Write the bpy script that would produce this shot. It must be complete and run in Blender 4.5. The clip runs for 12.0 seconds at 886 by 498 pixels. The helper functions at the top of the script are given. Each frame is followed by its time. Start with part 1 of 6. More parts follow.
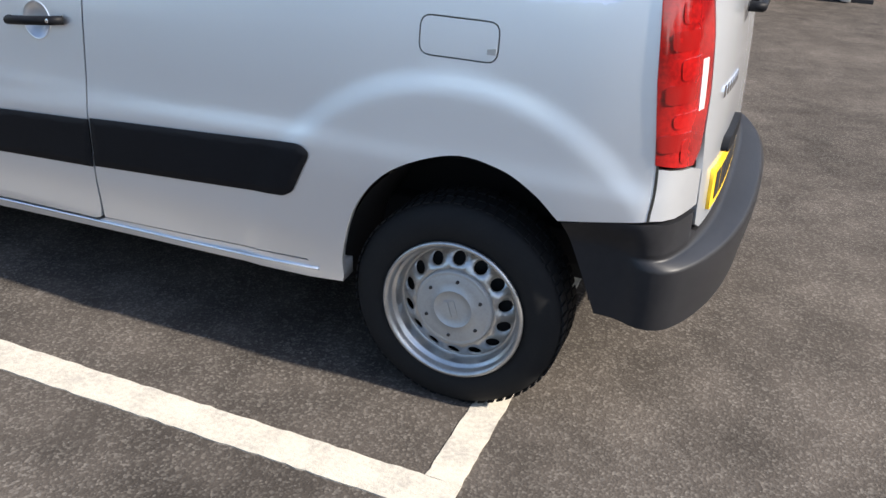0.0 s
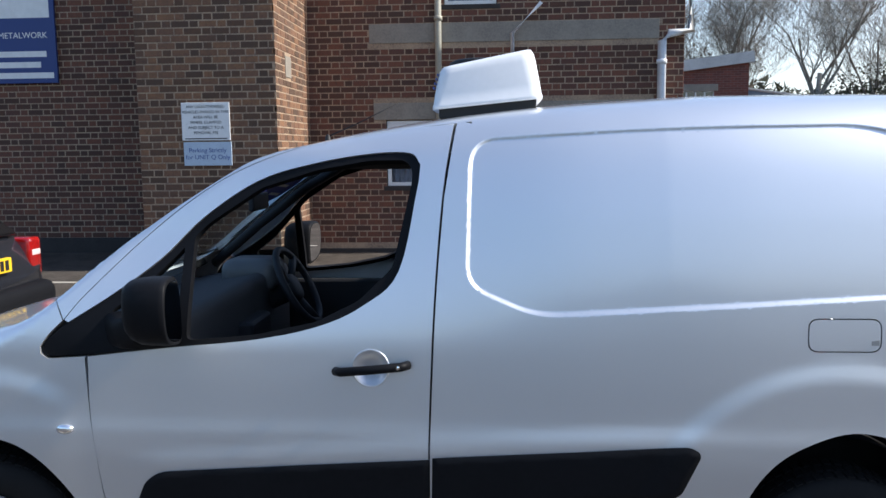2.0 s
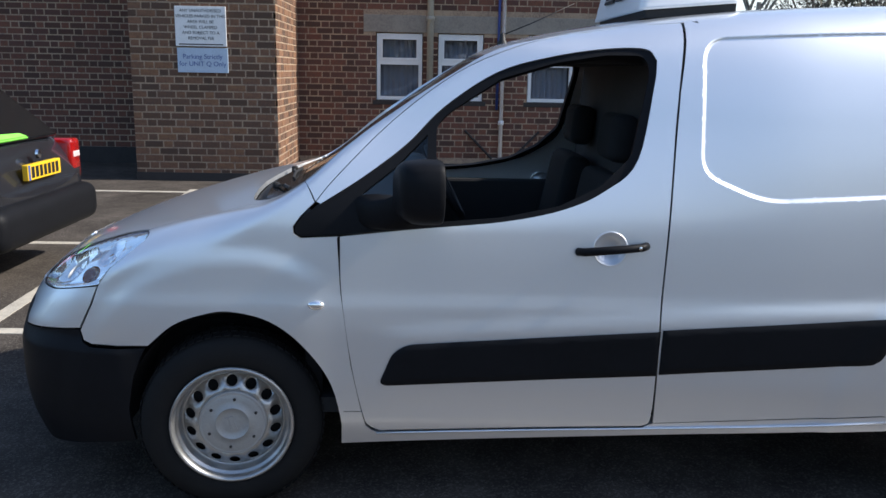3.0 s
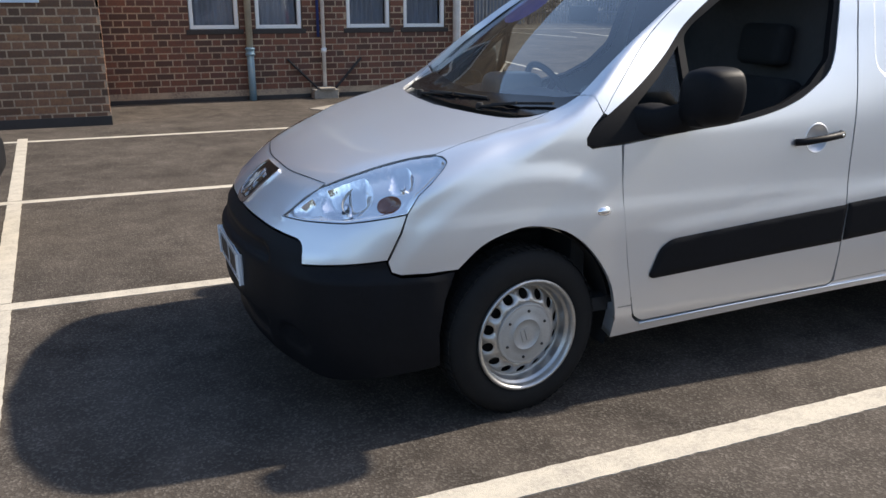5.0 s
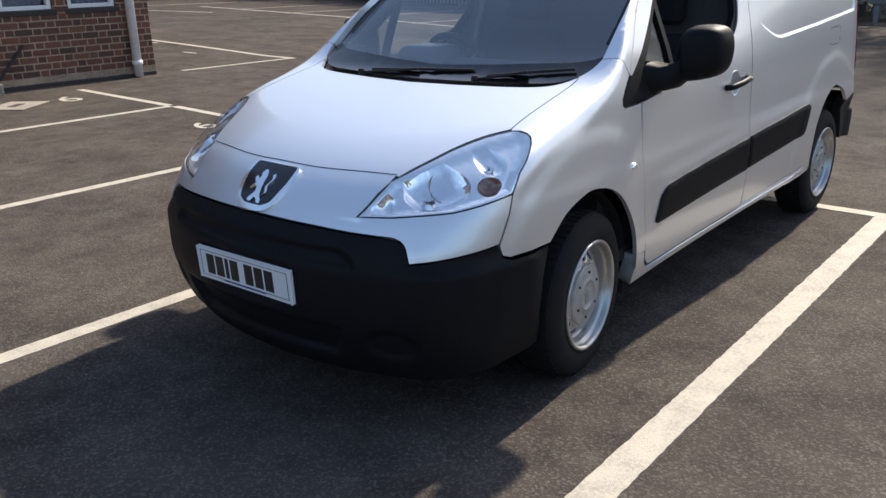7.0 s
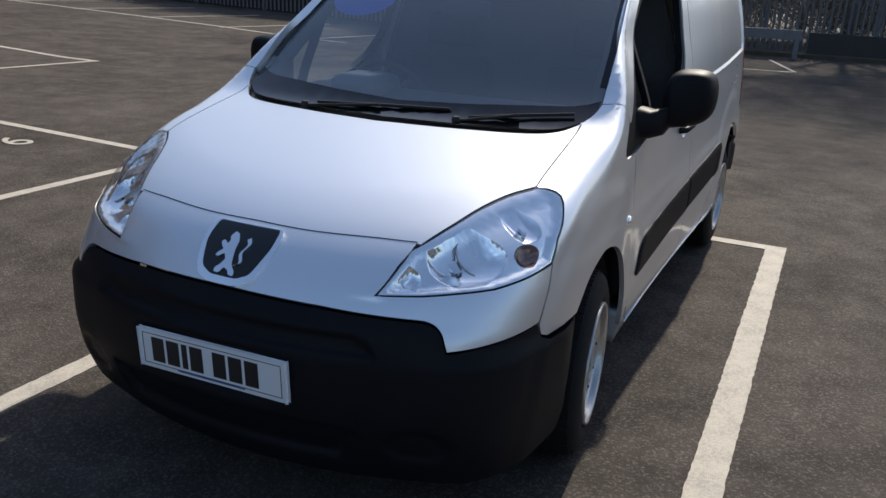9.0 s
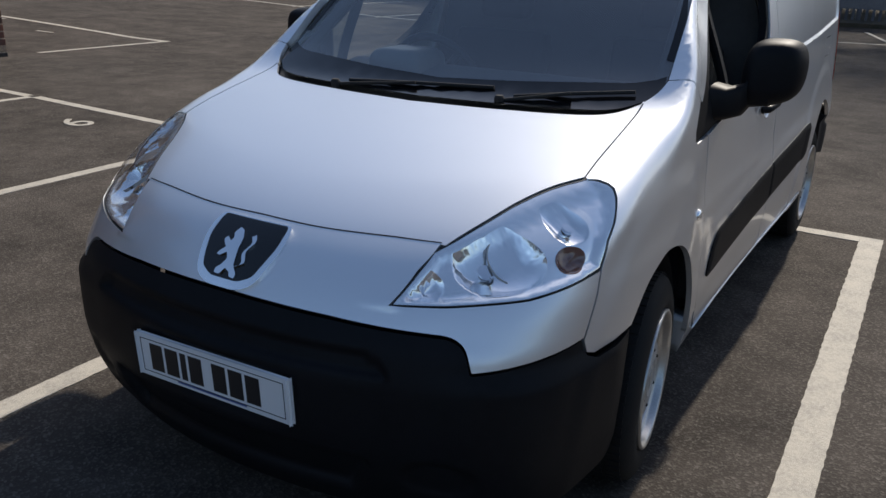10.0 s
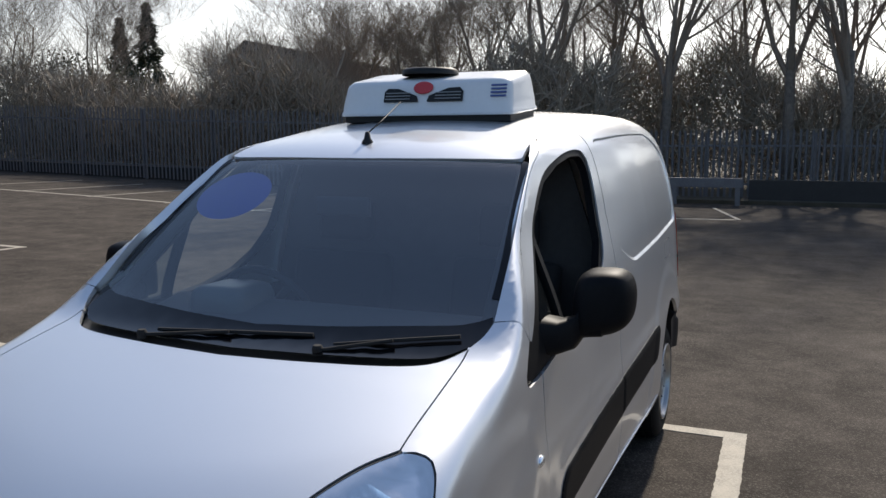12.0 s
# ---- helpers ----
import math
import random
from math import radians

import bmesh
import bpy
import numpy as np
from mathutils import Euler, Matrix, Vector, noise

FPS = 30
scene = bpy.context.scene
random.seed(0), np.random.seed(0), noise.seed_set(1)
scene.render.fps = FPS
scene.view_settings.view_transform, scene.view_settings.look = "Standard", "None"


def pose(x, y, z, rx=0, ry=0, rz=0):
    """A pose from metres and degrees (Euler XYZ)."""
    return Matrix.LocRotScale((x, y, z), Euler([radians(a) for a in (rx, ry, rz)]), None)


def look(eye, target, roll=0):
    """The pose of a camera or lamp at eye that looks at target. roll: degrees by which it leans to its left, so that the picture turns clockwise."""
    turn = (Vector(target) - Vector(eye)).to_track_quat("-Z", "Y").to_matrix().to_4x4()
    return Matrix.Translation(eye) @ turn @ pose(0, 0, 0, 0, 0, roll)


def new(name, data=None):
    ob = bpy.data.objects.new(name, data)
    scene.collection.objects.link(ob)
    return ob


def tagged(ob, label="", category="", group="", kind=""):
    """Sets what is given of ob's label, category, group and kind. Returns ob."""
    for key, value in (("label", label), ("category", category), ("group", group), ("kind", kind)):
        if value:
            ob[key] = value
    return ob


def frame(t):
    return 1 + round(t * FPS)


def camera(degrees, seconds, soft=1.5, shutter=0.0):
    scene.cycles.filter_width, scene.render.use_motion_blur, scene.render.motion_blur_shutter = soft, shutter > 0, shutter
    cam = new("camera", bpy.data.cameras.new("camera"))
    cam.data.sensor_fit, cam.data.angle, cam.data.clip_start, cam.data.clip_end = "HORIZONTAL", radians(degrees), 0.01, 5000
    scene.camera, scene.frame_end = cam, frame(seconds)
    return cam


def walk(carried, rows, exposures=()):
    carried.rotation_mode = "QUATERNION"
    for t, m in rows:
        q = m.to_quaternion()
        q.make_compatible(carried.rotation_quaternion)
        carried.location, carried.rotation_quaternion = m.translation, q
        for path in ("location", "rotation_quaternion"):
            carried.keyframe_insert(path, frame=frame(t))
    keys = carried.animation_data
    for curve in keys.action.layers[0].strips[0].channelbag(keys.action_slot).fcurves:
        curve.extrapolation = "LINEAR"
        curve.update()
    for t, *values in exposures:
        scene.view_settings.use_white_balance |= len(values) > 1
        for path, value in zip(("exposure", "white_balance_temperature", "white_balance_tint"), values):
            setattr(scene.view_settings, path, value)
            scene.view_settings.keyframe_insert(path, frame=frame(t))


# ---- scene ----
from mathutils import geometry

cam = camera(56.9, 12.0, 1.5, 0.0)
PATH = [
    (0, (3.425, -2.772, 1.467), (2.772, -1.089, 0.605), 3.1),
    (0.5, (3.066, -2.877, 1.538), (2.682, -0.979, 1.038), 3.5),
    (1, (2.674, -3.062, 1.622), (2.499, -1.099, 1.279), 2.6),
    (1.5, (2.216, -3.125, 1.639), (2.109, -1.142, 1.403), 1.4),
    (2, (1.689, -3.308, 1.626), (1.551, -1.327, 1.385), -0.6),
    (2.5, (1.177, -3.399, 1.554), (1.136, -1.426, 1.225), 0.8),
    (3, (0.643, -3.532, 1.532), (0.701, -1.579, 1.106), 1.1),
    (3.5, (0.118, -3.541, 1.496), (0.3, -1.611, 1.007), 0.6),
    (3.7, (-0.092, -3.539, 1.503), (0.135, -1.615, 1.009), 1.0),
    (5.3, (-1.559, -3.171, 1.473), (-0.657, -1.482, 0.894), 0.9),
    (5.5, (-1.691, -3.077, 1.476), (-0.668, -1.449, 0.926), 1.6),
    (6, (-2.053, -2.823, 1.48), (-0.847, -1.33, 0.92), 1.3),
    (6.5, (-2.374, -2.582, 1.493), (-1.06, -1.235, 0.816), 0.6),
    (6.7, (-2.443, -2.467, 1.485), (-1.075, -1.163, 0.829), -0.4),
    (8.3, (-2.663, -1.644, 1.514), (-1.053, -0.679, 0.824), 0.8),
    (8.5, (-2.637, -1.563, 1.524), (-1.002, -0.614, 0.869), 1.2),
    (9, (-2.526, -1.458, 1.539), (-0.807, -0.653, 0.911), 2.6),
    (9.5, (-2.305, -1.441, 1.518), (-0.655, -0.517, 0.867), 2.8),
    (10, (-2.187, -1.417, 1.493), (-0.569, -0.46, 0.811), 1.4),
    (10.5, (-2.055, -1.431, 1.494), (-0.467, -0.464, 0.757), 1.6),
    (11, (-1.967, -1.459, 1.512), (-0.41, -0.434, 0.788), 1.9),
    (11.5, (-1.881, -1.464, 1.603), (-0.135, -0.601, 1.149), 1.3),
    (12, (-1.871, -1.477, 1.657), (-0.045, -0.705, 1.394), -0.1),
]
EXPOSURES = [(0, 1.57, 6550, 10), (.5, 1.48, 6250, 10), (1.0, 1.2, 6080, 10), (2.0, 1.0, 6230, 10), (3.0, 1.0, 6300, 10), (3.5, 1.02, 6400, 10), (5.5, 1.27, 6950, 11), (6.5, 1.2, 6950, 11), (8.5, .87, 6750, 10), (9.0, .65, 6650, 10), (9.5, .47, 6600, 10), (10.5, .44, 6700, 10), (11.0, .5, 6700, 10), (11.5, .72, 6750, 10), (12, .52, 6750, 10)]
walk(cam, [(t, look(eye, target, roll)) for t, eye, target, roll in PATH], EXPOSURES)

# ---- light ----
SUN_UP, SUN_SIDE = 38.0, .6  # degrees above the ground, and from +x towards +y
world = bpy.data.worlds.new("sky")
scene.world = world
world.use_nodes = True
wt = world.node_tree
sky = wt.nodes.new("ShaderNodeTexSky")
sky.sky_type, sky.sun_disc = "NISHITA", False
sky.sun_elevation, sky.sun_rotation = radians(SUN_UP), radians(90 - SUN_SIDE)
sky.air_density, sky.dust_density, sky.ozone_density = 1.0, .9, 2.0
# thin white haze low in the sky on the sun's side
grey, haze, way, apart, low_sky, sun_side, both_ = (wt.nodes.new("ShaderNode" + k) for k in ("RGBToBW", "Mix", "TexCoord", "SeparateXYZ", "MapRange", "MapRange", "Math"))
haze.data_type, both_.operation = "RGBA", "MULTIPLY"
low_sky.inputs["From Min"].default_value, low_sky.inputs["From Max"].default_value = .05, .6
low_sky.inputs["To Min"].default_value, low_sky.inputs["To Max"].default_value = .9, .0
sun_side.inputs["From Min"].default_value, sun_side.inputs["From Max"].default_value = -.1, .7
wt.links.new(sky.outputs[0], grey.inputs[0])
wt.links.new(way.outputs["Generated"], apart.inputs[0])
wt.links.new(apart.outputs["Z"], low_sky.inputs["Value"])
wt.links.new(apart.outputs["X"], sun_side.inputs["Value"])
wt.links.new(low_sky.outputs[0], both_.inputs[0])
wt.links.new(sun_side.outputs[0], both_.inputs[1])
wt.links.new(both_.outputs[0], haze.inputs[0])
wt.links.new(sky.outputs[0], haze.inputs[6])
wt.links.new(grey.outputs[0], haze.inputs[7])
wt.links.new(haze.outputs[2], wt.nodes["Background"].inputs["Color"])
wt.nodes["Background"].inputs["Strength"].default_value = .12
lamp_data = bpy.data.lights.new("sun", "SUN")
lamp_data.energy, lamp_data.angle, lamp_data.color = 3.6, radians(1.2), (1, .93, .83)
sun = new("sun", lamp_data)
sun.matrix_world = look((30 * math.cos(radians(SUN_SIDE)), 30 * math.sin(radians(SUN_SIDE)), 30 * math.tan(radians(SUN_UP))), (0, 0, 0))


# ---- materials ----
def material(name, base, rough=.5, metal=0.0, coat=0.0, vary=0.0, scale=8.0, bump=0.0, bump_scale=60.0, random_=0.0, island=False, dark=None, spec=.5):
    """A surface with grain at two scales: colour that drifts from base towards dark, and a fine relief."""
    m = bpy.data.materials.new(name)
    m.use_nodes = True
    t = m.node_tree
    b = t.nodes["Principled BSDF"]
    b.inputs["Base Color"].default_value = (*base, 1)
    b.inputs["Roughness"].default_value = rough
    b.inputs["Metallic"].default_value = metal
    b.inputs["Coat Weight"].default_value = coat
    b.inputs["Coat Roughness"].default_value = .10
    b.inputs["Specular IOR Level"].default_value = spec
    co = t.nodes.new("ShaderNodeTexCoord")
    if vary or random_:
        mix = t.nodes.new("ShaderNodeMix")
        mix.data_type = "RGBA"
        mix.inputs[6].default_value = (*base, 1)
        mix.inputs[7].default_value = (*(dark or [c * .5 for c in base]), 1)
        total = None
        if vary:
            big, fine = (t.nodes.new("ShaderNodeTexNoise") for _ in range(2))
            big.inputs["Scale"].default_value, fine.inputs["Scale"].default_value = scale, scale * 9
            big.inputs["Detail"].default_value = fine.inputs["Detail"].default_value = 4
            t.links.new(co.outputs["Object"], big.inputs["Vector"])
            t.links.new(co.outputs["Object"], fine.inputs["Vector"])
            add = t.nodes.new("ShaderNodeMath")
            add.operation = "MULTIPLY"
            t.links.new(big.outputs["Fac"], add.inputs[0])
            t.links.new(fine.outputs["Fac"], add.inputs[1])
            r = t.nodes.new("ShaderNodeMapRange")
            r.inputs["From Min"].default_value, r.inputs["From Max"].default_value = .15, .4
            r.inputs["To Max"].default_value = vary
            t.links.new(add.outputs[0], r.inputs["Value"])
            total = r.outputs[0]
        if random_:
            src = t.nodes.new("ShaderNodeNewGeometry" if island else "ShaderNodeObjectInfo")
            k = t.nodes.new("ShaderNodeMath")
            k.operation = "MULTIPLY_ADD"
            t.links.new(src.outputs["Random Per Island" if island else "Random"], k.inputs[0])
            k.inputs[1].default_value = random_
            if total:
                t.links.new(total, k.inputs[2])
            else:
                k.inputs[2].default_value = 0
            total = k.outputs[0]
        t.links.new(total, mix.inputs[0])
        t.links.new(mix.outputs[2], b.inputs["Base Color"])
    if bump:
        n = t.nodes.new("ShaderNodeTexNoise")
        n.inputs["Scale"].default_value, n.inputs["Detail"].default_value = bump_scale, 5
        t.links.new(co.outputs["Object"], n.inputs["Vector"])
        bp = t.nodes.new("ShaderNodeBump")
        bp.inputs["Strength"].default_value, bp.inputs["Distance"].default_value = min(1, bump * 10), bump * .1
        t.links.new(n.outputs["Fac"], bp.inputs["Height"])
        t.links.new(bp.outputs[0], b.inputs["Normal"])
    return m


def glazing(name, tint, clear, rough=0.0, ior=1.5):
    """Thin glass: it lets light through and mirrors more at a grazing angle."""
    m = bpy.data.materials.new(name)
    m.use_nodes = True
    t = m.node_tree
    t.nodes.remove(t.nodes["Principled BSDF"])
    out = t.nodes["Material Output"]
    tr, gl, mix, lw, pw, fr = (t.nodes.new(k) for k in ("ShaderNodeBsdfTransparent", "ShaderNodeBsdfGlossy", "ShaderNodeMixShader", "ShaderNodeLayerWeight", "ShaderNodeMath", "ShaderNodeMath"))
    tr.inputs["Color"].default_value = (*[c * clear for c in tint], 1)
    gl.inputs["Roughness"].default_value = rough
    lw.inputs["Blend"].default_value = .5
    straight = ((ior - 1) / (ior + 1)) ** 2
    pw.operation, fr.operation = "POWER", "MULTIPLY_ADD"
    pw.inputs[1].default_value, fr.inputs[1].default_value, fr.inputs[2].default_value = 5, 1 - straight, straight
    t.links.new(lw.outputs["Facing"], pw.inputs[0])
    t.links.new(pw.outputs[0], fr.inputs[0])
    t.links.new(fr.outputs[0], mix.inputs[0])
    t.links.new(tr.outputs[0], mix.inputs[1])
    t.links.new(gl.outputs[0], mix.inputs[2])
    t.links.new(mix.outputs[0], out.inputs[0])
    return m


def asphalt_material():
    m = material("asphalt", (.074, .063, .054), .9, vary=.8, scale=.6, dark=(.036, .031, .027), spec=.06)
    t = m.node_tree
    b = t.nodes["Principled BSDF"]
    co = t.nodes.new("ShaderNodeTexCoord")
    stones = t.nodes.new("ShaderNodeTexVoronoi")
    stones.inputs["Scale"].default_value = 125
    t.links.new(co.outputs["Object"], stones.inputs["Vector"])
    fleck = t.nodes.new("ShaderNodeMapRange")
    t.links.new(stones.outputs["Color"], fleck.inputs["Value"])
    fleck.inputs["From Min"].default_value, fleck.inputs["From Max"].default_value = .55, .95
    old = b.inputs["Base Color"].links[0].from_socket
    mix = t.nodes.new("ShaderNodeMix")
    mix.data_type = "RGBA"
    mix.inputs[7].default_value = (.26, .235, .205, 1)
    t.links.new(old, mix.inputs[6])
    k = t.nodes.new("ShaderNodeMath")
    k.operation = "MULTIPLY"
    k.inputs[1].default_value = .32
    t.links.new(fleck.outputs[0], k.inputs[0])
    t.links.new(k.outputs[0], mix.inputs[0])
    pale = t.nodes.new("ShaderNodeTexNoise")
    pale.inputs["Scale"].default_value, pale.inputs["Detail"].default_value = 260, 2
    t.links.new(co.outputs["Object"], pale.inputs["Vector"])
    rare = t.nodes.new("ShaderNodeMapRange")
    rare.inputs["From Min"].default_value, rare.inputs["From Max"].default_value = .69, .76
    t.links.new(pale.outputs["Fac"], rare.inputs["Value"])
    mix2 = t.nodes.new("ShaderNodeMix")
    mix2.data_type = "RGBA"
    mix2.inputs[7].default_value = (.3, .29, .27, 1)
    t.links.new(mix.outputs[2], mix2.inputs[6])
    t.links.new(rare.outputs[0], mix2.inputs[0])
    # worn and stained patches
    patch = t.nodes.new("ShaderNodeTexNoise")
    patch.inputs["Scale"].default_value, patch.inputs["Detail"].default_value, patch.inputs["Roughness"].default_value = 1.7, 8, .65
    t.links.new(co.outputs["Object"], patch.inputs["Vector"])
    span = t.nodes.new("ShaderNodeMapRange")
    span.inputs["From Min"].default_value, span.inputs["From Max"].default_value = .3, .7
    span.inputs["To Min"].default_value, span.inputs["To Max"].default_value = .68, 1.28
    t.links.new(patch.outputs["Fac"], span.inputs["Value"])
    worn = t.nodes.new("ShaderNodeVectorMath")
    worn.operation = "SCALE"
    t.links.new(mix2.outputs[2], worn.inputs[0])
    t.links.new(span.outputs[0], worn.inputs["Scale"])
    t.links.new(worn.outputs[0], b.inputs["Base Color"])
    bp = t.nodes.new("ShaderNodeBump")
    bp.inputs["Strength"].default_value, bp.inputs["Distance"].default_value = .6, .003
    t.links.new(stones.outputs["Distance"], bp.inputs["Height"])
    t.links.new(bp.outputs[0], b.inputs["Normal"])
    return m


def brick_material(name, colours, island):
    """Bricks of several burnt colours, each one mottled."""
    m = material(name, colours[0], .9, vary=.55, scale=26, dark=(.06, .045, .04), bump=.06, bump_scale=110)
    t = m.node_tree
    mix = next(n for n in t.nodes if n.bl_idname == "ShaderNodeMix")
    src = t.nodes.new("ShaderNodeNewGeometry" if island else "ShaderNodeObjectInfo")
    ramp = t.nodes.new("ShaderNodeValToRGB")
    ramp.color_ramp.interpolation = "CONSTANT"
    while len(ramp.color_ramp.elements) < len(colours):
        ramp.color_ramp.elements.new(.5)
    for i, (e, c) in enumerate(zip(ramp.color_ramp.elements, colours)):
        e.position, e.color = i / len(colours), (*c, 1)
    t.links.new(src.outputs["Random Per Island" if island else "Random"], ramp.inputs[0])
    t.links.new(ramp.outputs[0], mix.inputs[6])
    return m


def brickwork_material(name, a, b_, mortar, width, height):
    """Brickwork too far off to tell its bricks apart."""
    m = material(name, a, .85)
    t = m.node_tree
    co, mp, br = t.nodes.new("ShaderNodeTexCoord"), t.nodes.new("ShaderNodeMapping"), t.nodes.new("ShaderNodeTexBrick")
    mp.inputs["Rotation"].default_value = (radians(90), 0, 0)
    br.inputs["Color1"].default_value, br.inputs["Color2"].default_value, br.inputs["Mortar"].default_value = (*a, 1), (*b_, 1), (*mortar, 1)
    br.inputs["Scale"].default_value = 1
    br.inputs["Brick Width"].default_value, br.inputs["Row Height"].default_value, br.inputs["Mortar Size"].default_value = width, height, .006
    t.links.new(co.outputs["Object"], mp.inputs["Vector"])
    t.links.new(mp.outputs[0], br.inputs["Vector"])
    t.links.new(br.outputs["Color"], t.nodes["Principled BSDF"].inputs["Base Color"])
    return m


ASPHALT = asphalt_material()
LINE_PAINT = material("road_paint", (.47, .425, .35), .8, vary=.9, scale=9, dark=(.30, .275, .235), bump=.05, bump_scale=220)
PAINT = material("silver_paint", (.76, .78, .81), .42, .80, coat=1.0, bump=.002, bump_scale=1500)
TRIM_WORN = material("weathered_bumper_plastic", (.017, .017, .019), .46, vary=.6, scale=5, dark=(.010, .010, .012), spec=.28, bump=.014, bump_scale=600)
TRIM = material("black_bumper_plastic", (.0085, .009, .011), .52, vary=.6, scale=6, dark=(.0055, .0058, .007), spec=.11, bump=.012, bump_scale=700)
GLOSS_BLACK = material("gloss_black", (.008, .008, .009), .12)
BAND_BLACK = material("black_screen_band", (.004, .004, .005), .10, spec=.35)
BINNACLE = material("grey_cowl", (.14, .145, .15), .4, bump=.01, bump_scale=500)
DASH = material("grey_dash_pad", (.055, .057, .062), .7, bump=.01, bump_scale=500)
RUBBER = material("tyre_rubber", (.007, .007, .0075), .8, vary=.6, scale=14, dark=(.012, .012, .0115), spec=.25, bump=.02, bump_scale=260)
SEAL = material("rubber_seal", (.006, .006, .006), .6)
STEEL = material("silver_steel_wheel", (.47, .47, .465), .34, .8, vary=.35, scale=20, dark=(.24, .23, .21))
CAP = material("grey_hub_cap", (.38, .38, .37), .48, .35, vary=.35, scale=16, dark=(.26, .25, .24))
CHROME = material("chrome", (.85, .86, .88), .06, 1.0)
MIRROR = material("mirror_glass", (.9, .9, .9), .0, 1.0)
REFLECTOR = material("lamp_reflector", (.93, .94, .96), .13, .93, vary=.2, scale=30, dark=(.8, .81, .83))
LAMP_GREY = material("lamp_housing", (.93, .945, .965), .16, .84)
AMBER = material("amber_lens", (.13, .042, .022), .15, coat=1.0)
RED = material("red_lens", (.34, .007, .006), .10, coat=1.0, vary=.9, scale=11, dark=(.14, .003, .003), bump=.02, bump_scale=18)
RED_DARK = material("deep_red_lens", (.23, .006, .005), .10, coat=1.0, bump=.02, bump_scale=30)
RED_CLEAR = material("pale_lens", (.7, .55, .54), .1, coat=1.0)
UNDER = material("underbody", (.012, .012, .013), .9)
CABIN = material("cabin_plastic", (.022, .023, .027), .65, bump=.01, bump_scale=500)
BULKHEAD = material("grey_bulkhead", (.05, .048, .05), .8, vary=.4, scale=5)
CLOTH = material("seat_cloth", (.008, .0085, .010), .9, vary=.5, scale=40)
SCREEN = glazing("windscreen_glass", (.84, .95, .98), .86, ior=2.6)
SIDE_GLASS = glazing("side_glass", (.85, .93, .93), .78)
LENS = glazing("lamp_lens", (1, 1, 1), 1.0)
PLATE_WHITE = material("white_plate", (.72, .73, .75), .35)
PLATE_YELLOW = material("yellow_plate", (.80, .50, .02), .35)
INK = material("black_ink", (.012, .012, .014), .5)
WHITE_GRP = material("white_moulding", (.80, .81, .82), .38, coat=.3, vary=.2, scale=5, dark=(.66, .67, .67))
RED_INK = material("red_ink", (.6, .05, .06), .5)
STICKER = material("blue_sticker", (.02, .06, .42), .4)
BLUE_INK = material("blue_ink", (.06, .10, .30), .5)
RED_BRICKS = [(.157, .061, .040), (.102, .045, .029), (.191, .074, .044), (.119, .051, .037), (.082, .040, .028), (.170, .068, .043)]
TAN_BRICKS = [(.200, .102, .058), (.125, .066, .038), (.248, .124, .064), (.144, .077, .047), (.098, .055, .034), (.216, .109, .062)]
BRICK = brick_material("brick", RED_BRICKS, False)
BRICKS = brick_material("bricks", RED_BRICKS, True)
BRICK_TAN = brick_material("tan_brick", TAN_BRICKS, False)
BRICKS_TAN = brick_material("tan_bricks", TAN_BRICKS, True)
MORTAR = material("mortar", (.42, .31, .21), .95, vary=.8, scale=4, dark=(.17, .125, .10), bump=.06, bump_scale=90)
STONE = material("concrete_lintel", (.30, .27, .225), .9, vary=.7, scale=4, dark=(.19, .17, .15), bump=.04, bump_scale=80)
# for dark plinths, and as painted shade on the sheets behind the windows
DARK_BASE = material("dark_plinth_and_room_shade", (.04, .036, .034), .85, vary=.5, scale=5)
UPVC = material("white_window_frame", (.80, .80, .79), .35, vary=.15, scale=4)
PANE = material("window_pane", (.015, .018, .02), .04, coat=1.0)
WINDOW_GLASS = glazing("house_window_glass", (.97, .98, 1.0), .92)
NET = material("net_curtain", (.27, .29, .325), .9, vary=.4, scale=10, dark=(.17, .18, .20))
PIPE_BLUE = material("blue_green_pipe", (.13, .25, .34), .5, vary=.6, scale=5, dark=(.30, .31, .25))
PIPE_BEIGE = material("beige_pipe", (.40, .38, .31), .55, vary=.6, scale=5, dark=(.25, .25, .21))
PIPE_WHITE = material("pale_pipe", (.78, .79, .80), .45, vary=.4, scale=8, dark=(.4, .4, .39))
GALV = material("galvanised_steel", (.30, .33, .36), .55, .55, vary=.7, scale=3, dark=(.16, .17, .18))
DULL_STEEL = material("weathered_palisade", (.17, .165, .172), .7, .2, vary=.7, scale=3, dark=(.10, .095, .10))
SHEET = material("blue_grey_sheet", (.22, .28, .36), .6, .2, vary=.5, scale=2)
SHED_BRICK = brickwork_material("shed_brickwork", (.20, .062, .045), (.13, .045, .038), (.20, .13, .10), .225, .075)
BACK_BRICK = brickwork_material("wall_brickwork", (.17, .07, .05), (.09, .045, .038), (.22, .18, .15), .24, .09)
FASCIA = material("grey_fascia", (.60, .60, .58), .6, vary=.4, scale=3)
BOARD = material("pale_boards", (.62, .60, .55), .7, vary=.6, scale=6, dark=(.35, .33, .29))
BARK = material("bark", (.20, .17, .145), .95, vary=.8, scale=9, dark=(.07, .06, .05), bump=.08, bump_scale=40)
BARK_PALE = material("pale_bark", (.36, .34, .30), .9, vary=.7, scale=8, dark=(.14, .12, .10))
TWIGS = material("twigs", (.25, .205, .17), .95, vary=.5, scale=2, dark=(.16, .135, .11))
BRUSH = material("dry_brush", (.38, .32, .26), .95, random_=1.0, island=True, dark=(.20, .175, .135))
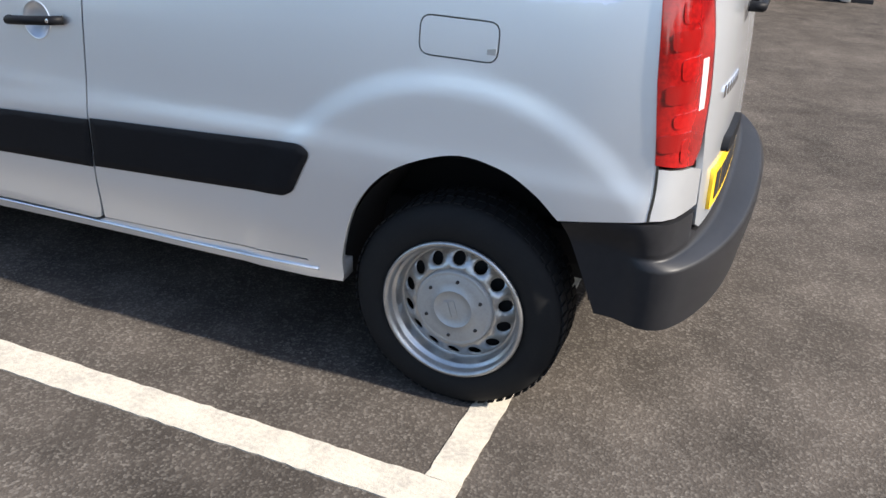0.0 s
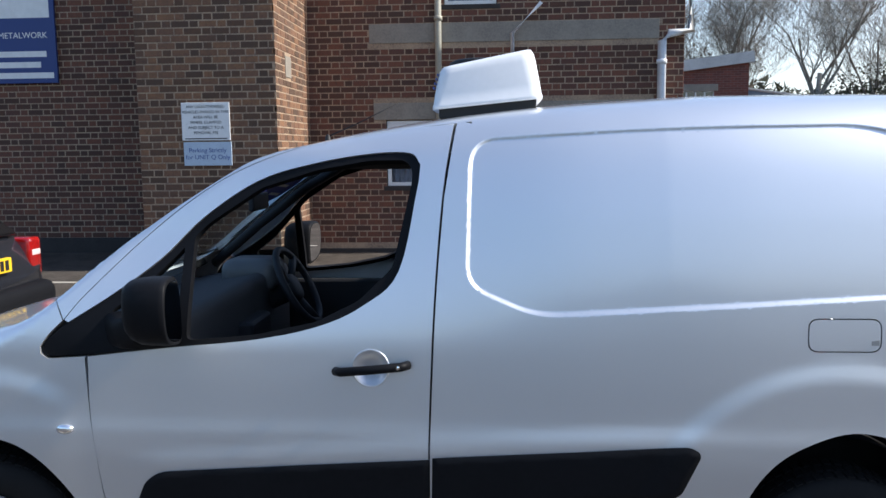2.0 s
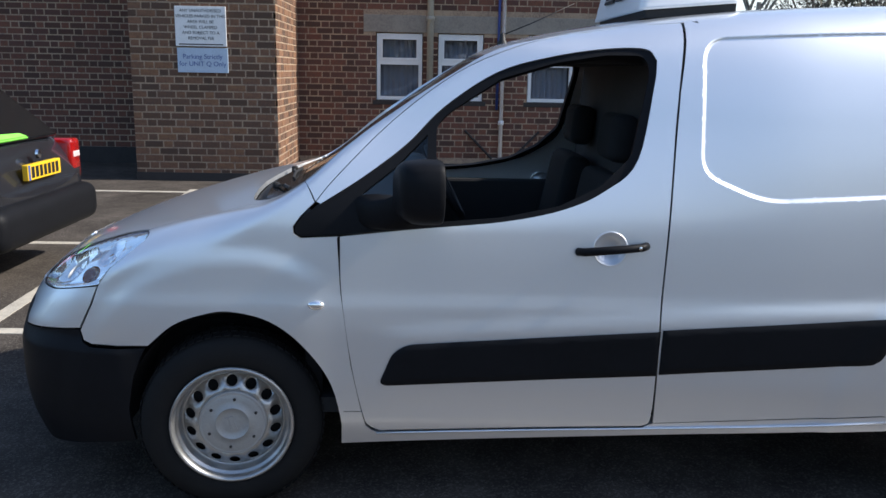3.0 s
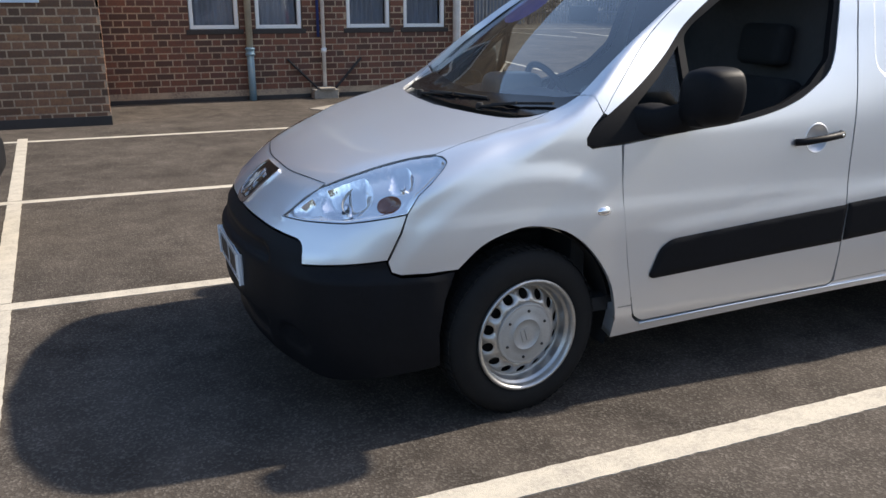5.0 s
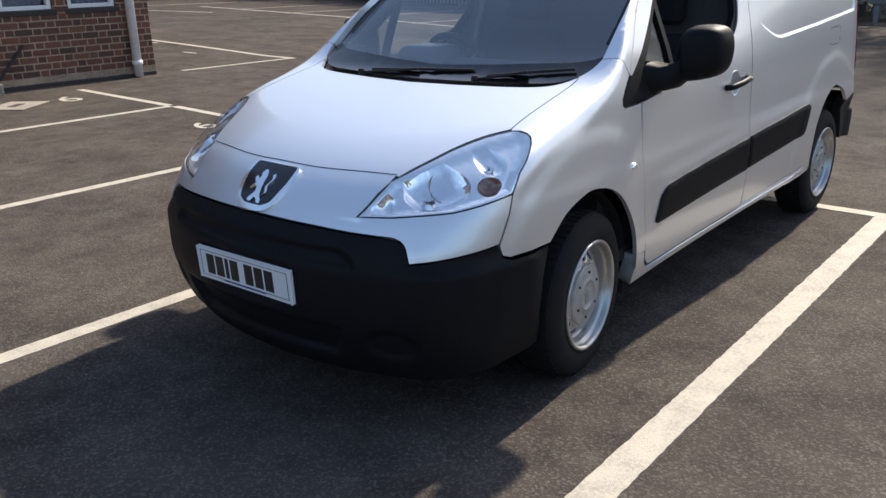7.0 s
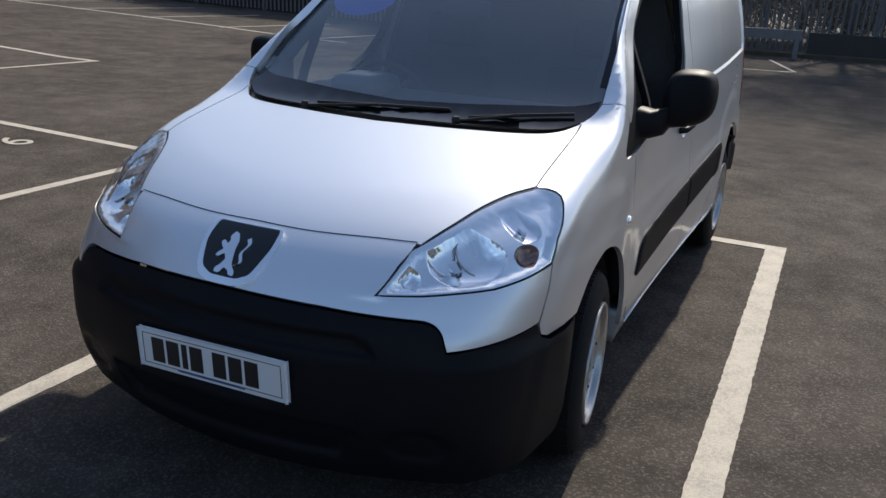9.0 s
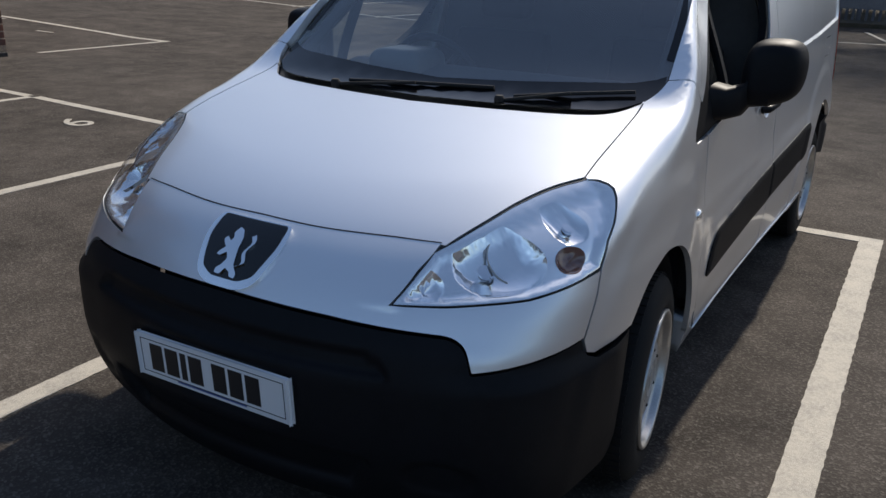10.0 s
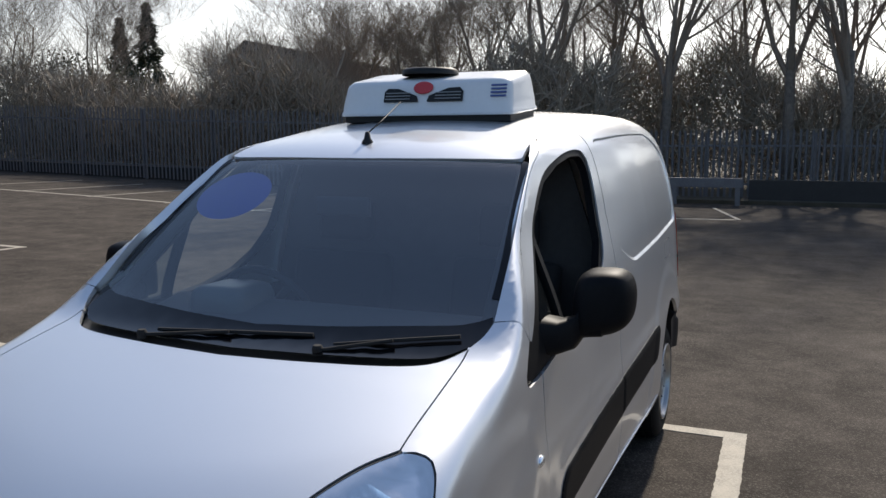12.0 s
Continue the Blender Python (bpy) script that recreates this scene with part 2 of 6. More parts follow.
IVY = material("dark_leaves", (.06, .066, .032), .7, random_=.9, island=True, dark=(.11, .095, .06))
NEEDLES = material("conifer_needles", (.02, .035, .018), .7, random_=.8, island=True, dark=(.045, .06, .03))
SOIL = material("verge_soil", (.075, .06, .042), .95, vary=.8, scale=3, dark=(.03, .03, .016))
ROOF_TILE = material("dark_roof", (.05, .042, .04), .9, vary=.5, scale=4)
BOARD_BLUE = material("blue_board", (.02, .045, .19), .45)
SIGN_WHITE = material("white_sign", (.84, .84, .83), .5, vary=.25, scale=8)
SIGN_BLUE = material("pale_blue_sign", (.48, .58, .70), .5, vary=.25, scale=8)
CAR_PAINT = material("dark_car_paint", (.018, .02, .026), .25, .3, coat=1.0)
GREEN_JACKET = material("bright_green_cloth", (.22, .75, .08), .8, vary=.5, scale=20)
IRON = material("iron_strap", (.025, .022, .022), .8)


# ---- the van's body as a smooth solid ----
def curve(knots):
    """A smooth curve through (t, value) knots."""
    t = np.array([k[0] for k in knots], float)
    v = np.array([k[1] for k in knots], float)
    d = np.diff(v) / np.diff(t)
    m = np.concatenate(([d[0]], np.where(d[:-1] * d[1:] > 0, 2 * d[:-1] * d[1:] / np.where(d[:-1] + d[1:] == 0, 1, d[:-1] + d[1:]), 0), [d[-1]]))

    def at(x):
        x = np.clip(np.asarray(x, float), t[0], t[-1])
        i = np.clip(np.searchsorted(t, x) - 1, 0, len(t) - 2)
        h = t[i + 1] - t[i]
        s = (x - t[i]) / h
        return ((1 + 2 * s) * (1 - s) ** 2 * v[i] + s * (1 - s) ** 2 * h * m[i] + s * s * (3 - 2 * s) * v[i + 1] + s * s * (s - 1) * h * m[i + 1])
    return at


def step(x, lo, hi):
    s = np.clip((x - lo) / (hi - lo), 0, 1)
    return s * s * (3 - 2 * s)


def smax(a, b, k):
    h = np.clip(0.5 + 0.5 * (a - b) / k, 0, 1)
    return b + (a - b) * h + k * h * (1 - h)


def rounded(points, n=5):
    """A polygon whose corners (u, v, radius) are rounded."""
    out = []
    k = len(points)
    for i in range(k):
        p, a, b = (np.array(points[j % k][:2], float) for j in (i, i - 1, i + 1))
        r = points[i][2] if len(points[i]) > 2 else 0
        if r <= 0:
            out.append(p)
            continue
        ra, rb = min(r, .48 * np.linalg.norm(a - p)), min(r, .48 * np.linalg.norm(b - p))
        s, e = p + (a - p) / np.linalg.norm(a - p) * ra, p + (b - p) / np.linalg.norm(b - p) * rb
        out += [(1 - t) ** 2 * s + 2 * t * (1 - t) * p + t * t * e for t in np.linspace(0, 1, n)]
    return [tuple(p) for p in out]


HALF_WIDTH = curve([(-1.0, .60), (-.85, .695), (-.7, .765), (-.5, .818), (-.3, .846), (0, .856), (.3, .859), (.6, .855), (1.0, .858), (1.5, .87), (2.0, .889), (2.5, .899), (3.0, .897), (3.2, .886), (3.4, .86)])
TUMBLE = curve([(.15, -.05), (.25, -.02), (.35, .0), (.5, .006), (.65, .006), (.74, .003), (.80, -.003), (.95, -.012), (1.1, -.022), (1.24, -.036), (1.4, -.064), (1.5, -.09), (1.6, -.125), (1.7, -.178), (1.8, -.25), (1.95, -.4)])
LEAN_IN = curve([(.2, .06), (.55, .085), (.8, .08), (1.03, .065), (1.3, .045), (1.55, .028), (1.9, .008), (2.2, 0)])
CENTRE_LINE = curve([(-1.1, .45), (-.9, .72), (-.8, .815), (-.71, .865), (-.5, .94), (-.3, .995), (-.1, 1.042), (.02, 1.068), (.1, 1.088), (.2, 1.145), (.5, 1.37), (.7, 1.51), (.85, 1.605), (1.0, 1.662), (1.3, 1.725), (1.6, 1.768), (2.0, 1.803), (2.5, 1.822), (2.9, 1.82), (3.3, 1.79)])
NOSE = curve([(.12, -.80), (.24, -.872), (.34, -.912), (.45, -.932), (.56, -.935), (.64, -.917), (.70, -.882), (.76, -.84), (.82, -.79), (.87, -.735), (.95, -.6), (1.1, -.3)])
TAIL = curve([(.2, 3.33), (.45, 3.36), (.7, 3.352), (.85, 3.345), (1.0, 3.335), (1.25, 3.300), (1.5, 3.252), (1.7, 3.208), (1.85, 3.15)])
CARGO = rounded([(1.595, 1.667, .09), (2.2, 1.698, .3), (2.83, 1.701, .12), (3.06, 1.60, .08), (3.105, 1.203, .05), (1.80, 1.124, .08), (1.584, 1.215, .07)], 9)


def polygon_distance(x, z, poly):
    """Signed distance to a polygon, negative inside."""
    x, z = np.asarray(x, float), np.asarray(z, float)
    best, inside = np.full(x.shape, 1e9), np.zeros(x.shape, bool)
    for (ax, az), (bx, bz) in zip(poly, poly[1:] + poly[:1]):
        ex, ez = bx - ax, bz - az
        s = np.clip(((x - ax) * ex + (z - az) * ez) / max(ex * ex + ez * ez, 1e-14), 0, 1)
        best = np.minimum(best, np.hypot(x - ax - s * ex, z - az - s * ez))
        cross = (az > z) != (bz > z)
        inside ^= cross & (x < ex * (z - az) / (ez if ez else 1e-9) + ax)
    return np.where(inside, -best, best)


def half_width(x, z):
    w = HALF_WIDTH(x) + TUMBLE(z) - LEAN_IN(x) * step(z, 1.0, 1.42)
    for cx, top, gain in ((0.02, .60, .0065), (2.71, .645, .0065)):
        r = np.hypot(x - cx, (z - .31) * np.where(z > .31, .97, .6))
        w = w + gain * (1 - step(r, top - .04, top + .036)) * (1 - step(x, .20, .37) * (x < 1.2))
    # the flank swells a little down to the rubbing strips
    w = w + .004 * (1 - step(z - (.635 + .07 * (x - .6)), .0, .07)) * step(z, .38, .5) * step(x, .45, .62) * (1 - step(x, 2.1, 2.45))
    w = w - .0098 * step(-polygon_distance(x, z, CARGO), -.003, .013)
    return w


def top_height(x, y, sweep=.030, ridge=.026):
    y2 = (y / .75) ** 2
    bend = sweep * y2 * step(x, .05, .3) * (1 - step(x, 1.2, 1.8))
    crown = curve([(-1, .03), (-.3, .012), (.1, .005), (.8, .015), (1.5, .045), (3.3, .05)])
    pillar = ridge * step(np.abs(y), .58, .70) * step(x, .15, .40) * (1 - step(x, .95, 1.35))
    return CENTRE_LINE(x - bend) - crown(x) * y2 + pillar


def solid(x, y, z):
    """Below nought inside the van's body, above it outside."""
    side = np.abs(y) - half_width(x, z)
    top = (z - top_height(x, y)) * np.where(x < 1.2, .86, 1.0)
    nose = (NOSE(z) + .29 * y * y + .20 * np.abs(y) ** 5 - x) * np.where(z > .6, .78, 1.0)
    tail = x - TAIL(z) + .10 * (y / .9) ** 4
    f = smax(side, top, curve([(-.8, .10), (-.1, .10), (.15, .035), (.3, .022), (.85, .024), (1.3, .10), (3.3, .12)])(x))
    f = smax(f, nose, .09)
    f = smax(f, tail, .06)
    return smax(f, .16 - z, .05)


def cast(origin, way, lo, hi, steps=60):
    """Where rays first enter the solid, between the distances lo and hi."""
    o, w = np.asarray(origin, float), np.asarray(way, float)
    a, b, found = np.full(len(o), float(lo)), np.full(len(o), float(hi)), np.zeros(len(o), bool)
    last = float(lo)
    for d in np.linspace(lo, hi, steps):
        rest = np.flatnonzero(~found)
        if not len(rest):
            break
        hit = rest[solid(*(o[rest] + w[rest] * d).T) < 0]
        a[hit], b[hit], found[hit] = last, d, True
        last = d
    for _ in range(26):
        m = (a + b) / 2
        inside = solid(*(o + w * m[:, None]).T) < 0
        b, a = np.where(inside, m, b), np.where(inside, a, m)
    return o + w * b[:, None], found


def slope(p):
    """The body's outward normals."""
    p = np.asarray(p, float)
    e = 1e-4
    n = np.stack([solid(*(p + d).T) - solid(*(p - d).T) for d in np.eye(3) * e], 1)
    return n / np.linalg.norm(n, axis=1, keepdims=True)


# ---- tools for building ----
def part(name, bm, material, parent=None, label="", smooth=False):
    """Links a bmesh as one mesh object under a thing or a part."""
    me = bpy.data.meshes.new(name)
    bm.normal_update()
    bm.to_mesh(me)
    bm.free()
    if smooth:
        me.shade_smooth()
    me.materials.append(material)
    ob = new(name, me)
    if parent:
        ob.parent = parent
    return tagged(ob, label)


def thing(name, at, label, category, group="", kind=""):
    ob = new(name)
    ob.location = at
    ob.empty_display_size = .1
    return tagged(ob, label, category, group, kind)


def raw(name, verts, faces, material, parent=None, label="", smooth=False):
    me = bpy.data.meshes.new(name)
    me.from_pydata([tuple(v) for v in verts], [], [tuple(f) for f in faces])
    me.update()
    if smooth:
        me.shade_smooth()
    me.materials.append(material)
    ob = new(name, me)
    if parent:
        ob.parent = parent
    return tagged(ob, label)


def box(bm, x0, x1, y0, y1, z0, z1, bevel=0.0, segments=2, m=None):
    got = bmesh.ops.create_cube(bm, size=1)["verts"]
    for v in got:
        v.co = Vector(((x0 + x1) / 2 + v.co.x * (x1 - x0), (y0 + y1) / 2 + v.co.y * (y1 - y0), (z0 + z1) / 2 + v.co.z * (z1 - z0)))
        if m:
            v.co = m @ v.co
    if bevel:
        edges = list({e for v in got for e in v.link_edges})
        bmesh.ops.bevel(bm, geom=edges, offset=bevel, segments=segments, affect="EDGES", profile=.6)
    return bm


def boxes(*all_, bevel=0.0):
    bm = bmesh.new()
    for b in all_:
        box(bm, *b, bevel=bevel)
    return bm


def lathe(profile, n=40, m=None, bm=None):
    """Turns (radius, height) points round z."""
    bm = bm or bmesh.new()
    rings = []
    for r, h in profile:
        ring = []
        for i in range(n if r > 1e-6 else 1):
            a = 2 * math.pi * i / n
            co = Vector((r * math.cos(a), r * math.sin(a), h))
            ring.append(bm.verts.new(m @ co if m else co))
        rings.append(ring)
    for a, b in zip(rings, rings[1:]):
        for i in range(n):
            q = [a[i % len(a)], a[(i + 1) % len(a)], b[(i + 1) % len(b)], b[i % len(b)]]
            q = list(dict.fromkeys(q))
            if len(q) > 2:
                bm.faces.new(q)
    return bm


def tube(bm, pts, r, n=8, r_end=None):
    """A round bar along points, closed at the ends."""
    pts = [Vector(p) for p in pts]
    rings = []
    up = Vector((0, 0, 1))
    for i, p in enumerate(pts):
        d = (pts[min(i + 1, len(pts) - 1)] - pts[max(i - 1, 0)]).normalized()
        a = d.cross(up if abs(d.z) < .95 else Vector((1, 0, 0))).normalized()
        b = d.cross(a)
        rr = r if r_end is None else r + (r_end - r) * i / (len(pts) - 1)
        rings.append([bm.verts.new(p + a * rr * math.cos(t) + b * rr * math.sin(t)) for t in (2 * math.pi * k / n for k in range(n))])
    for a, b in zip(rings, rings[1:]):
        for i in range(n):
            bm.faces.new((a[i], a[(i + 1) % n], b[(i + 1) % n], b[i]))
    bm.faces.new(rings[0][::-1])
    bm.faces.new(rings[-1])
    return bm


def smooth_run(points, n=6):
    """An open, smooth line through points of any dimension."""
    p = [np.array(q, float) for q in points]
    p = [2 * p[0] - p[1]] + p + [2 * p[-1] - p[-2]]
    out = []
    for a, b, c, d in zip(p, p[1:], p[2:], p[3:]):
        for t in np.linspace(0, 1, n, endpoint=False):
            out.append(.5 * (2 * b + (c - a) * t + (2 * a - 5 * b + 4 * c - d) * t * t + (3 * b - a - 3 * c + d) * t ** 3))
    return [tuple(q) for q in out] + [tuple(p[-2])]


def spaced(poly, h):
    """The polygon with points no further than h apart."""
    out = []
    for a, b in zip(poly, poly[1:] + poly[:1]):
        a, b = np.array(a, float), np.array(b, float)
        n = max(1, int(math.ceil(np.linalg.norm(b - a) / h)))
        out += [tuple(a + (b - a) * i / n) for i in range(n)]
    return out


def shrunk(poly, d):
    """The polygon moved inwards by d."""
    q = np.array(poly, float)
    q = q[np.linalg.norm(q - np.roll(q, 1, 0), axis=1) > 1e-5]
    area = np.sum(q[:, 0] * np.roll(q[:, 1], -1) - np.roll(q[:, 0], -1) * q[:, 1])
    t = np.roll(q, -1, 0) - q
    t /= np.linalg.norm(t, axis=1, keepdims=True)
    n = np.stack([-t[:, 1], t[:, 0]], 1) * (1 if area > 0 else -1)
    m = n + np.roll(n, 1, 0)
    m /= np.maximum(.35, np.sum(m * m, 1, keepdims=True) / 2)
    return [tuple(v) for v in q + m * d]


def filled(outer, holes=(), h=.03, more=()):
    """Triangles that fill a polygon with holes: points, faces and the rims as lists of points."""
    rims = [spaced(list(outer), h)] + [spaced(list(q), h) for q in holes]
    pts, edges = [], []
    for rim in rims:
        k = len(pts)
        pts += rim
        edges += [(k + i, k + (i + 1) % len(rim)) for i in range(len(rim))]
    u, v = np.array(rims[0]).T
    gu, gv = np.meshgrid(np.arange(u.min() + h / 2, u.max(), h), np.arange(v.min() + h / 2, v.max(), h * .866))
    gu = gu + (np.arange(gu.shape[0])[:, None] % 2) * h / 2
    gu, gv = gu.ravel(), gv.ravel()
    keep = polygon_distance(gu, gv, rims[0]) < -.55 * h
    for rim in rims[1:]:
        keep &= polygon_distance(gu, gv, rim) > .55 * h
    pts += list(zip(gu[keep], gv[keep]))
    for ring in more:
        q = np.array(spaced(ring, .016))
        ok = polygon_distance(q[:, 0], q[:, 1], rims[0]) < -.006
        pts += [tuple(v) for v in q[ok]]
    vs, _, fs, *_ = geometry.delaunay_2d_cdt([Vector(p) for p in pts], edges, [], 0, 1e-6)
    vs, fs = np.array([tuple(q) for q in vs]), np.array([f[:3] for f in fs])
    c = vs[fs].mean(1)
    good = polygon_distance(c[:, 0], c[:, 1], rims[0]) < 0
    for rim in rims[1:]:
        good &= polygon_distance(c[:, 0], c[:, 1], rim) > 0
    return vs, fs[good], rims


class View:
    """How a flat drawing is laid on the body: along a fixed way, or towards an upright axis."""

    def __init__(self, kind, side=1):
        self.kind, self.side = kind, side

    def rays(self, uv):
        u, v = np.asarray(uv, float).T
        one, nil, s = np.ones_like(u), np.zeros_like(u), self.side
        if self.kind == "side":
            return np.stack([u, s * 1.3 * one, v], 1), np.stack([nil, -s * one, nil], 1), 0, 1.2
        if self.kind == "top":
            return np.stack([u, s * v, 2.2 * one], 1), np.stack([nil, nil, -one], 1), 0, 1.6
        if self.kind == "wing":
            return np.stack([u, s * (1.55 - .6 * v), 1.5 + .8 * v], 1), np.stack([nil, -s * .8 * one, -.6 * one], 1), 0, 1.9
        a = u / .75
        x = (-.1 if self.kind == "nose" else 2.55)
        g = -1 if self.kind == "nose" else 1
        w = np.stack([g * np.cos(a), s * np.sin(a), nil], 1)
        return np.stack([x + 1.35 * w[:, 0], 1.35 * w[:, 1], v], 1), -w, 0, 1.34

    def flat(self, p):
        x, y, z = np.asarray(p, float).T
        s = self.side
        if self.kind == "side":
            return np.stack([x, z], 1)
        if self.kind == "top":
            return np.stack([x, s * y], 1)
        if self.kind == "wing":
            return np.stack([x, (.75 - s * y) * .6 + (z - .9) * .8], 1)
        x0, g = (-.1, -1) if self.kind == "nose" else (2.55, 1)
        return np.stack([.75 * np.arctan2(s * y, g * (x - x0)), z], 1)

    def on(self, uv):
        return cast(*self.rays(uv))[0]


def skin(name, view, outer, material, parent, label="", holes=(), h=.03, gap=.002, lift=0.0, depth=.018, relief=None, more=(), over=None):
    """A panel of the body: a drawing laid on the solid, its rim turned inwards."""
    outer = shrunk(outer, gap) if gap else list(outer)
    uv, fs, rims = filled(outer, [shrunk(q, -gap) for q in holes], h, more)
    p = view.on(uv)
    n = slope(p)
    if over:
        # laid on one plain sheet, with no rounding towards the sides
        p = np.stack([uv[:, 0], view.side * uv[:, 1], over(uv[:, 0], uv[:, 1])], 1)
        e = 1e-3
        n = np.stack([-(over(uv[:, 0] + e, uv[:, 1]) - over(uv[:, 0] - e, uv[:, 1])) / (2 * e), -view.side * (over(uv[:, 0], uv[:, 1] + e) - over(uv[:, 0], uv[:, 1] - e)) / (2 * e), np.ones(len(uv))], 1)
        n /= np.linalg.norm(n, axis=1, keepdims=True)
    p = p + n * lift
    if relief is not None:
        e = .004
        base = relief(p)
        t1 = np.cross(n, [0.0, 0.0, 1.0])
        t1 /= np.maximum(1e-6, np.linalg.norm(t1, axis=1, keepdims=True))
        t2 = np.cross(n, t1)
        g1, g2 = (relief(p + t1 * e) - base) / e, (relief(p + t2 * e) - base) / e
        p = p + n * base[:, None]
        n = n - t1 * g1[:, None] - t2 * g2[:, None]
        n /= np.linalg.norm(n, axis=1, keepdims=True)
    f = p[fs]
    turn = np.einsum("ij,ij->i", np.cross(f[:, 1] - f[:, 0], f[:, 2] - f[:, 0]), n[fs[:, 0]]) < 0
    fs = np.where(turn[:, None], fs[:, ::-1], fs)
    verts, faces, normals = p.tolist(), fs.tolist(), n[fs.ravel()].tolist()
    if depth:
        count = {}
        for t in faces:
            for a, b in zip(t, t[1:] + t[:1]):
                count[(a, b)] = 1
        inner = {}

        def low(i):
            if i not in inner:
                inner[i] = (len(verts), len(verts) + 1)
                verts.append(p[i].tolist())
                verts.append((p[i] - n[i] * depth).tolist())
            return inner[i]
        for (a, b) in [k for k in count if (k[1], k[0]) not in count]:
            (a0, a1), (b0, b1) = low(a), low(b)
            faces.append([b0, a0, a1, b1])
            normals += [[0.0, 0.0, 0.0]] * 4
    me = bpy.data.meshes.new(name)
    me.from_pydata(verts, [], faces)
    me.update()
    me.shade_smooth()
    me.normals_split_custom_set(normals)
    me.materials.append(material)
    ob = new(name, me)
    ob.parent = parent
    return tagged(ob, label)


def write_on(name, text, size, m, material, parent, align="CENTER", label="", depth=.001):
    c = bpy.data.curves.new(name, "FONT")
    c.body, c.size, c.align_x, c.align_y, c.extrude = text, size, align, "CENTER", depth
    c.materials.append(material)
    ob = new(name, c)
    ob.matrix_basis = m
    ob.parent = parent
    return tagged(ob, label)


# ---- the van ----
def van():
    car = thing("van", (1.2, 0, 0), "silver panel van with black bumpers, parked between white bay lines", "van")
    car.location = (0, 0, -.008)
    both = (("left", -1), ("right", 1))
    nose, top, tail = View("nose"), View("top"), View("tail")

    # shared lines, drawn once and laid on the body
    def laid(view, pts, n=6):
        return view.on(np.array(smooth_run(pts, n)) * ([1, 1.017] if view.kind == "top" else [1, 1]))

    def join(*runs):
        out = []
        for r in runs:
            out += [tuple(p) for p in r]
        return np.array(out)

    def mirrored(p):
        q = np.array(p)
        q[:, 1] *= -1
        return q

    R = 1  # lines are laid on the +y half and mirrored
    half_top, half_side, half_nose, half_tail = View("top", R), View("side", R), View("nose", R), View("tail", R)
    hood_side = laid(half_top, [(-.640, .500), (-.54, .550), (-.45, .590), (-.365, .638), (-.296, .694)])
    hood_side2 = laid(half_top, [(-.296, .694), (-.1, .692), (.05, .688), (.155, .684)])
    hood_rear = laid(half_top, [(.155, .690), (.048, .575), (.0, .29), (-.02, 0.0)])
    hood_front = laid(half_nose, [(0.0, .858), (.22, .857), (.45, .862)])
    hood_front = np.array([p for p in hood_front if p[1] < .499])
    screen_side = laid(half_top, [(.150, .735), (.245, .722), (.45, .702), (.64, .672), (.80, .648), (.885, .630)])
    screen_top = laid(half_top, [(.885, .630), (.866, .45), (.848, .22), (.840, 0.0)])
    door_top = [(.296, 1.106), (.367, 1.191), (.551, 1.374), (.76, 1.531), (.959, 1.622), (1.164, 1.676), (1.362, 1.705), (1.543, 1.718)]
    door_rear = [(1.543, 1.718), (1.511, 1.485), (1.490, 1.214), (1.474, .885), (1.467, .68), (1.467, .40)]

    # bonnet
    outline = join(mirrored(hood_front)[::-1], hood_front, hood_side, hood_side2, hood_rear, mirrored(hood_rear)[::-1], mirrored(hood_side2)[::-1], mirrored(hood_side)[::-1])
    skin("bonnet", top, [tuple(p) for p in top.flat(outline)], PAINT, car, h=.035, gap=.0014)

    # windscreen, with its dark scuttle in front of it
    screen_low = laid(half_top, [(.245, .722), (.200, .708), (.155, .680), (.085, .575), (.045, .29), (.025, 0.0)])
    outline = join(screen_low[::-1], screen_side[7:], screen_top)
    outline = join(outline, mirrored(outline)[::-1])
    skin("windscreen", top, [tuple(p) for p in top.flat(outline)], SCREEN, car, "tinted glass windscreen", h=.05, gap=.006, lift=-.004, depth=.004, over=lambda x, y: top_height(x, y, .050, 0))
    frit_top = laid(half_top, [(.30, .712), (.265, .66), (.235, .575), (.185, .29), (.160, 0.0)])
    ring = join(screen_low[::-1], frit_top)
    ring = join(ring, mirrored(ring)[::-1])
    skin("black_band", top, [tuple(p) for p in top.flat(ring)], BAND_BLACK, car, "black band at the foot of the windscreen", h=.05, gap=.007, lift=-.0025, depth=0, over=lambda x, y: top_height(x, y, .050, 0))
    disc = [(.665 + .118 * math.cos(t) + .02 * math.sin(t), .455 + .165 * math.sin(t)) for t in np.linspace(0, 2 * math.pi, 32, endpoint=False)]
    note = skin("windscreen_sticker", top, disc, STICKER, car, "blue oval sticker inside the windscreen", h=.04, gap=0, lift=-.0065, depth=0, over=lambda x, y: top_height(x, y, .050, 0))
    for x0, y0, y1 in ((.735, .36, .56), (.675, .34, .52), (.62, .40, .55)):
        skin("writing_bar", top, [(x0, y0), (x0 + .016, y0), (x0 + .016, y1), (x0, y1)], SIGN_WHITE, note, "", h=.04, gap=0, lift=-.0075, depth=0, over=lambda x, y: top_height(x, y, .050, 0))
    for s in (-1, 1):
        rim = screen_side[9:] * [1, s, 1]
        edge = rim - [0, s * .030, 0]
        skin("black_border", top, [tuple(p) for p in top.flat(join(rim - [0, s * .007, 0], edge[::-1]))], BAND_BLACK, car, "black border along the edge of the windscreen", h=.04, gap=0, lift=-.0025, depth=0, over=lambda x, y: top_height(x, y, .050, 0))
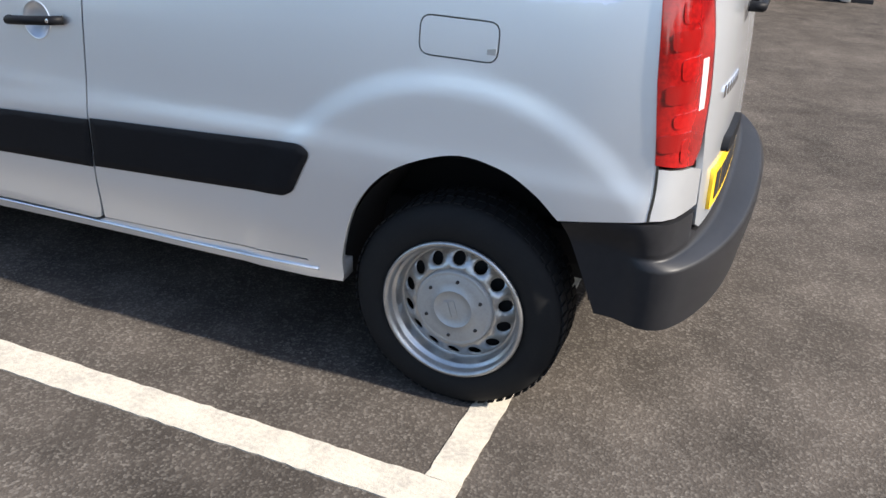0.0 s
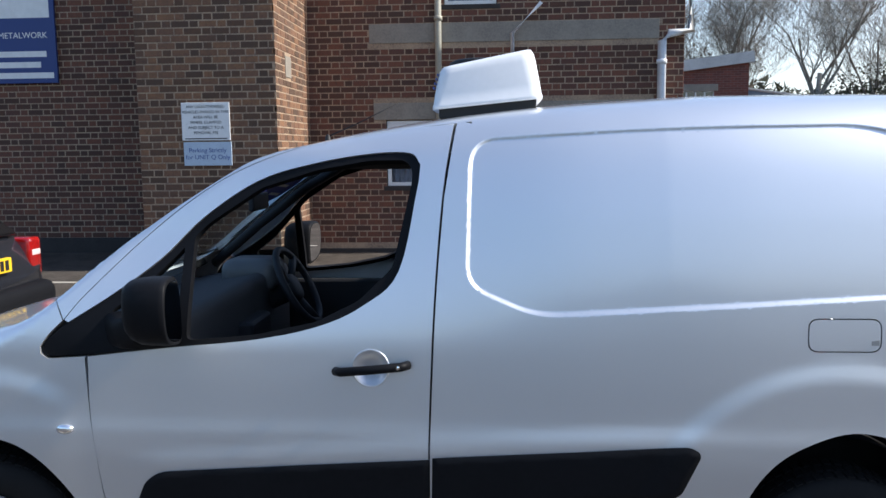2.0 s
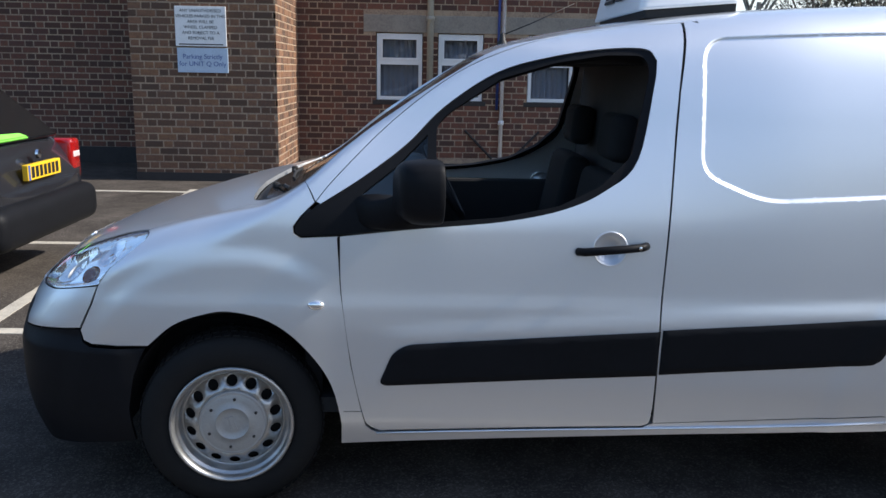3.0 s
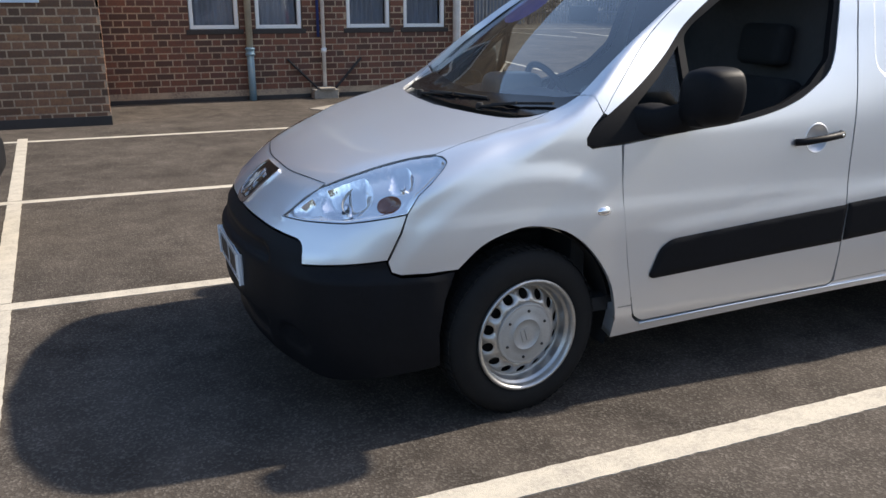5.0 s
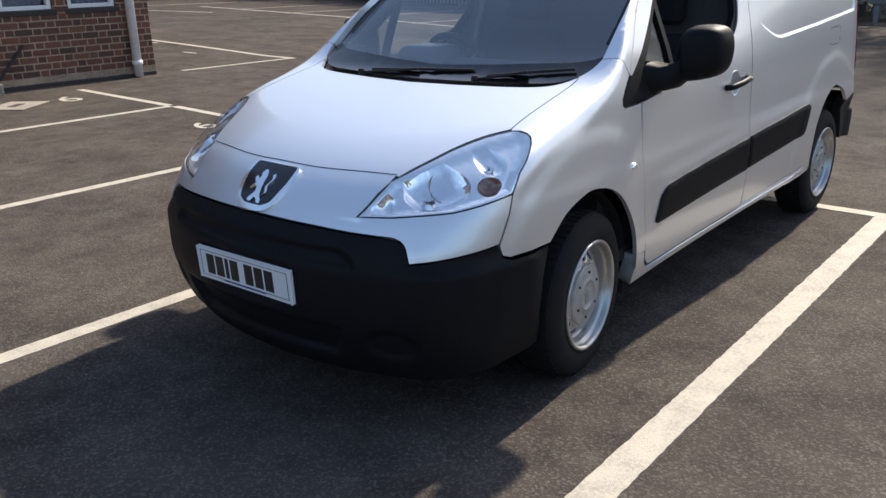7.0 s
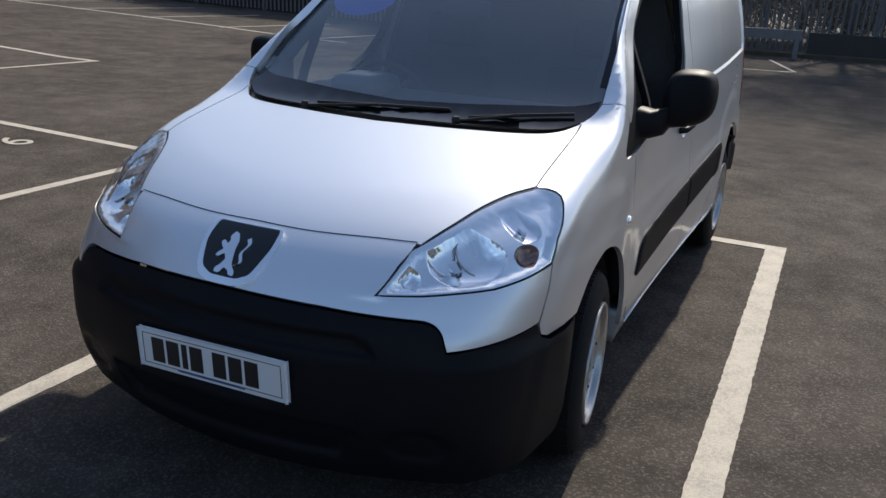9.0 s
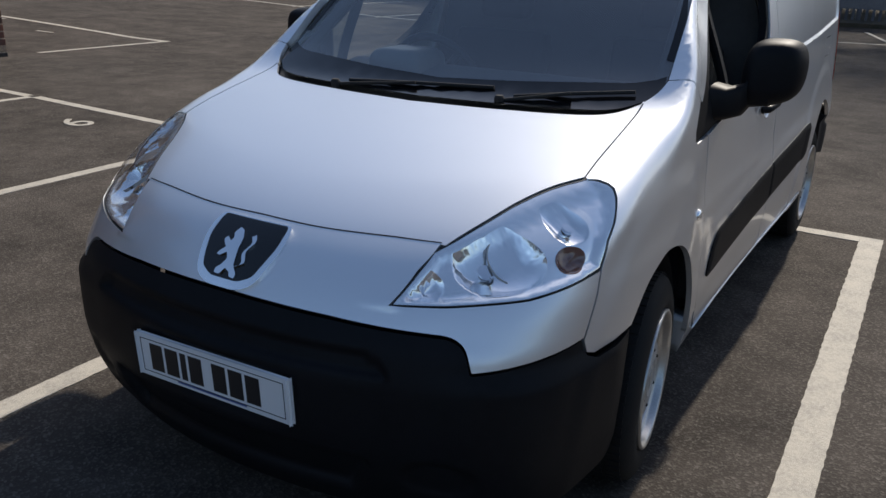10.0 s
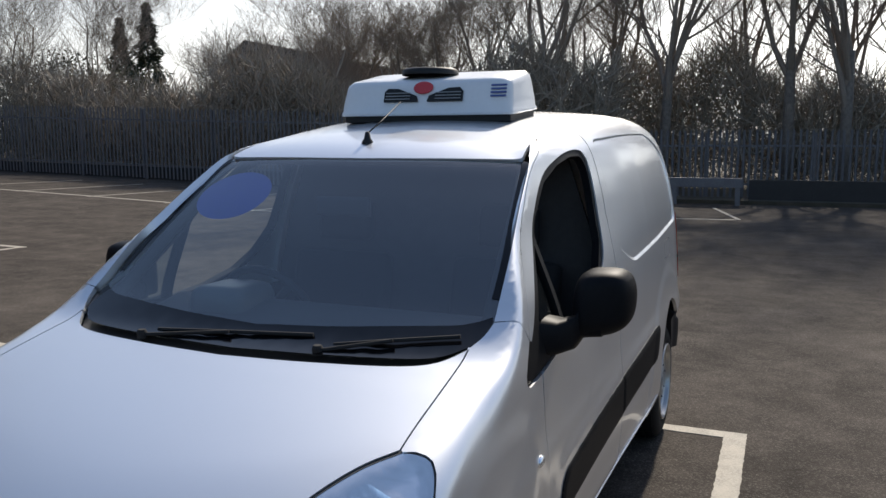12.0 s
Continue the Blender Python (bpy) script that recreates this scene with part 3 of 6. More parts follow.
    band = laid(half_top, [(.165, .692), (.19, .68), (.17, .575), (.155, .29), (.14, 0.0)])
    ring = join(hood_rear[::-1], band)
    ring = join(ring, mirrored(band)[::-1], mirrored(hood_rear))
    skin("scuttle", top, [tuple(p) for p in top.flat(ring)], SEAL, car, "black plastic scuttle panel", h=.04, gap=.0, lift=-.022, depth=.03)
    for base, tip in (((.09, -.30), (.185, -.66)), ((.07, .32), (.13, -.22))):
        a, b = top.on([base])[0], top.on([tip])[0]
        bm = bmesh.new()
        side = Vector((b - a)).normalized()
        tube(bm, [Vector(a) + Vector((-.02, .03, -.008)), Vector(a).lerp(Vector(b), .5) + Vector((-.01, 0, .008))], .006, 6)
        tube(bm, [Vector(a) + Vector((.02, 0, .003)), Vector(a).lerp(Vector(b), .5) + Vector((0, 0, .006)), Vector(b) + Vector((0, 0, .003))], .006, 6)
        lathe([(0, .008), (.012, .008), (.016, 0), (.016, -.02)], 14, Matrix.Translation(Vector(a) + Vector((-.02, .03, 0))), bm)
        part("wiper", bm, UNDER, car, "black windscreen wiper")

    # roof
    roof_side = laid(half_top, [(1.60, .615), (2.0, .63), (2.6, .635), (3.04, .61)])
    outline = join(screen_top[::-1][:-1], [half_top.on([(.895, .612)])[0]], laid(half_top, [(1.1, .575), (1.35, .575), (1.60, .60)]), roof_side, laid(half_top, [(3.04, .61), (3.115, .45), (3.13, .0)]))
    outline = join(outline, mirrored(outline)[::-1])
    skin("roof", top, [tuple(p) for p in top.flat(outline)], PAINT, car, h=.05, gap=0, depth=.014)

    for _, s in both:
        side, wing, up, front, back = View("side", s), View("wing", s), View("top", s), View("nose", s), View("tail", s)
        flip = (lambda p: np.array(p) * [1, s, 1])

        # cant rail and front pillar, between the screen, the roof and the door
        outer = half_side.on(np.array(smooth_run(door_top, 6)))
        inner = join(screen_side[7:], laid(half_top, [(.892, .622), (1.1, .572), (1.35, .572), (1.60, .595)]))
        foot = np.array([half_side.on(np.array([(.294, 1.106)]))[0], screen_side[6]])
        outline = flip(join(foot[::-1], outer, inner[::-1]))
        skin("front_pillar", wing, [tuple(p) for p in wing.flat(outline)], PAINT, car, h=.016, gap=.0015, depth=.03)
        # rail over the load space
        run = np.linspace(1.548, 3.087, 60)
        low = half_side.on(np.stack([run, np.interp(run, [1.548, 2.2, 2.8, 3.087], [1.70, 1.718, 1.715, 1.70])], 1))
        outline = flip(join(low, roof_side[::-1], [half_top.on([(1.555, .585)])[0]]))
        skin("roof_rail", wing, [tuple(p) for p in wing.flat(outline)], PAINT, car, h=.03, gap=0, depth=0)

        # wing
        arch = smooth_run([(.388, .27), (.344, .469), (.25, .61), (.139, .697), (.005, .730), (-.09, .717), (-.188, .679), (-.274, .606)], 5)
        edge = half_side.on(np.array([(.45, .372), (.388, .372)] + arch[1:]))
        lamp_edge = half_nose.on(half_nose.flat(np.array([(-.512, .815, .648), (-.462, .815, .745), (-.440, .813, .808), (-.40, .81, .866), (-.355, .80, .90), (-.303, .782, .944), (-.284, .765, .962), (-.280, .745, .971), (-.283, .72, .977), (-.296, .694, .977)])))
        sill_end = half_side.on(np.array([(.294, 1.104), (.247, 1.058), (.222, 1.022), (.224, 1.0), (.246, .986), (.376, .993), (.369, .985), (.38, .80), (.413, .547), (.448, .378)]))
        bump_edge = half_side.on(np.array([(-.274, .604), (-.38, .600), (-.475, .601), (-.505, .612)]))
        outline = flip(join(edge, bump_edge, lamp_edge, hood_side2, laid(half_top, [(.155, .684), (.200, .709), (.245, .722)], 4)[1:], sill_end))
        skin("front_wing", wing, [tuple(p) for p in wing.flat(outline)], PAINT, car, h=.022)
        p = side.on([(.296, .757)])[0]
        part("side_repeater", lathe([(0, .010), (.012, .009), (.02, .004), (.022, -.004)], 18, Matrix.Translation(p) @ Matrix.Rotation(radians(90) * (1 if s < 0 else -1), 4, "X") @ Matrix.Diagonal((1.35, .8, 1, 1))), LAMP_GREY, car, "clear oval side repeater", True)

        # front door, its frame round the window
        window = smooth_run([(.653, 1.022), (.925, 1.049), (1.127, 1.092), (1.268, 1.158), (1.375, 1.262), (1.434, 1.537)], 5) + smooth_run([(1.438, 1.588), (1.403, 1.624), (1.275, 1.623), (1.092, 1.594), (.905, 1.539), (.725, 1.421), (.596, 1.294), (.452, 1.186), (.312, 1.098)], 5)
        shell = smooth_run([(.376, .992), (.38, .80), (.413, .547), (.453, .358), (.475, .317), (.510, .297)], 4) + smooth_run([(1.433, .328), (1.459, .344), (1.467, .40)], 4) + smooth_run(door_rear[::-1][1:], 4)[1:] + smooth_run(door_top[::-1], 4)[1:]
        outline = shell + window[::-1] + [(.50, 1.006)]
        dish = [(1.288 + .054 * math.cos(t), .962 + .054 * math.sin(t)) for t in np.linspace(0, 2 * math.pi, 28, endpoint=False)]
        door = skin("front_door", side, outline, PAINT, car, h=.025, holes=[dish], gap=.0013)
        sail = [(.298, 1.094), (.248, 1.052), (.228, 1.026), (.226, 1.008), (.236, .995), (.256, .991), (.376, .998), (.50, 1.010)] + window
        quarter = [(.450, 1.068), (.664, 1.052), (.667, 1.330), (.56, 1.222), (.450, 1.135)]
        pane = [(.706, 1.053), (.92, 1.072), (1.11, 1.112), (1.245, 1.178), (1.345, 1.275), (1.403, 1.535), (1.403, 1.575), (1.385, 1.596), (1.275, 1.596), (1.10, 1.566), (.92, 1.511), (.745, 1.396), (.706, 1.358)]
        skin("window_frame", side, sail, TRIM, door, "black window surround and sail panel", holes=[quarter, rounded([(*q, .02) for q in shrunk(pane, -.009)])], h=.025, lift=-.006, depth=.03, gap=0)
        skin("quarter_light", side, quarter, SIDE_GLASS, door, "small fixed glass", h=.05, lift=-.018, depth=.003, gap=-.004)
        # door handle over a round dished plate
        c = side.on([(1.288, .962)])[0]
        n = slope([c])[0]
        tilt = Matrix.Translation(c) @ Vector(n).to_track_quat("Z", "X").to_matrix().to_4x4()
        part("handle_plate", lathe([(0, -.024), (.02, -.023), (.038, -.017), (.050, -.006), (.0545, .0005), (.058, .0012), (.0605, .0002), (.061, -.003)], 36, tilt), PAINT, door, "dished silver plate behind the handle", True)
        a, b = side.on([(1.178, .952), (1.408, .975)])
        bm = bmesh.new()
        d = Vector(b - a).normalized()
        nn = Vector(n)
        tube(bm, [Vector(a) + nn * .004, Vector(a) + nn * .028 + d * .02, Vector(a).lerp(Vector(b), .5) + nn * .036, Vector(b) + nn * .030 - d * .02, Vector(b) + nn * .006], .014, 10)
        part("door_handle", bm, TRIM, door, "black plastic pull handle", True)
        part("lock_barrel", lathe([(0, .003), (.006, .002), (.007, -.002)], 12, Matrix.Translation(Vector(b) - d * .028 + nn * .043) @ nn.to_track_quat("Z", "X").to_matrix().to_4x4()), CHROME, door)

        # sill
        outline = [(.380, .3715), (.375, .240), (1.2, .276), (2.276, .327), (2.392, .340), (2.392, .398), (2.27, .384), (1.472, .338), (1.434, .319), (.510, .286), (.482, .296), (.462, .318), (.449, .3705)]
        sill = skin("sill", side, outline, PAINT, car, "silver sill under the door", h=.03, lift=-.003, depth=.06, gap=.001)
        bm = bmesh.new()
        bead = [(.50, .286), (.8, .296), (1.1, .306), (1.45, .318), (1.8, .332), (2.1, .350), (2.31, .364)]
        tube(bm, [Vector(p) for p in side.on(np.array(bead))], .0045, 10)
        part("sill_bead", bm, PAINT, sill, "rounded bead along the sill", True)

        # load-space side
        arch = smooth_run([(2.397, .352), (2.396, .448), (2.438, .596), (2.537, .713), (2.705, .785), (2.84, .773), (2.934, .727), (3.005, .667)], 6)
        outline = smooth_run([(3.222, .702), (3.222, .838), (3.176, 1.241), (3.117, 1.566), (3.087, 1.702)], 5) + [(2.8, 1.717), (2.2, 1.720), (1.548, 1.702)] + smooth_run([(1.515, 1.485), (1.494, 1.214), (1.478, .885), (1.471, .68), (1.472, .340)], 5) + [(2.27, .388)] + arch
        flap = rounded([(2.597, 1.030, .03), (2.806, 1.030, .03), (2.806, 1.128, .03), (2.597, 1.128, .03)])
        panel = skin("load_side_panel", side, outline, PAINT, car, "silver side panel with a pressed recess", holes=[flap], h=.022, gap=.0013, more=[shrunk(CARGO, d) for d in (-.006, -.003, -.0005, .002, .0045, .007, .0095, .012, .015, .020)])
        if s < 0:
            skin("fuel_flap", side, flap, PAINT, panel, "rounded fuel filler flap", h=.02, gap=.0025)
            skin("flap_catch", side, [(2.778, 1.050), (2.80, 1.050), (2.80, 1.066), (2.778, 1.062)], CAP, panel, h=.02, gap=0, lift=.001, depth=.002)
        else:
            skin("side_blank", side, flap, PAINT, panel, h=.03, gap=0)

        # seam at the rear edge
        edge_run = smooth_run([(3.222, .702), (3.222, .838), (3.176, 1.241)], 5)
        skin("rear_seam", side, [(x - .003, z) for x, z in edge_run] + [(x + .003, z) for x, z in edge_run[::-1]], SEAL, panel, "dark shut line", h=.02, gap=0, lift=.0015, depth=.003)

        # rubbing strips
        strip_door = rounded([(1.469, .520, .004), (1.475, .683, .004), (.600, .624, .035), (.552, .588, .02), (.508, .482, .018), (.53, .470, .01)])
        skin("rubbing_strip", side, strip_door, TRIM, door, "black rubbing strip on the door", h=.011, lift=.0025, depth=.008, relief=lambda p: .007 * np.clip(-polygon_distance(p[:, 0], p[:, 2], strip_door) / .022, 0, 1) ** .6)
        strip_side = rounded([(2.205, .577, .012), (2.236, .596, .012), (2.296, .722, .02), (2.262, .745, .02), (1.478, .688, .004), (1.474, .524, .004)])
        skin("rubbing_strip", side, strip_side, TRIM, panel, "black rubbing strip on the side panel", h=.011, lift=.0025, depth=.008, relief=lambda p: .007 * np.clip(-polygon_distance(p[:, 0], p[:, 2], strip_side) / .022, 0, 1) ** .6)

        # headlight
        low = half_nose.on(half_nose.flat(np.array([(-.485, .795, .799), (-.55, .762, .786), (-.62, .71, .771), (-.68, .64, .763), (-.73, .561, .754), (-.766, .441, .747)])))
        rim = join(half_nose.on(half_nose.flat(np.array([(-.70, .472, .812), (-.66, .490, .848)]))), hood_side[3:], lamp_edge[::-1][1:8], low)
        rim2 = [tuple(p) for p in front.flat(flip(rim))]
        inside = shrunk(rim2, .0018)

        def oval(cu, cv, a, b, tilt, grow=1.0):
            """An oval drawn in the lamp, kept clear of its edge."""
            out = []
            for t in np.linspace(0, 2 * math.pi, 40, endpoint=False):
                du, dv = a * math.cos(t) * grow, b * math.sin(t) * grow
                du, dv = du * math.cos(tilt) - dv * math.sin(tilt), du * math.sin(tilt) + dv * math.cos(tilt)
                k = 1.0
                while polygon_distance(cu + du * k, cv + dv * k, inside) > -.009 and k > .3:
                    k -= .02
                out.append((cu + du * k, cv + dv * k))
            return out

        def reach(p, cu, cv, a, b, tilt):
            """How far out in an oval a point lies (1 at its edge), and at what angle."""
            u, v = front.flat(p).T
            du, dv = u - cu, v - cv
            x_, y_ = (du * math.cos(tilt) + dv * math.sin(tilt)) / a, (dv * math.cos(tilt) - du * math.sin(tilt)) / b
            return np.hypot(x_, y_), np.arctan2(y_, x_)
        MAIN, UPPER, TURN, CORNER = (.668, .843, .102, .062, .22), (.850, .911, .046, .037, .3), (.822, .843, .038, .031, .2), (.519, .794, .030, .025, .5)
        cups = [oval(*c) for c in (MAIN, UPPER, TURN, CORNER)]

        def housing(p):
            u, v = front.flat(p).T
            return -.004 - .022 * step(-polygon_distance(u, v, inside), .0, .022)

        def bowl(p, cup, deep, wide):
            """A reflector dished from the housing's own surface at its rim."""
            d = np.array([-polygon_distance(u, v, cup) for u, v in front.flat(p)])
            return housing(p) - deep * (1 - (1 - np.clip(d / wide, 0, 1)) ** 2)

        def main_bowl(p):
            q, a = reach(p, *MAIN)
            flutes = .0012 * np.abs(np.sin(a * 13)) * step(q, .60, .68) * (1 - step(q, .86, .94)) * step(a, -.3, -.1) * (1 - step(a, 1.9, 2.1))
            return bowl(p, cups[0], .042, .056) + flutes
        lamp = skin("headlight", front, inside, LAMP_GREY, car, "clear-lensed headlight", holes=cups, h=.010, gap=.0, depth=0, relief=housing)
        skin("lamp_rim", front, rim2, SEAL, lamp, "thin black gap round the lamp", holes=[inside], h=.02, gap=0, lift=-.003, depth=.01)
        skin("lamp_lens", front, inside, LENS, lamp, "clear lens", h=.03, gap=.0, lift=.0005, depth=.0)
        main = skin("main_reflector", front, cups[0], REFLECTOR, lamp, "large round main reflector with fluted edge", h=.006, gap=0, depth=0, relief=main_bowl)
        skin("bulb_shield", front, oval(.640, .838, .017, .012, .2), CHROME, main, "bright shield before the bulb", h=.006, gap=0, lift=-.046, depth=.012)
        # a dark reflection in the bowl, drawn as a thin grey strip
        arc = np.linspace(radians(105), radians(245), 16)
        crescent = [(.694 + .046 * math.cos(t), .848 + .040 * math.sin(t)) for t in arc] + [(.696 + .045 * math.cos(t), .848 + .040 * math.sin(t)) for t in arc[::-1]]
        skin("reflection_crescent", front, crescent, CAP, main, "thin grey crescent in place of a dark reflection in the bowl", h=.006, gap=0, lift=-.030, depth=.010)
        high = skin("upper_reflector", front, cups[1], REFLECTOR, lamp, "small round reflector", h=.007, gap=0, depth=0, relief=lambda p: bowl(p, cups[1], .020, .034))
        skin("bulb", front, oval(.850, .911, .009, .008, 0), CHROME, high, "", h=.01, gap=0, lift=-.030, depth=.012)
        skin("indicator_lamp", front, cups[2], AMBER, lamp, "amber indicator", h=.006, gap=0, depth=0, relief=lambda p: bowl(p, cups[2], .018, .028) + .002 * np.sin(reach(p, *TURN)[1] * 3))
        skin("corner_reflector", front, cups[3], REFLECTOR, lamp, "small corner reflector", h=.006, gap=0, depth=0, relief=lambda p: bowl(p, cups[3], .016, .022))

        # door mirror
        c = Vector((.63, s * .955, 1.158))
        bm = bmesh.new()
        face = rounded([(-.062, .106, .05), (.070, .110, .06), (.100, .05, .06), (.094, -.045, .06), (.060, -.088, .05), (-.02, -.108, .06), (-.088, -.115, .03), (-.090, .03, .08)], 6)
        rows_ = [(-.075, .50, .012), (-.068, .72, .008), (-.050, .88, .004), (-.022, .97, .0), (.010, 1.0, 0), (.050, 1.0, 0), (.066, .985, 0), (.070, .95, 0)]
        rings = [[bm.verts.new((dx + .12 * (u + .09), s * u * k, w * k + up_)) for u, w in face] for dx, k, up_ in rows_]
        for ra, rb in zip(rings, rings[1:]):
            for i in range(len(ra)):
                bm.faces.new((ra[i], ra[(i + 1) % len(ra)], rb[(i + 1) % len(rb)], rb[i]))
        bm.faces.new(rings[0])
        bm.faces.new(rings[-1])
        bmesh.ops.recalc_face_normals(bm, faces=bm.faces)
        m = Matrix.Translation(c)
        bmesh.ops.transform(bm, matrix=m, verts=bm.verts)
        mir = part("door_mirror", bm, TRIM, car, "large black door mirror", True)
        # chunky arm from the sail panel to the foot of the head
        bm = bmesh.new()
        a = Vector(side.on([(.50, 1.055)])[0])
        stations = ((a + Vector((0, -s * .02, .020)), .080, .058), (a + Vector((.03, s * .02, .015)), .070, .052), (a.lerp(c, .50) + Vector((.005, 0, -.026)), .060, .052), (c + Vector((.0, -s * .05, -.050)), .056, .056), (c + Vector((.0, s * .01, -.050)), .052, .050))
        rings = []
        for q, dx, dz in stations:
            rings.append([bm.verts.new(q + Vector((dx * math.copysign(abs(math.cos(t)) ** .6, math.cos(t)), 0, dz * math.copysign(abs(math.sin(t)) ** .6, math.sin(t))))) for t in (2 * math.pi * k / 16 for k in range(16))])
        for ra, rb in zip(rings, rings[1:]):
            for i in range(16):
                bm.faces.new((ra[i], ra[(i + 1) % 16], rb[(i + 1) % 16], rb[i]))
        bm.faces.new(rings[-1])
        bmesh.ops.recalc_face_normals(bm, faces=bm.faces)
        part("mirror_arm", bm, TRIM, mir, "", True)
        bm = bmesh.new()
        glass = [bm.verts.new(m @ Vector((.0715 + .12 * (u * .88 + .09), s * u * .88, w * .88))) for u, w in face]
        bm.faces.new(glass)
        part("mirror_glass", bm, MIRROR, mir, "mirror glass facing the rear")

        # tail light, and the corner under it
        lamp = back.flat(flip(np.array([(3.176, .87, 1.238), (3.20, .89, 1.04), (3.222, .89, .843), (3.285, .77, .826), (3.305, .745, .86), (3.30, .72, 1.0), (3.282, .708, 1.13), (3.262, .72, 1.225)])))
        tl = skin("tail_light", back, [tuple(p) for p in lamp], RED, car, "tall red tail light", h=.02, lift=.004, depth=.03)
        u = [tuple(p) for p in back.flat(flip(np.array([(3.285, .795, .965), (3.298, .768, .965), (3.286, .755, 1.085), (3.272, .785, 1.085)])))]
        skin("reversing_lens", back, u, RED_CLEAR, tl, "pale lens in the tail light", h=.02, lift=.006, depth=.004, gap=0)
        for z0, z1, y0, y1, mat in ((1.165, 1.215, .835, .745, RED), (1.105, 1.150, .865, .80, RED_DARK), (1.04, 1.09, .82, .775, RED), (.985, 1.03, .87, .80, RED_DARK), (.93, .965, .83, .76, RED), (.872, .915, .875, .79, RED_DARK), (.845, .905, .785, .755, RED)):
            u = [tuple(p) for p in back.flat(flip(np.array([(3.215, y0, z0), (3.285, y1, z0 + .012), (3.275, y1, z1 + .008), (3.21, y0, z1)])))]
            skin("lens_facet", back, rounded([(*q, .012) for q in u], 4), mat, tl, "", h=.02, lift=.0058, depth=.003, gap=0)
        u = [tuple(p) for p in back.flat(flip(np.array([(3.223, .90, .702), (3.223, .90, .838), (3.285, .77, .822), (3.31, .70, .80), (3.318, .70, .70)])))]
        skin("rear_corner", back, u, PAINT, car, h=.03)
        # rear pillar over the lamp
        pill = np.concatenate([half_side.on(np.array([(3.178, 1.246), (3.149, 1.40), (3.118, 1.566), (3.0875, 1.70)])), half_top.on(np.array([(3.045, .622), (3.117, .46), (3.133, .30)])), half_tail.on(half_tail.flat(np.array([(3.187, .30, 1.752), (3.187, .56, 1.705), (3.232, .645, 1.45), (3.262, .712, 1.236)])))])
        pill = back.flat(flip(pill))
        skin("rear_pillar", back, [tuple(p) for p in pill], PAINT, car, h=.014, gap=.001)

    # nose panel between bonnet, lamps and bumper
    tip = half_nose.on(half_nose.flat(np.array([(-.766, .439, .745)])))
    inner_edge = half_nose.on(half_nose.flat(np.array([(-.640, .500, .862), (-.70, .470, .812)])))
    under = half_nose.on(half_nose.flat(np.array([(-.73, .561, .752), (-.68, .64, .761), (-.62, .71, .769), (-.55, .762, .784), (-.485, .795, .797), (-.443, .813, .805)])))
    end = half_nose.on(half_nose.flat(np.array([(-.467, .815, .744), (-.516, .815, .651)])))
    end_u = float(half_nose.flat(np.array([(-.519, .815, .655)]))[0][0])
    corner_u = float(half_nose.flat(np.array([(-.760, .648, .624)]))[0][0])
    bump_top = rounded([(0, .711), (.30, .708), (corner_u - .010, .697, .040), (corner_u, .625, .004), (end_u, .655)], 8)
    edge = half_nose.on(np.array(bump_top))
    outline = join(hood_front, inner_edge, tip, under, end, edge[::-1])
    outline = join(outline, mirrored(outline)[::-1])
    flat = [tuple(p) for p in nose.flat(outline)]
    shield = [(-.146, .846), (.146, .846), (.138, .80), (.094, .728), (.050, .711), (-.050, .711), (-.094, .728), (-.138, .80)]
    badge = rounded([(u * .885, .8445 - (.846 - v) * .86, .012) for u, v in shield])
    tip_u, tip_v = half_nose.flat(tip)[0]

    def brow(p):
        u, v = nose.flat(p).T
        near = np.clip((np.abs(u) - tip_u + .085) / .085, 0, 1) * (1 - step(np.abs(u), tip_u, tip_u + .03))
        return .0045 * near * step(v, tip_v - .016, tip_v - .002) * (1 - step(v, tip_v - .002, tip_v + .05))
    panel = skin("nose_panel", nose, flat, PAINT, car, "silver nose panel between the headlights", h=.011, gap=.0014, relief=brow)
    ring = skin("badge_ring", nose, rounded([(u, v, .022) for u, v in shield]), REFLECTOR, car, "shield-shaped badge with a silver rim", holes=[badge], h=.012, lift=.007, depth=.012, gap=0)
    skin("badge_field", nose, badge, GLOSS_BLACK, ring, "black badge field", h=.02, lift=.005, depth=.004, gap=0)
    # plain upright shape with a head, two arms, two feet and a curl behind it
    figure = [(.012, .822), (.030, .826), (.040, .814), (.030, .806), (.034, .798), (.052, .806), (.060, .800), (.050, .792), (.038, .786), (.050, .778), (.056, .770), (.044, .768), (.026, .778), (.014, .766), (.024, .752), (.036, .744), (.034, .734), (.016, .734), (.006, .748), (-.012, .742), (-.016, .734), (-.034, .732), (-.034, .742), (-.016, .756), (-.010, .772), (-.004, .790), (-.002, .808)]
    skin("badge_emblem", nose, rounded([(u, v, .004) for u, v in figure]), CHROME, ring, "plain chrome emblem", h=.01, lift=.010, depth=.008, gap=0)
    curl = smooth_run([(-.012, .752), (-.040, .764), (-.030, .784), (-.044, .804), (-.034, .816)], 5)
    width_ = np.linspace(.004, .006, len(curl))
    skin("badge_curl", nose, [(u - w_, v + w_ * .4) for (u, v), w_ in zip(curl, width_)] + [(u + w_, v - w_ * .4) for (u, v), w_ in zip(curl[::-1], width_[::-1])], CHROME, ring, "chrome curl beside the emblem", h=.01, lift=.010, depth=.008, gap=0)

    seam = [tuple(q) for q in half_nose.flat(np.concatenate([hood_front, half_nose.on(half_nose.flat(np.array([(-.640, .500, .862)])))]))]
    seam = [(-u, v) for u, v in seam[::-1] if u > .001] + seam
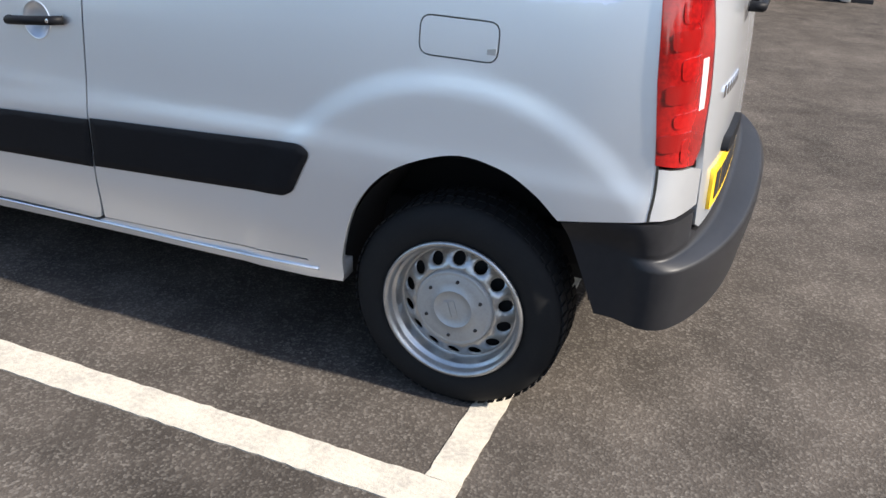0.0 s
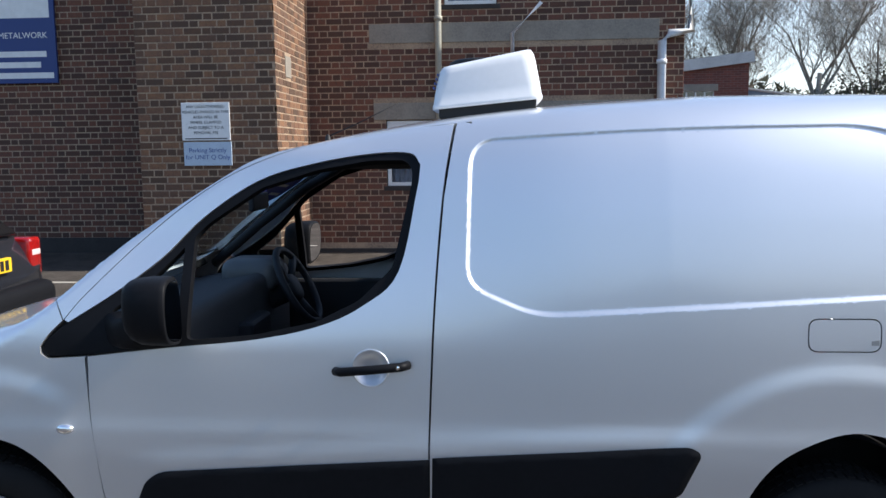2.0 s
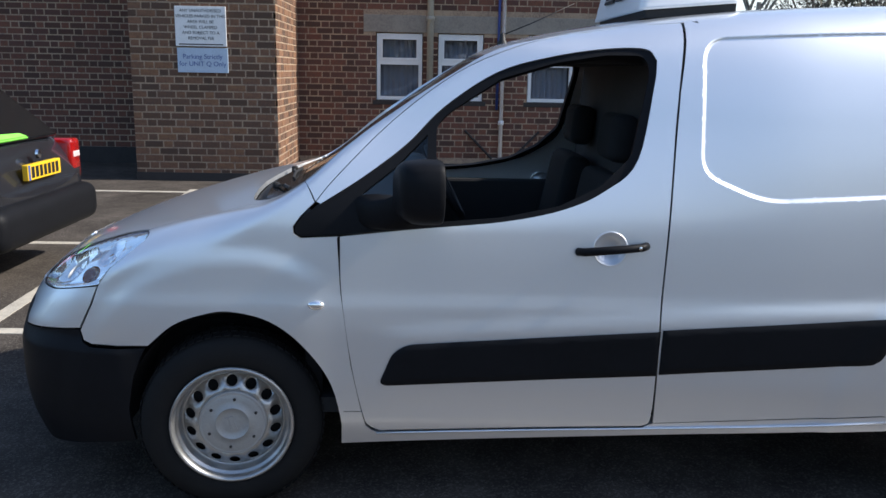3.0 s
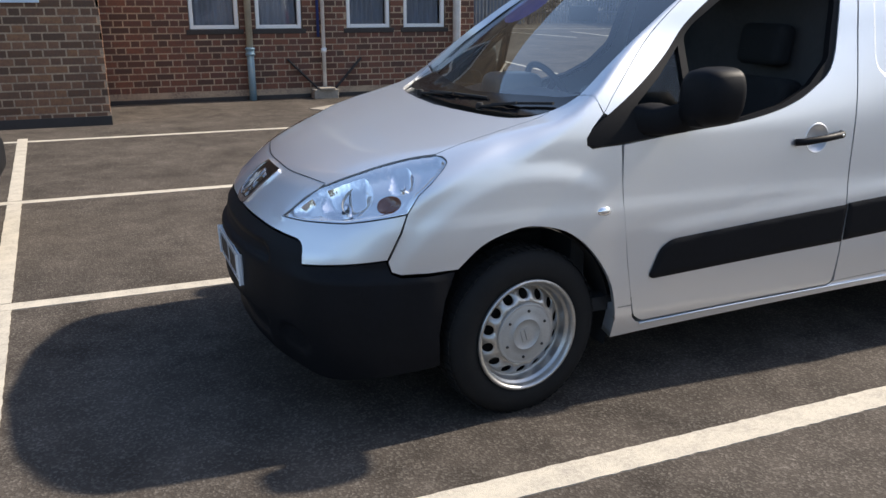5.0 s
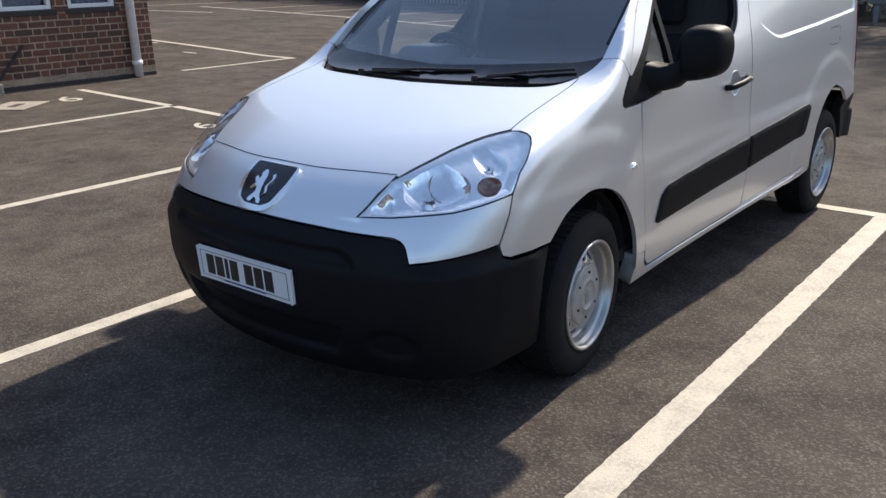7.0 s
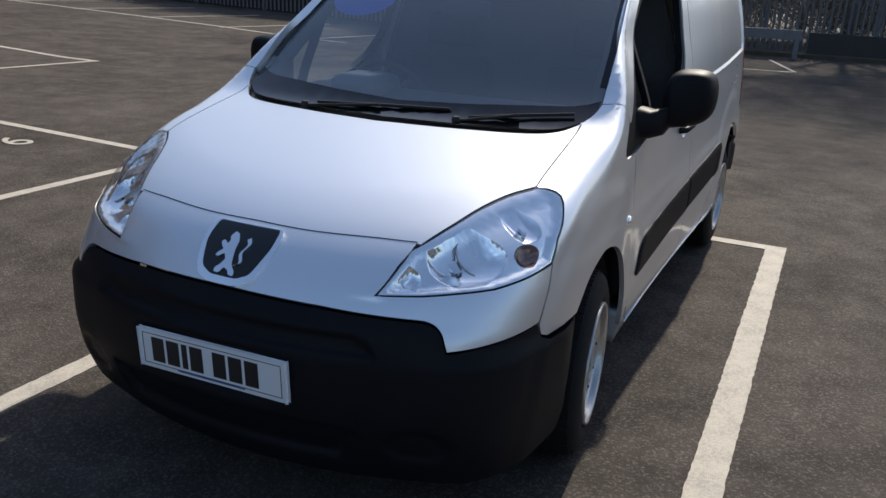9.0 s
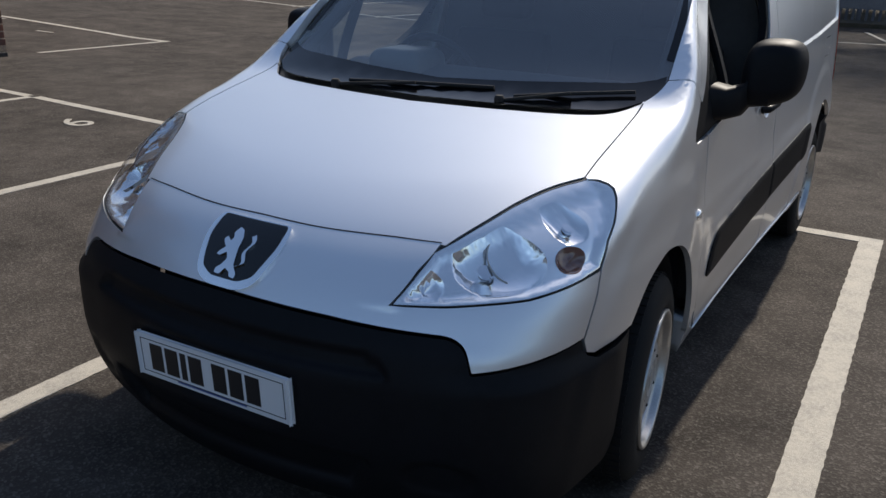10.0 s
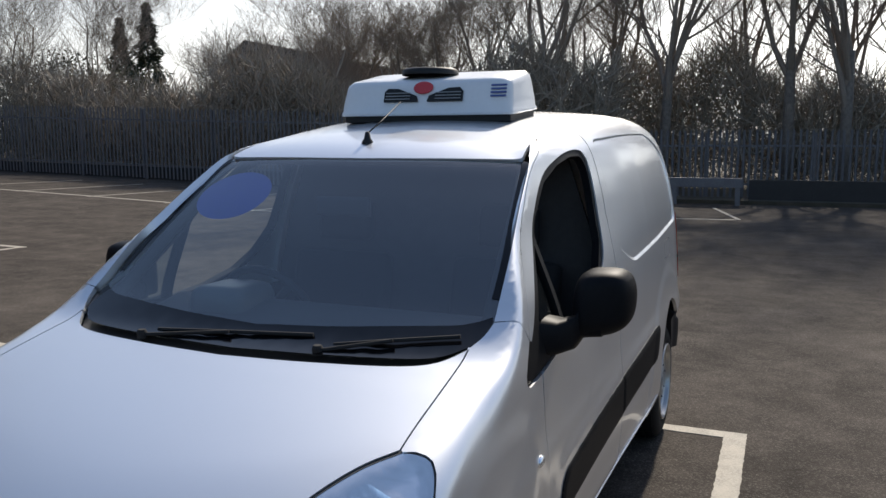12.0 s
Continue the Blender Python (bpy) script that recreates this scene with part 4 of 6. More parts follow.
    skin("bonnet_seam", nose, [(u, v - .0007) for u, v in seam] + [(u, v + .0007) for u, v in seam[::-1]], SEAL, panel, "dark shut line of the bonnet", h=.02, gap=0, lift=.0008, depth=.002)

    # front bumper
    arch_u = [tuple(p) for p in half_nose.flat(half_side.on(np.array([(-.285, .600), (-.325, .50), (-.345, .38), (-.335, .26)])))]
    wing_u = [tuple(p) for p in half_nose.flat(half_side.on(np.array([(-.505, .609), (-.475, .597), (-.38, .596), (-.285, .600)])))]
    half = rounded([(0, .707), (.30, .704), (corner_u - .010, .693, .040), (corner_u, .621, .004), (end_u, .651)], 8) + wing_u + arch_u + [(.66, .215), (.4, .19), (0, .185)]
    full = half + [(-u, v) for u, v in half[::-1]]
    slot = rounded([(-.44, .592, .03), (.44, .592, .03), (.40, .650, .03), (-.40, .650, .03)])
    intake = rounded([(-.36, .25, .03), (.36, .25, .03), (.40, .375, .03), (-.40, .375, .03)])

    def pressed(p):
        u, v = nose.flat(p).T
        out = .004 * np.sin(v * 6)
        out = out - .018 * step(-polygon_distance(u, v, slot), -.008, .015)
        out = out - .03 * step(-polygon_distance(u, v, intake), -.008, .02)
        for c in (-.53, .53):
            out = out - .014 * (1 - step(np.hypot(u - c, (v - .335) * 1.3), .05, .085))
        out = out + .022 * step(np.abs(u), .45, .70) * (1 - step(np.abs(u), .92, 1.05)) * (1 - step(v, .57, .63))
        out = out - np.maximum(0, -.910 - p[:, 0]) * step(v, .40, .44) * (1 - step(v, .545, .58))
        return out
    bumper = skin("front_bumper", nose, full, TRIM, car, "black moulded front bumper", h=.018, relief=pressed)
    # the front plate, with bars in place of its characters
    m = Matrix.Translation((-.922, -.003, .4945)) @ Matrix.Rotation(radians(-2), 4, "Y") @ Matrix.Rotation(radians(-90), 4, "Z") @ Matrix.Rotation(radians(90), 4, "X") @ Matrix.Rotation(radians(1.4), 4, "Z")
    plate = part("number_plate", box(bmesh.new(), -.26, .26, -.0555, .0555, -.006, .004, .006, 2, m), PLATE_WHITE, bumper, "white front number plate", False)
    x = -.212
    for w in (.056, .056, .03, .056, 0, .056, .056, .056):
        if w:
            part("plate_bar", box(bmesh.new(), x, x + w - .011, -.038, .038, .004, .0055, m=m), INK, plate)
            x += w
        else:
            x += .026
    for b in ((-.245, .245, .047, .0485), (-.245, .245, -.0485, -.047), (-.246, -.2445, -.0485, .0485), (.2445, .246, -.0485, .0485)):
        part("plate_border", box(bmesh.new(), b[0], b[1], b[2], b[3], .004, .0052, m=m), INK, plate)
    part("plate_bar", box(bmesh.new(), -.12, .12, -.0535, -.0495, .004, .0052, m=m), BLUE_INK, plate)

    # rear doors, bumper and plate
    rim = half_tail.flat(np.array([(3.32, .695, .71), (3.312, .695, .80), (3.305, .715, .90), (3.297, .70, 1.0), (3.278, .69, 1.13), (3.258, .70, 1.23), (3.232, .64, 1.45), (3.187, .56, 1.70)]))
    half = [(0, .618), (.52, .618), (.548, .64)] + [tuple(p) for p in rim] + [(.28, 1.745), (0, 1.75)]
    for s in (-1, 1):
        back = View("tail", s)
        rd = skin("rear_door", back, half, PAINT, car, "silver rear door", h=.035)
        if s < 0:
            a = back.on([(.06, 1.14), (.22, 1.14)])
            bm = bmesh.new()
            tube(bm, [Vector(a[0]) + Vector((.01, 0, 0)), Vector(a[0]) + Vector((.045, -.01, 0)), Vector(a[1]) + Vector((.045, .01, 0)), Vector(a[1]) + Vector((.01, 0, 0))], .015, 10)
            part("rear_handle", bm, TRIM, rd, "black rear door handle", True)
            for k in range(7):
                skin("badge_bar", back, [(.47 - k * .028, .955), (.488 - k * .028, .955), (.488 - k * .028, .985), (.47 - k * .028, .985)], CHROME, rd, h=.02, gap=0, lift=.004, depth=.004)
            skin("plate_trim", back, rounded([(.16, .785, .01), (.43, .785, .02), (.41, .825, .02), (.16, .825, .01)]), TRIM, rd, "black grab trim", h=.03, lift=.02, depth=.02)
            pl = skin("number_plate", back, [(.07, .655), (.49, .655), (.49, .766), (.07, .766)], PLATE_YELLOW, rd, "yellow rear number plate", h=.05, lift=.010, depth=.01, gap=0)
            for k in range(7):
                skin("plate_bar", back, [(.425 - k * .052, .672), (.465 - k * .052, .672), (.465 - k * .052, .75), (.425 - k * .052, .75)], INK, pl, h=.05, gap=0, lift=.0115, depth=.001)
    hub = [tuple(p) for p in half_tail.flat(half_side.on(np.array([(3.222, .696), (3.12, .690), (3.010, .660), (3.062, .548), (3.122, .402)])))]
    half = [(0, .612), (.525, .612), (.5545, .632), (.5575, .690)] + hub + [(.75, .405), (.5, .40), (0, .40)]

    def swell(p):
        u, v = tail.flat(p).T
        ledge = (.112 - .055 * (p[:, 1] / .75) ** 2) * step(p[:, 0], 3.17, 3.31) * (1 - step(v, .572, .600)) * (.8 + .2 * step(v, .40, .56))
        return ledge - .003 - .034 * (1 - step(p[:, 0], 3.14, 3.30)) * (1 - step(v, .60, .69)) + .006 * step(np.abs(u), .555, .575) * step(v, .60, .61) * step(p[:, 0], 3.15, 3.25)
    rb = skin("rear_bumper", tail, half + [(-u, v) for u, v in half[::-1]], TRIM_WORN, car, "black moulded rear bumper", h=.014, relief=swell, depth=.05)

    # wheels
    def wheel(at, s):
        m = Matrix.Translation(at) @ Matrix.Rotation(radians(6.5 if at[0] < 1 else 0), 4, "Z") @ Matrix.Rotation(radians(90) * (1 if s < 0 else -1), 4, "X")
        tyre_p = [(.200, -.175), (.235, -.188), (.285, -.186), (.306, -.172), (.314, -.15), (.3155, -.12), (.3155, -.05), (.313, -.028), (.304, -.012), (.288, -.002), (.265, .006), (.235, .006), (.212, -.002), (.205, -.012)]
        w = part("wheel", lathe(tyre_p, 72, m), RUBBER, car, "steel wheel with a black tyre and grey cap", True)
        bm = bmesh.new()
        for k in range(64):
            a = 2 * math.pi * k / 64
            for h0, h1, t in ((-.165, -.125, .1), (-.115, -.075, -.1), (-.065, -.022, .1)):
                mm = m @ Matrix.Rotation(a + t * .3, 4, "Z")
                box(bm, .3145, .3185, -.010, .010, h0, h1, m=mm)
        part("tread", bm, RUBBER, w, "tread blocks")
        part("rim_edge", lathe([(.206, -.010), (.212, .000), (.2125, .008), (.207, .012), (.201, .009), (.197, .002), (.1955, -.010), (.193, -.016), (.187, -.018), (.1835, -.024), (.181, -.046), (.178, -.054), (.174, -.056), (.170, -.053)], 72, m), STEEL, w, "silver wheel rim", True)
        holes = []
        for k in range(14):
            a = 2 * math.pi * (k + .5) / 14
            holes.append([(.149 * math.cos(a) + .0185 * math.cos(b) * math.cos(a) - .0195 * math.sin(b) * math.sin(a), .149 * math.sin(a) + .0185 * math.cos(b) * math.sin(a) + .0195 * math.sin(b) * math.cos(a)) for b in np.linspace(0, 2 * math.pi, 12, endpoint=False)])
        ringo = [(.1715 * math.cos(a), .1715 * math.sin(a)) for a in np.linspace(0, 2 * math.pi, 60, endpoint=False)]
        ringi = [(.112 * math.cos(a), .112 * math.sin(a)) for a in np.linspace(0, 2 * math.pi, 40, endpoint=False)]
        uv, fs, _ = filled(ringo, holes + [ringi], .018)
        r = np.hypot(*uv.T)
        zz = -.054 + .034 * np.sin(np.clip((.1715 - r) / .055, 0, 1) * math.pi / 2)
        bm = bmesh.new()
        vs = [bm.verts.new(m @ Vector((x, y, z))) for (x, y), z in zip(uv, zz)]
        for f in fs:
            bm.faces.new([vs[i] for i in f])
        bmesh.ops.recalc_face_normals(bm, faces=bm.faces)
        edges = [e for e in bm.edges if e.is_boundary]
        got = bmesh.ops.extrude_edge_only(bm, edges=edges)["geom"]
        inward = (m.to_3x3() @ Vector((0, 0, -.008)))
        for v in got:
            if isinstance(v, bmesh.types.BMVert):
                v.co += inward
        part("rim_disc", bm, STEEL, w, "pierced steel disc", True)
        cap = part("hub_cap", lathe([(.118, -.034), (.1175, -.018), (.115, -.013), (.1115, -.011), (.1075, -.0135), (.104, -.012), (.085, -.0095), (.060, -.0085), (.0585, -.0055), (.0565, -.0055), (.055, -.0085), (.03, -.008), (0, -.008)], 56, m), CAP, w, "worn grey hub cap", True)
        for k in range(6):
            a = 2 * math.pi * (k + .4) / 6
            part("cap_stud", lathe([(0, -.0045), (.0045, -.0055), (.006, -.012)], 10, m @ Matrix.Translation((.088 * math.cos(a), .088 * math.sin(a), 0))), IRON, cap)
        bm = bmesh.new()
        for sc in (0, 1):
            box(bm, -.022 + sc * .018, -.010 + sc * .02, -.024, .026, -.010, -.0052, m=m @ Matrix.Rotation(.3, 4, "Z"))
        part("cap_emblem", bm, CAP, cap, "faint moulded emblem")
        part("brake_drum", lathe([(0, -.085), (.17, -.085), (.17, -.15), (0, -.15)], 32, m), UNDER, w)
        return w
    for x, half_track in ((0, .862), (2.728, .882)):
        for s in (-1, 1):
            wheel((x, s * half_track, .322), s)

    # underside and wheel housings
    part("underbody", boxes((.46, 2.30, -.80, .80, .30, .345), (-.62, .46, -.50, .50, .24, .60), (2.30, 3.22, -.52, .52, .36, .48), (.1, 3.0, -.28, -.18, .20, .30), bevel=.01), UNDER, car, "black underside")
    for x in (0, 2.715):
        for s in (-1, 1):
            bm = bmesh.new()
            rings = []
            for y in (.45, .60, .80):
                rings.append([bm.verts.new((x + (.385 + .01 * math.sin(a)) * math.cos(a), s * y, .30 + (.445 if x else .41) * math.sin(a))) for a in np.linspace(.24 if x else -.25, math.pi + (.08 if x else .02), 26)])
            for a, b in zip(rings, rings[1:]):
                for i in range(len(a) - 1):
                    bm.faces.new((a[i], a[i + 1], b[i + 1], b[i]))
            bm.faces.new(rings[0])
            part("wheel_housing", bm, UNDER, car, "black wheel housing", True)

    # cabin
    dash = bmesh.new()
    box(dash, .10, .64, -.70, .70, .70, .985, .06, 4)
    for v in dash.verts:
        if v.co.z > .85:
            v.co.z += .015 + .10 * (v.co.x - .10) / .54
    d = part("dashboard", dash, DASH, car, "dark grey dashboard", True)
    part("instrument_binnacle", box(bmesh.new(), .42, .68, .265, .505, 1.0, 1.150, .07, 5), BINNACLE, d, "rounded grey instrument cowl", True)
    part("centre_console", box(bmesh.new(), .45, .70, -.14, .14, .45, .95, .03, 3), CABIN, d)
    for y in (-.50, -.10, .10, .55):
        part("air_vent", lathe([(.042, 0), (.045, .008), (.036, .01), (.034, 0), (0, -.004)], 20, Matrix.Translation((.622, y, .92)) @ Matrix.Rotation(radians(90), 4, "Y")), GLOSS_BLACK, d, "", True)
    m = Matrix.Translation((.76, .37, 1.02)) @ Matrix.Rotation(radians(62), 4, "Y")
    bm = bmesh.new()
    rings = [[bm.verts.new(m @ Vector(((.185 + .016 * math.cos(q)) * math.cos(p), (.185 + .016 * math.cos(q)) * math.sin(p), .016 * math.sin(q)))) for q in (2 * math.pi * j / 10 for j in range(10))] for p in (2 * math.pi * k / 48 for k in range(48))]
    for i in range(48):
        for j in range(10):
            bm.faces.new((rings[i][j], rings[(i + 1) % 48][j], rings[(i + 1) % 48][(j + 1) % 10], rings[i][(j + 1) % 10]))
    for a in (0, 2.3, 4.0):
        tube(bm, [m @ Vector((.05 * math.cos(a), .05 * math.sin(a), -.03)), m @ Vector((.18 * math.cos(a), .18 * math.sin(a), 0))], .018, 6)
    lathe([(0, .0), (.06, -.005), (.075, -.03), (.05, -.06), (.035, -.25)], 20, m, bm)
    part("steering_wheel", bm, CABIN, car, "black steering wheel on the far side", True)
    for y in (-.40, .38):
        bm = bmesh.new()
        box(bm, .78, 1.27, y - .25, y + .25, .48, .64, .06, 4)
        seat = part("seat_cushion", bm, CLOTH, car, "dark cloth seat", True)
        bm = bmesh.new()
        box(bm, -.06, .06, y - .235, y + .235, 0, .58, .05, 4, Matrix.Translation((1.26, 0, .60)) @ Matrix.Rotation(radians(11), 4, "Y"))
        part("seat_back", bm, CLOTH, seat, "", True)
        bm = bmesh.new()
        box(bm, -.05, .05, y - .13, y + .13, 0, .18, .045, 4, Matrix.Translation((1.385, 0, 1.215)) @ Matrix.Rotation(radians(6), 4, "Y"))
        part("headrest", bm, CLOTH, seat, "", True)
    bm = bmesh.new()
    half = [(.80, .36), (.80, 1.02), (.73, 1.30), (.62, 1.62)]
    ring = half + [(-y, z) for y, z in half[::-1]]
    fr_, bk_ = ([bm.verts.new((x, y, z)) for y, z in ring] for x in (1.455, 1.475))
    bm.faces.new(fr_)
    bm.faces.new(bk_[::-1])
    for i in range(len(ring)):
        bm.faces.new((fr_[i], bk_[i], bk_[(i + 1) % len(ring)], fr_[(i + 1) % len(ring)]))
    bmesh.ops.recalc_face_normals(bm, faces=bm.faces)
    part("bulkhead", bm, BULKHEAD, car, "dark bulkhead behind the seats")
    part("cab_floor", boxes((.30, 1.46, -.80, .80, .345, .40), (.24, .30, -.74, .74, .345, .75)), UNDER, car)
    bm = bmesh.new()
    box(bm, .93, 1.47, -.52, .52, 1.57, 1.60, .01, 2, None)
    part("headlining", bm, CABIN, car, "dark headlining")
    for s in (-1, 1):
        bm = bmesh.new()
        box(bm, .45, 1.46, s * .80 - .02, s * .80 + .02, .40, .985, .015, 2)
        part("door_card", bm, CABIN, car, "dark inner door trim")
        bm = bmesh.new()
        tube(bm, [(.25, s * .70, 1.075), (.50, s * .675, 1.28), (.75, s * .645, 1.46), (.95, s * .60, 1.57)], .024, 8)
        part("pillar_trim", bm, CABIN, car, "dark pillar trim", True)
    bm = box(bmesh.new(), -.012, .012, -.11, .11, -.035, .035, .012, 3, Matrix.Translation((.70, 0, 1.43)))
    part("inner_mirror", bm, CABIN, car, "", True)

    # roof aerial
    base = top.on([(.985, .05)])[0]
    b = Vector(base)
    bm = lathe([(0, .045), (.009, .04), (.014, .015), (.022, .004), (.024, -.004)], 16, Matrix.Translation(b))
    aer = part("aerial_base", bm, SEAL, car, "black roof aerial", True)
    bm = bmesh.new()
    tube(bm, [b + Vector((0, 0, .035)), b + Vector((.12, 0, .085)), b + Vector((.30, 0, .17))], .0035, 6, .002)
    part("aerial_rod", bm, SEAL, aer, "", True)

    # refrigeration unit on the roof
    bm = bmesh.new()
    bot = rounded([(1.452, -.390, .03), (1.842, -.390, .045), (1.842, .440, .045), (1.452, .440, .03)], 6)
    topo = rounded([(1.476, -.372, .05), (1.812, -.366, .055), (1.812, .416, .055), (1.476, .422, .05)], 6)

    def between(t):
        return [(a_ + (c_ - a_) * t, b_ + (d_ - b_) * t) for (a_, b_), (c_, d_) in zip(bot, topo)]

    def about(k):
        return [(1.65 + (x - 1.65) * k, .025 + (y - .025) * k) for x, y in topo]
    levels = [(bot, 1.781), (bot, 1.794), ([(1.647 + (x - 1.647) * .984, .025 + (y - .025) * .988) for x, y in bot], 1.799), (between(.30), 1.832), (between(.80), 1.900), (topo, 1.920), (about(.95), 1.934), (about(.7), 1.939)]
    raised = [(-.006, .036), (-.006, .036), (-.004, .036), (-.006, .042), (-.010, .064), (-.014, .072), (-.014, .076), (-.014, .076)]
    rings = [[bm.verts.new((x, y, z + up_ + fall * (x - 1.46) / .4)) for x, y in ring] for (ring, z), (up_, fall) in zip(levels, raised)]
    for a, b in zip(rings, rings[1:]):
        for i in range(len(a)):
            bm.faces.new((a[i], a[(i + 1) % len(a)], b[(i + 1) % len(b)], b[i]))
    bm.faces.new(rings[-1])
    bm.faces.new(rings[0][::-1])
    unit = part("roof_fridge_unit", bm, WHITE_GRP, car, "white moulded refrigeration unit on the roof", False)
    unit.data.shade_smooth()
    part("unit_base", boxes((1.475, 1.82, -.375, .425, 1.745, 1.828), bevel=.006), SEAL, unit, "dark base under the unit")
    part("top_fan", lathe([(.13, 0), (.13, .02), (.11, .03), (.03, .035), (0, .035)], 24, Matrix.Translation((1.62, .06, 1.960))), SEAL, unit, "black fan grille", True)
    tip_back = radians(18.5)
    lean = Matrix(((0, math.sin(tip_back), -math.cos(tip_back), 1.4515), (-1, 0, 0, .025), (0, math.cos(tip_back), math.sin(tip_back), 1.830), (0, 0, 0, 1)))
    for g in (-1, 1):
        bm = bmesh.new()
        shape = [(g * .022, .004), (g * .188, .004), (g * .188, .050), (g * .172, .066), (g * .12, .064), (g * .03, .030)]
        low = [bm.verts.new(lean @ Vector((x, y, -.002))) for x, y in shape]
        up = [bm.verts.new(lean @ Vector((x, y, .007))) for x, y in shape]
        bm.faces.new(up)
        for i in range(6):
            bm.faces.new((low[i], low[(i + 1) % 6], up[(i + 1) % 6], up[i]))
        bmesh.ops.recalc_face_normals(bm, faces=bm.faces)
        gr = part("air_grille", bm, SEAL, unit, "black air grille in the front")
        for k in range(3):
            part("grille_bar", box(bmesh.new(), min(g * .06, g * .18), max(g * .06, g * .18), .014 + k * .014, .017 + k * .014, .006, .010, m=lean), CAP, gr)
    part("maker_mark", lathe([(0, .010), (.032, .010), (.034, .006)], 24, lean @ Matrix.Translation((0, .066, .002)) @ Matrix.Diagonal((1.4, .85, 1, 1))), RED_INK, unit, "plain red oval mark")
    for k in range(4):
        part("label_bar", box(bmesh.new(), .315, .385, .020 + k * .016, .027 + k * .016, .001, .006, m=lean), BLUE_INK, unit)
    return car


van()


# ---- the ground and its markings ----
RISE = curve([(-600, 0), (0, 0), (4, .0), (7.5, .016), (10, .045), (11, .09), (13, .18), (16, .29), (24, .53), (40, .9), (600, 1.2)])


def lie(y):
    """The height of the ground, which climbs gently past the bays."""
    return float(RISE(y))


def ground():
    verts, faces = [], []
    xs = [-600, -60, -20, -10, -5, 0, 5, 10, 20, 60, 600]
    ys = [-600, -60, -20, -8, -4] + [k * .5 for k in range(-4, 84)] + [60, 120, 600]
    for x in xs:
        for y in ys:
            verts.append((x, y, lie(y)))
    n = len(ys)
    for i in range(len(xs) - 1):
        for j in range(n - 1):
            faces.append((i * n + j, (i + 1) * n + j, (i + 1) * n + j + 1, i * n + j + 1))
    tagged(raw("ground", verts, faces, ASPHALT, smooth=True), "worn grey asphalt car park", "ground", kind="structure")


def marking(name, a, b, width, label, seed, rise=.004):
    """A painted line with frayed edges."""
    rng = random.Random(seed)
    a, b = Vector((*a, 0)), Vector((*b, 0))
    d = (b - a).normalized()
    s = Vector((-d.y, d.x, 0)) * width / 2
    n = max(2, int((b - a).length / .03))
    bm = bmesh.new()
    rows = []
    for i in range(n + 1):
        p = a.lerp(b, i / n)
        p.z = lie(p.y)
        f, g = (1 + rng.uniform(-.05, .04) for _ in range(2))
        rows.append([bm.verts.new(p + s * f), bm.verts.new(p + s * f + Vector((0, 0, rise))), bm.verts.new(p - s * g + Vector((0, 0, rise))), bm.verts.new(p - s * g)])
    for p, q in zip(rows, rows[1:]):
        for i in range(3):
            bm.faces.new((p[i], q[i], q[i + 1], p[i + 1]))
    bm.faces.new(rows[0])
    bm.faces.new(rows[-1][::-1])
    bmesh.ops.recalc_face_normals(bm, faces=bm.faces)
    return tagged(part(name, bm, LINE_PAINT), label, "line marking", "bay lines", "structure")


def spine(y):
    return -1.87 - .048 * y


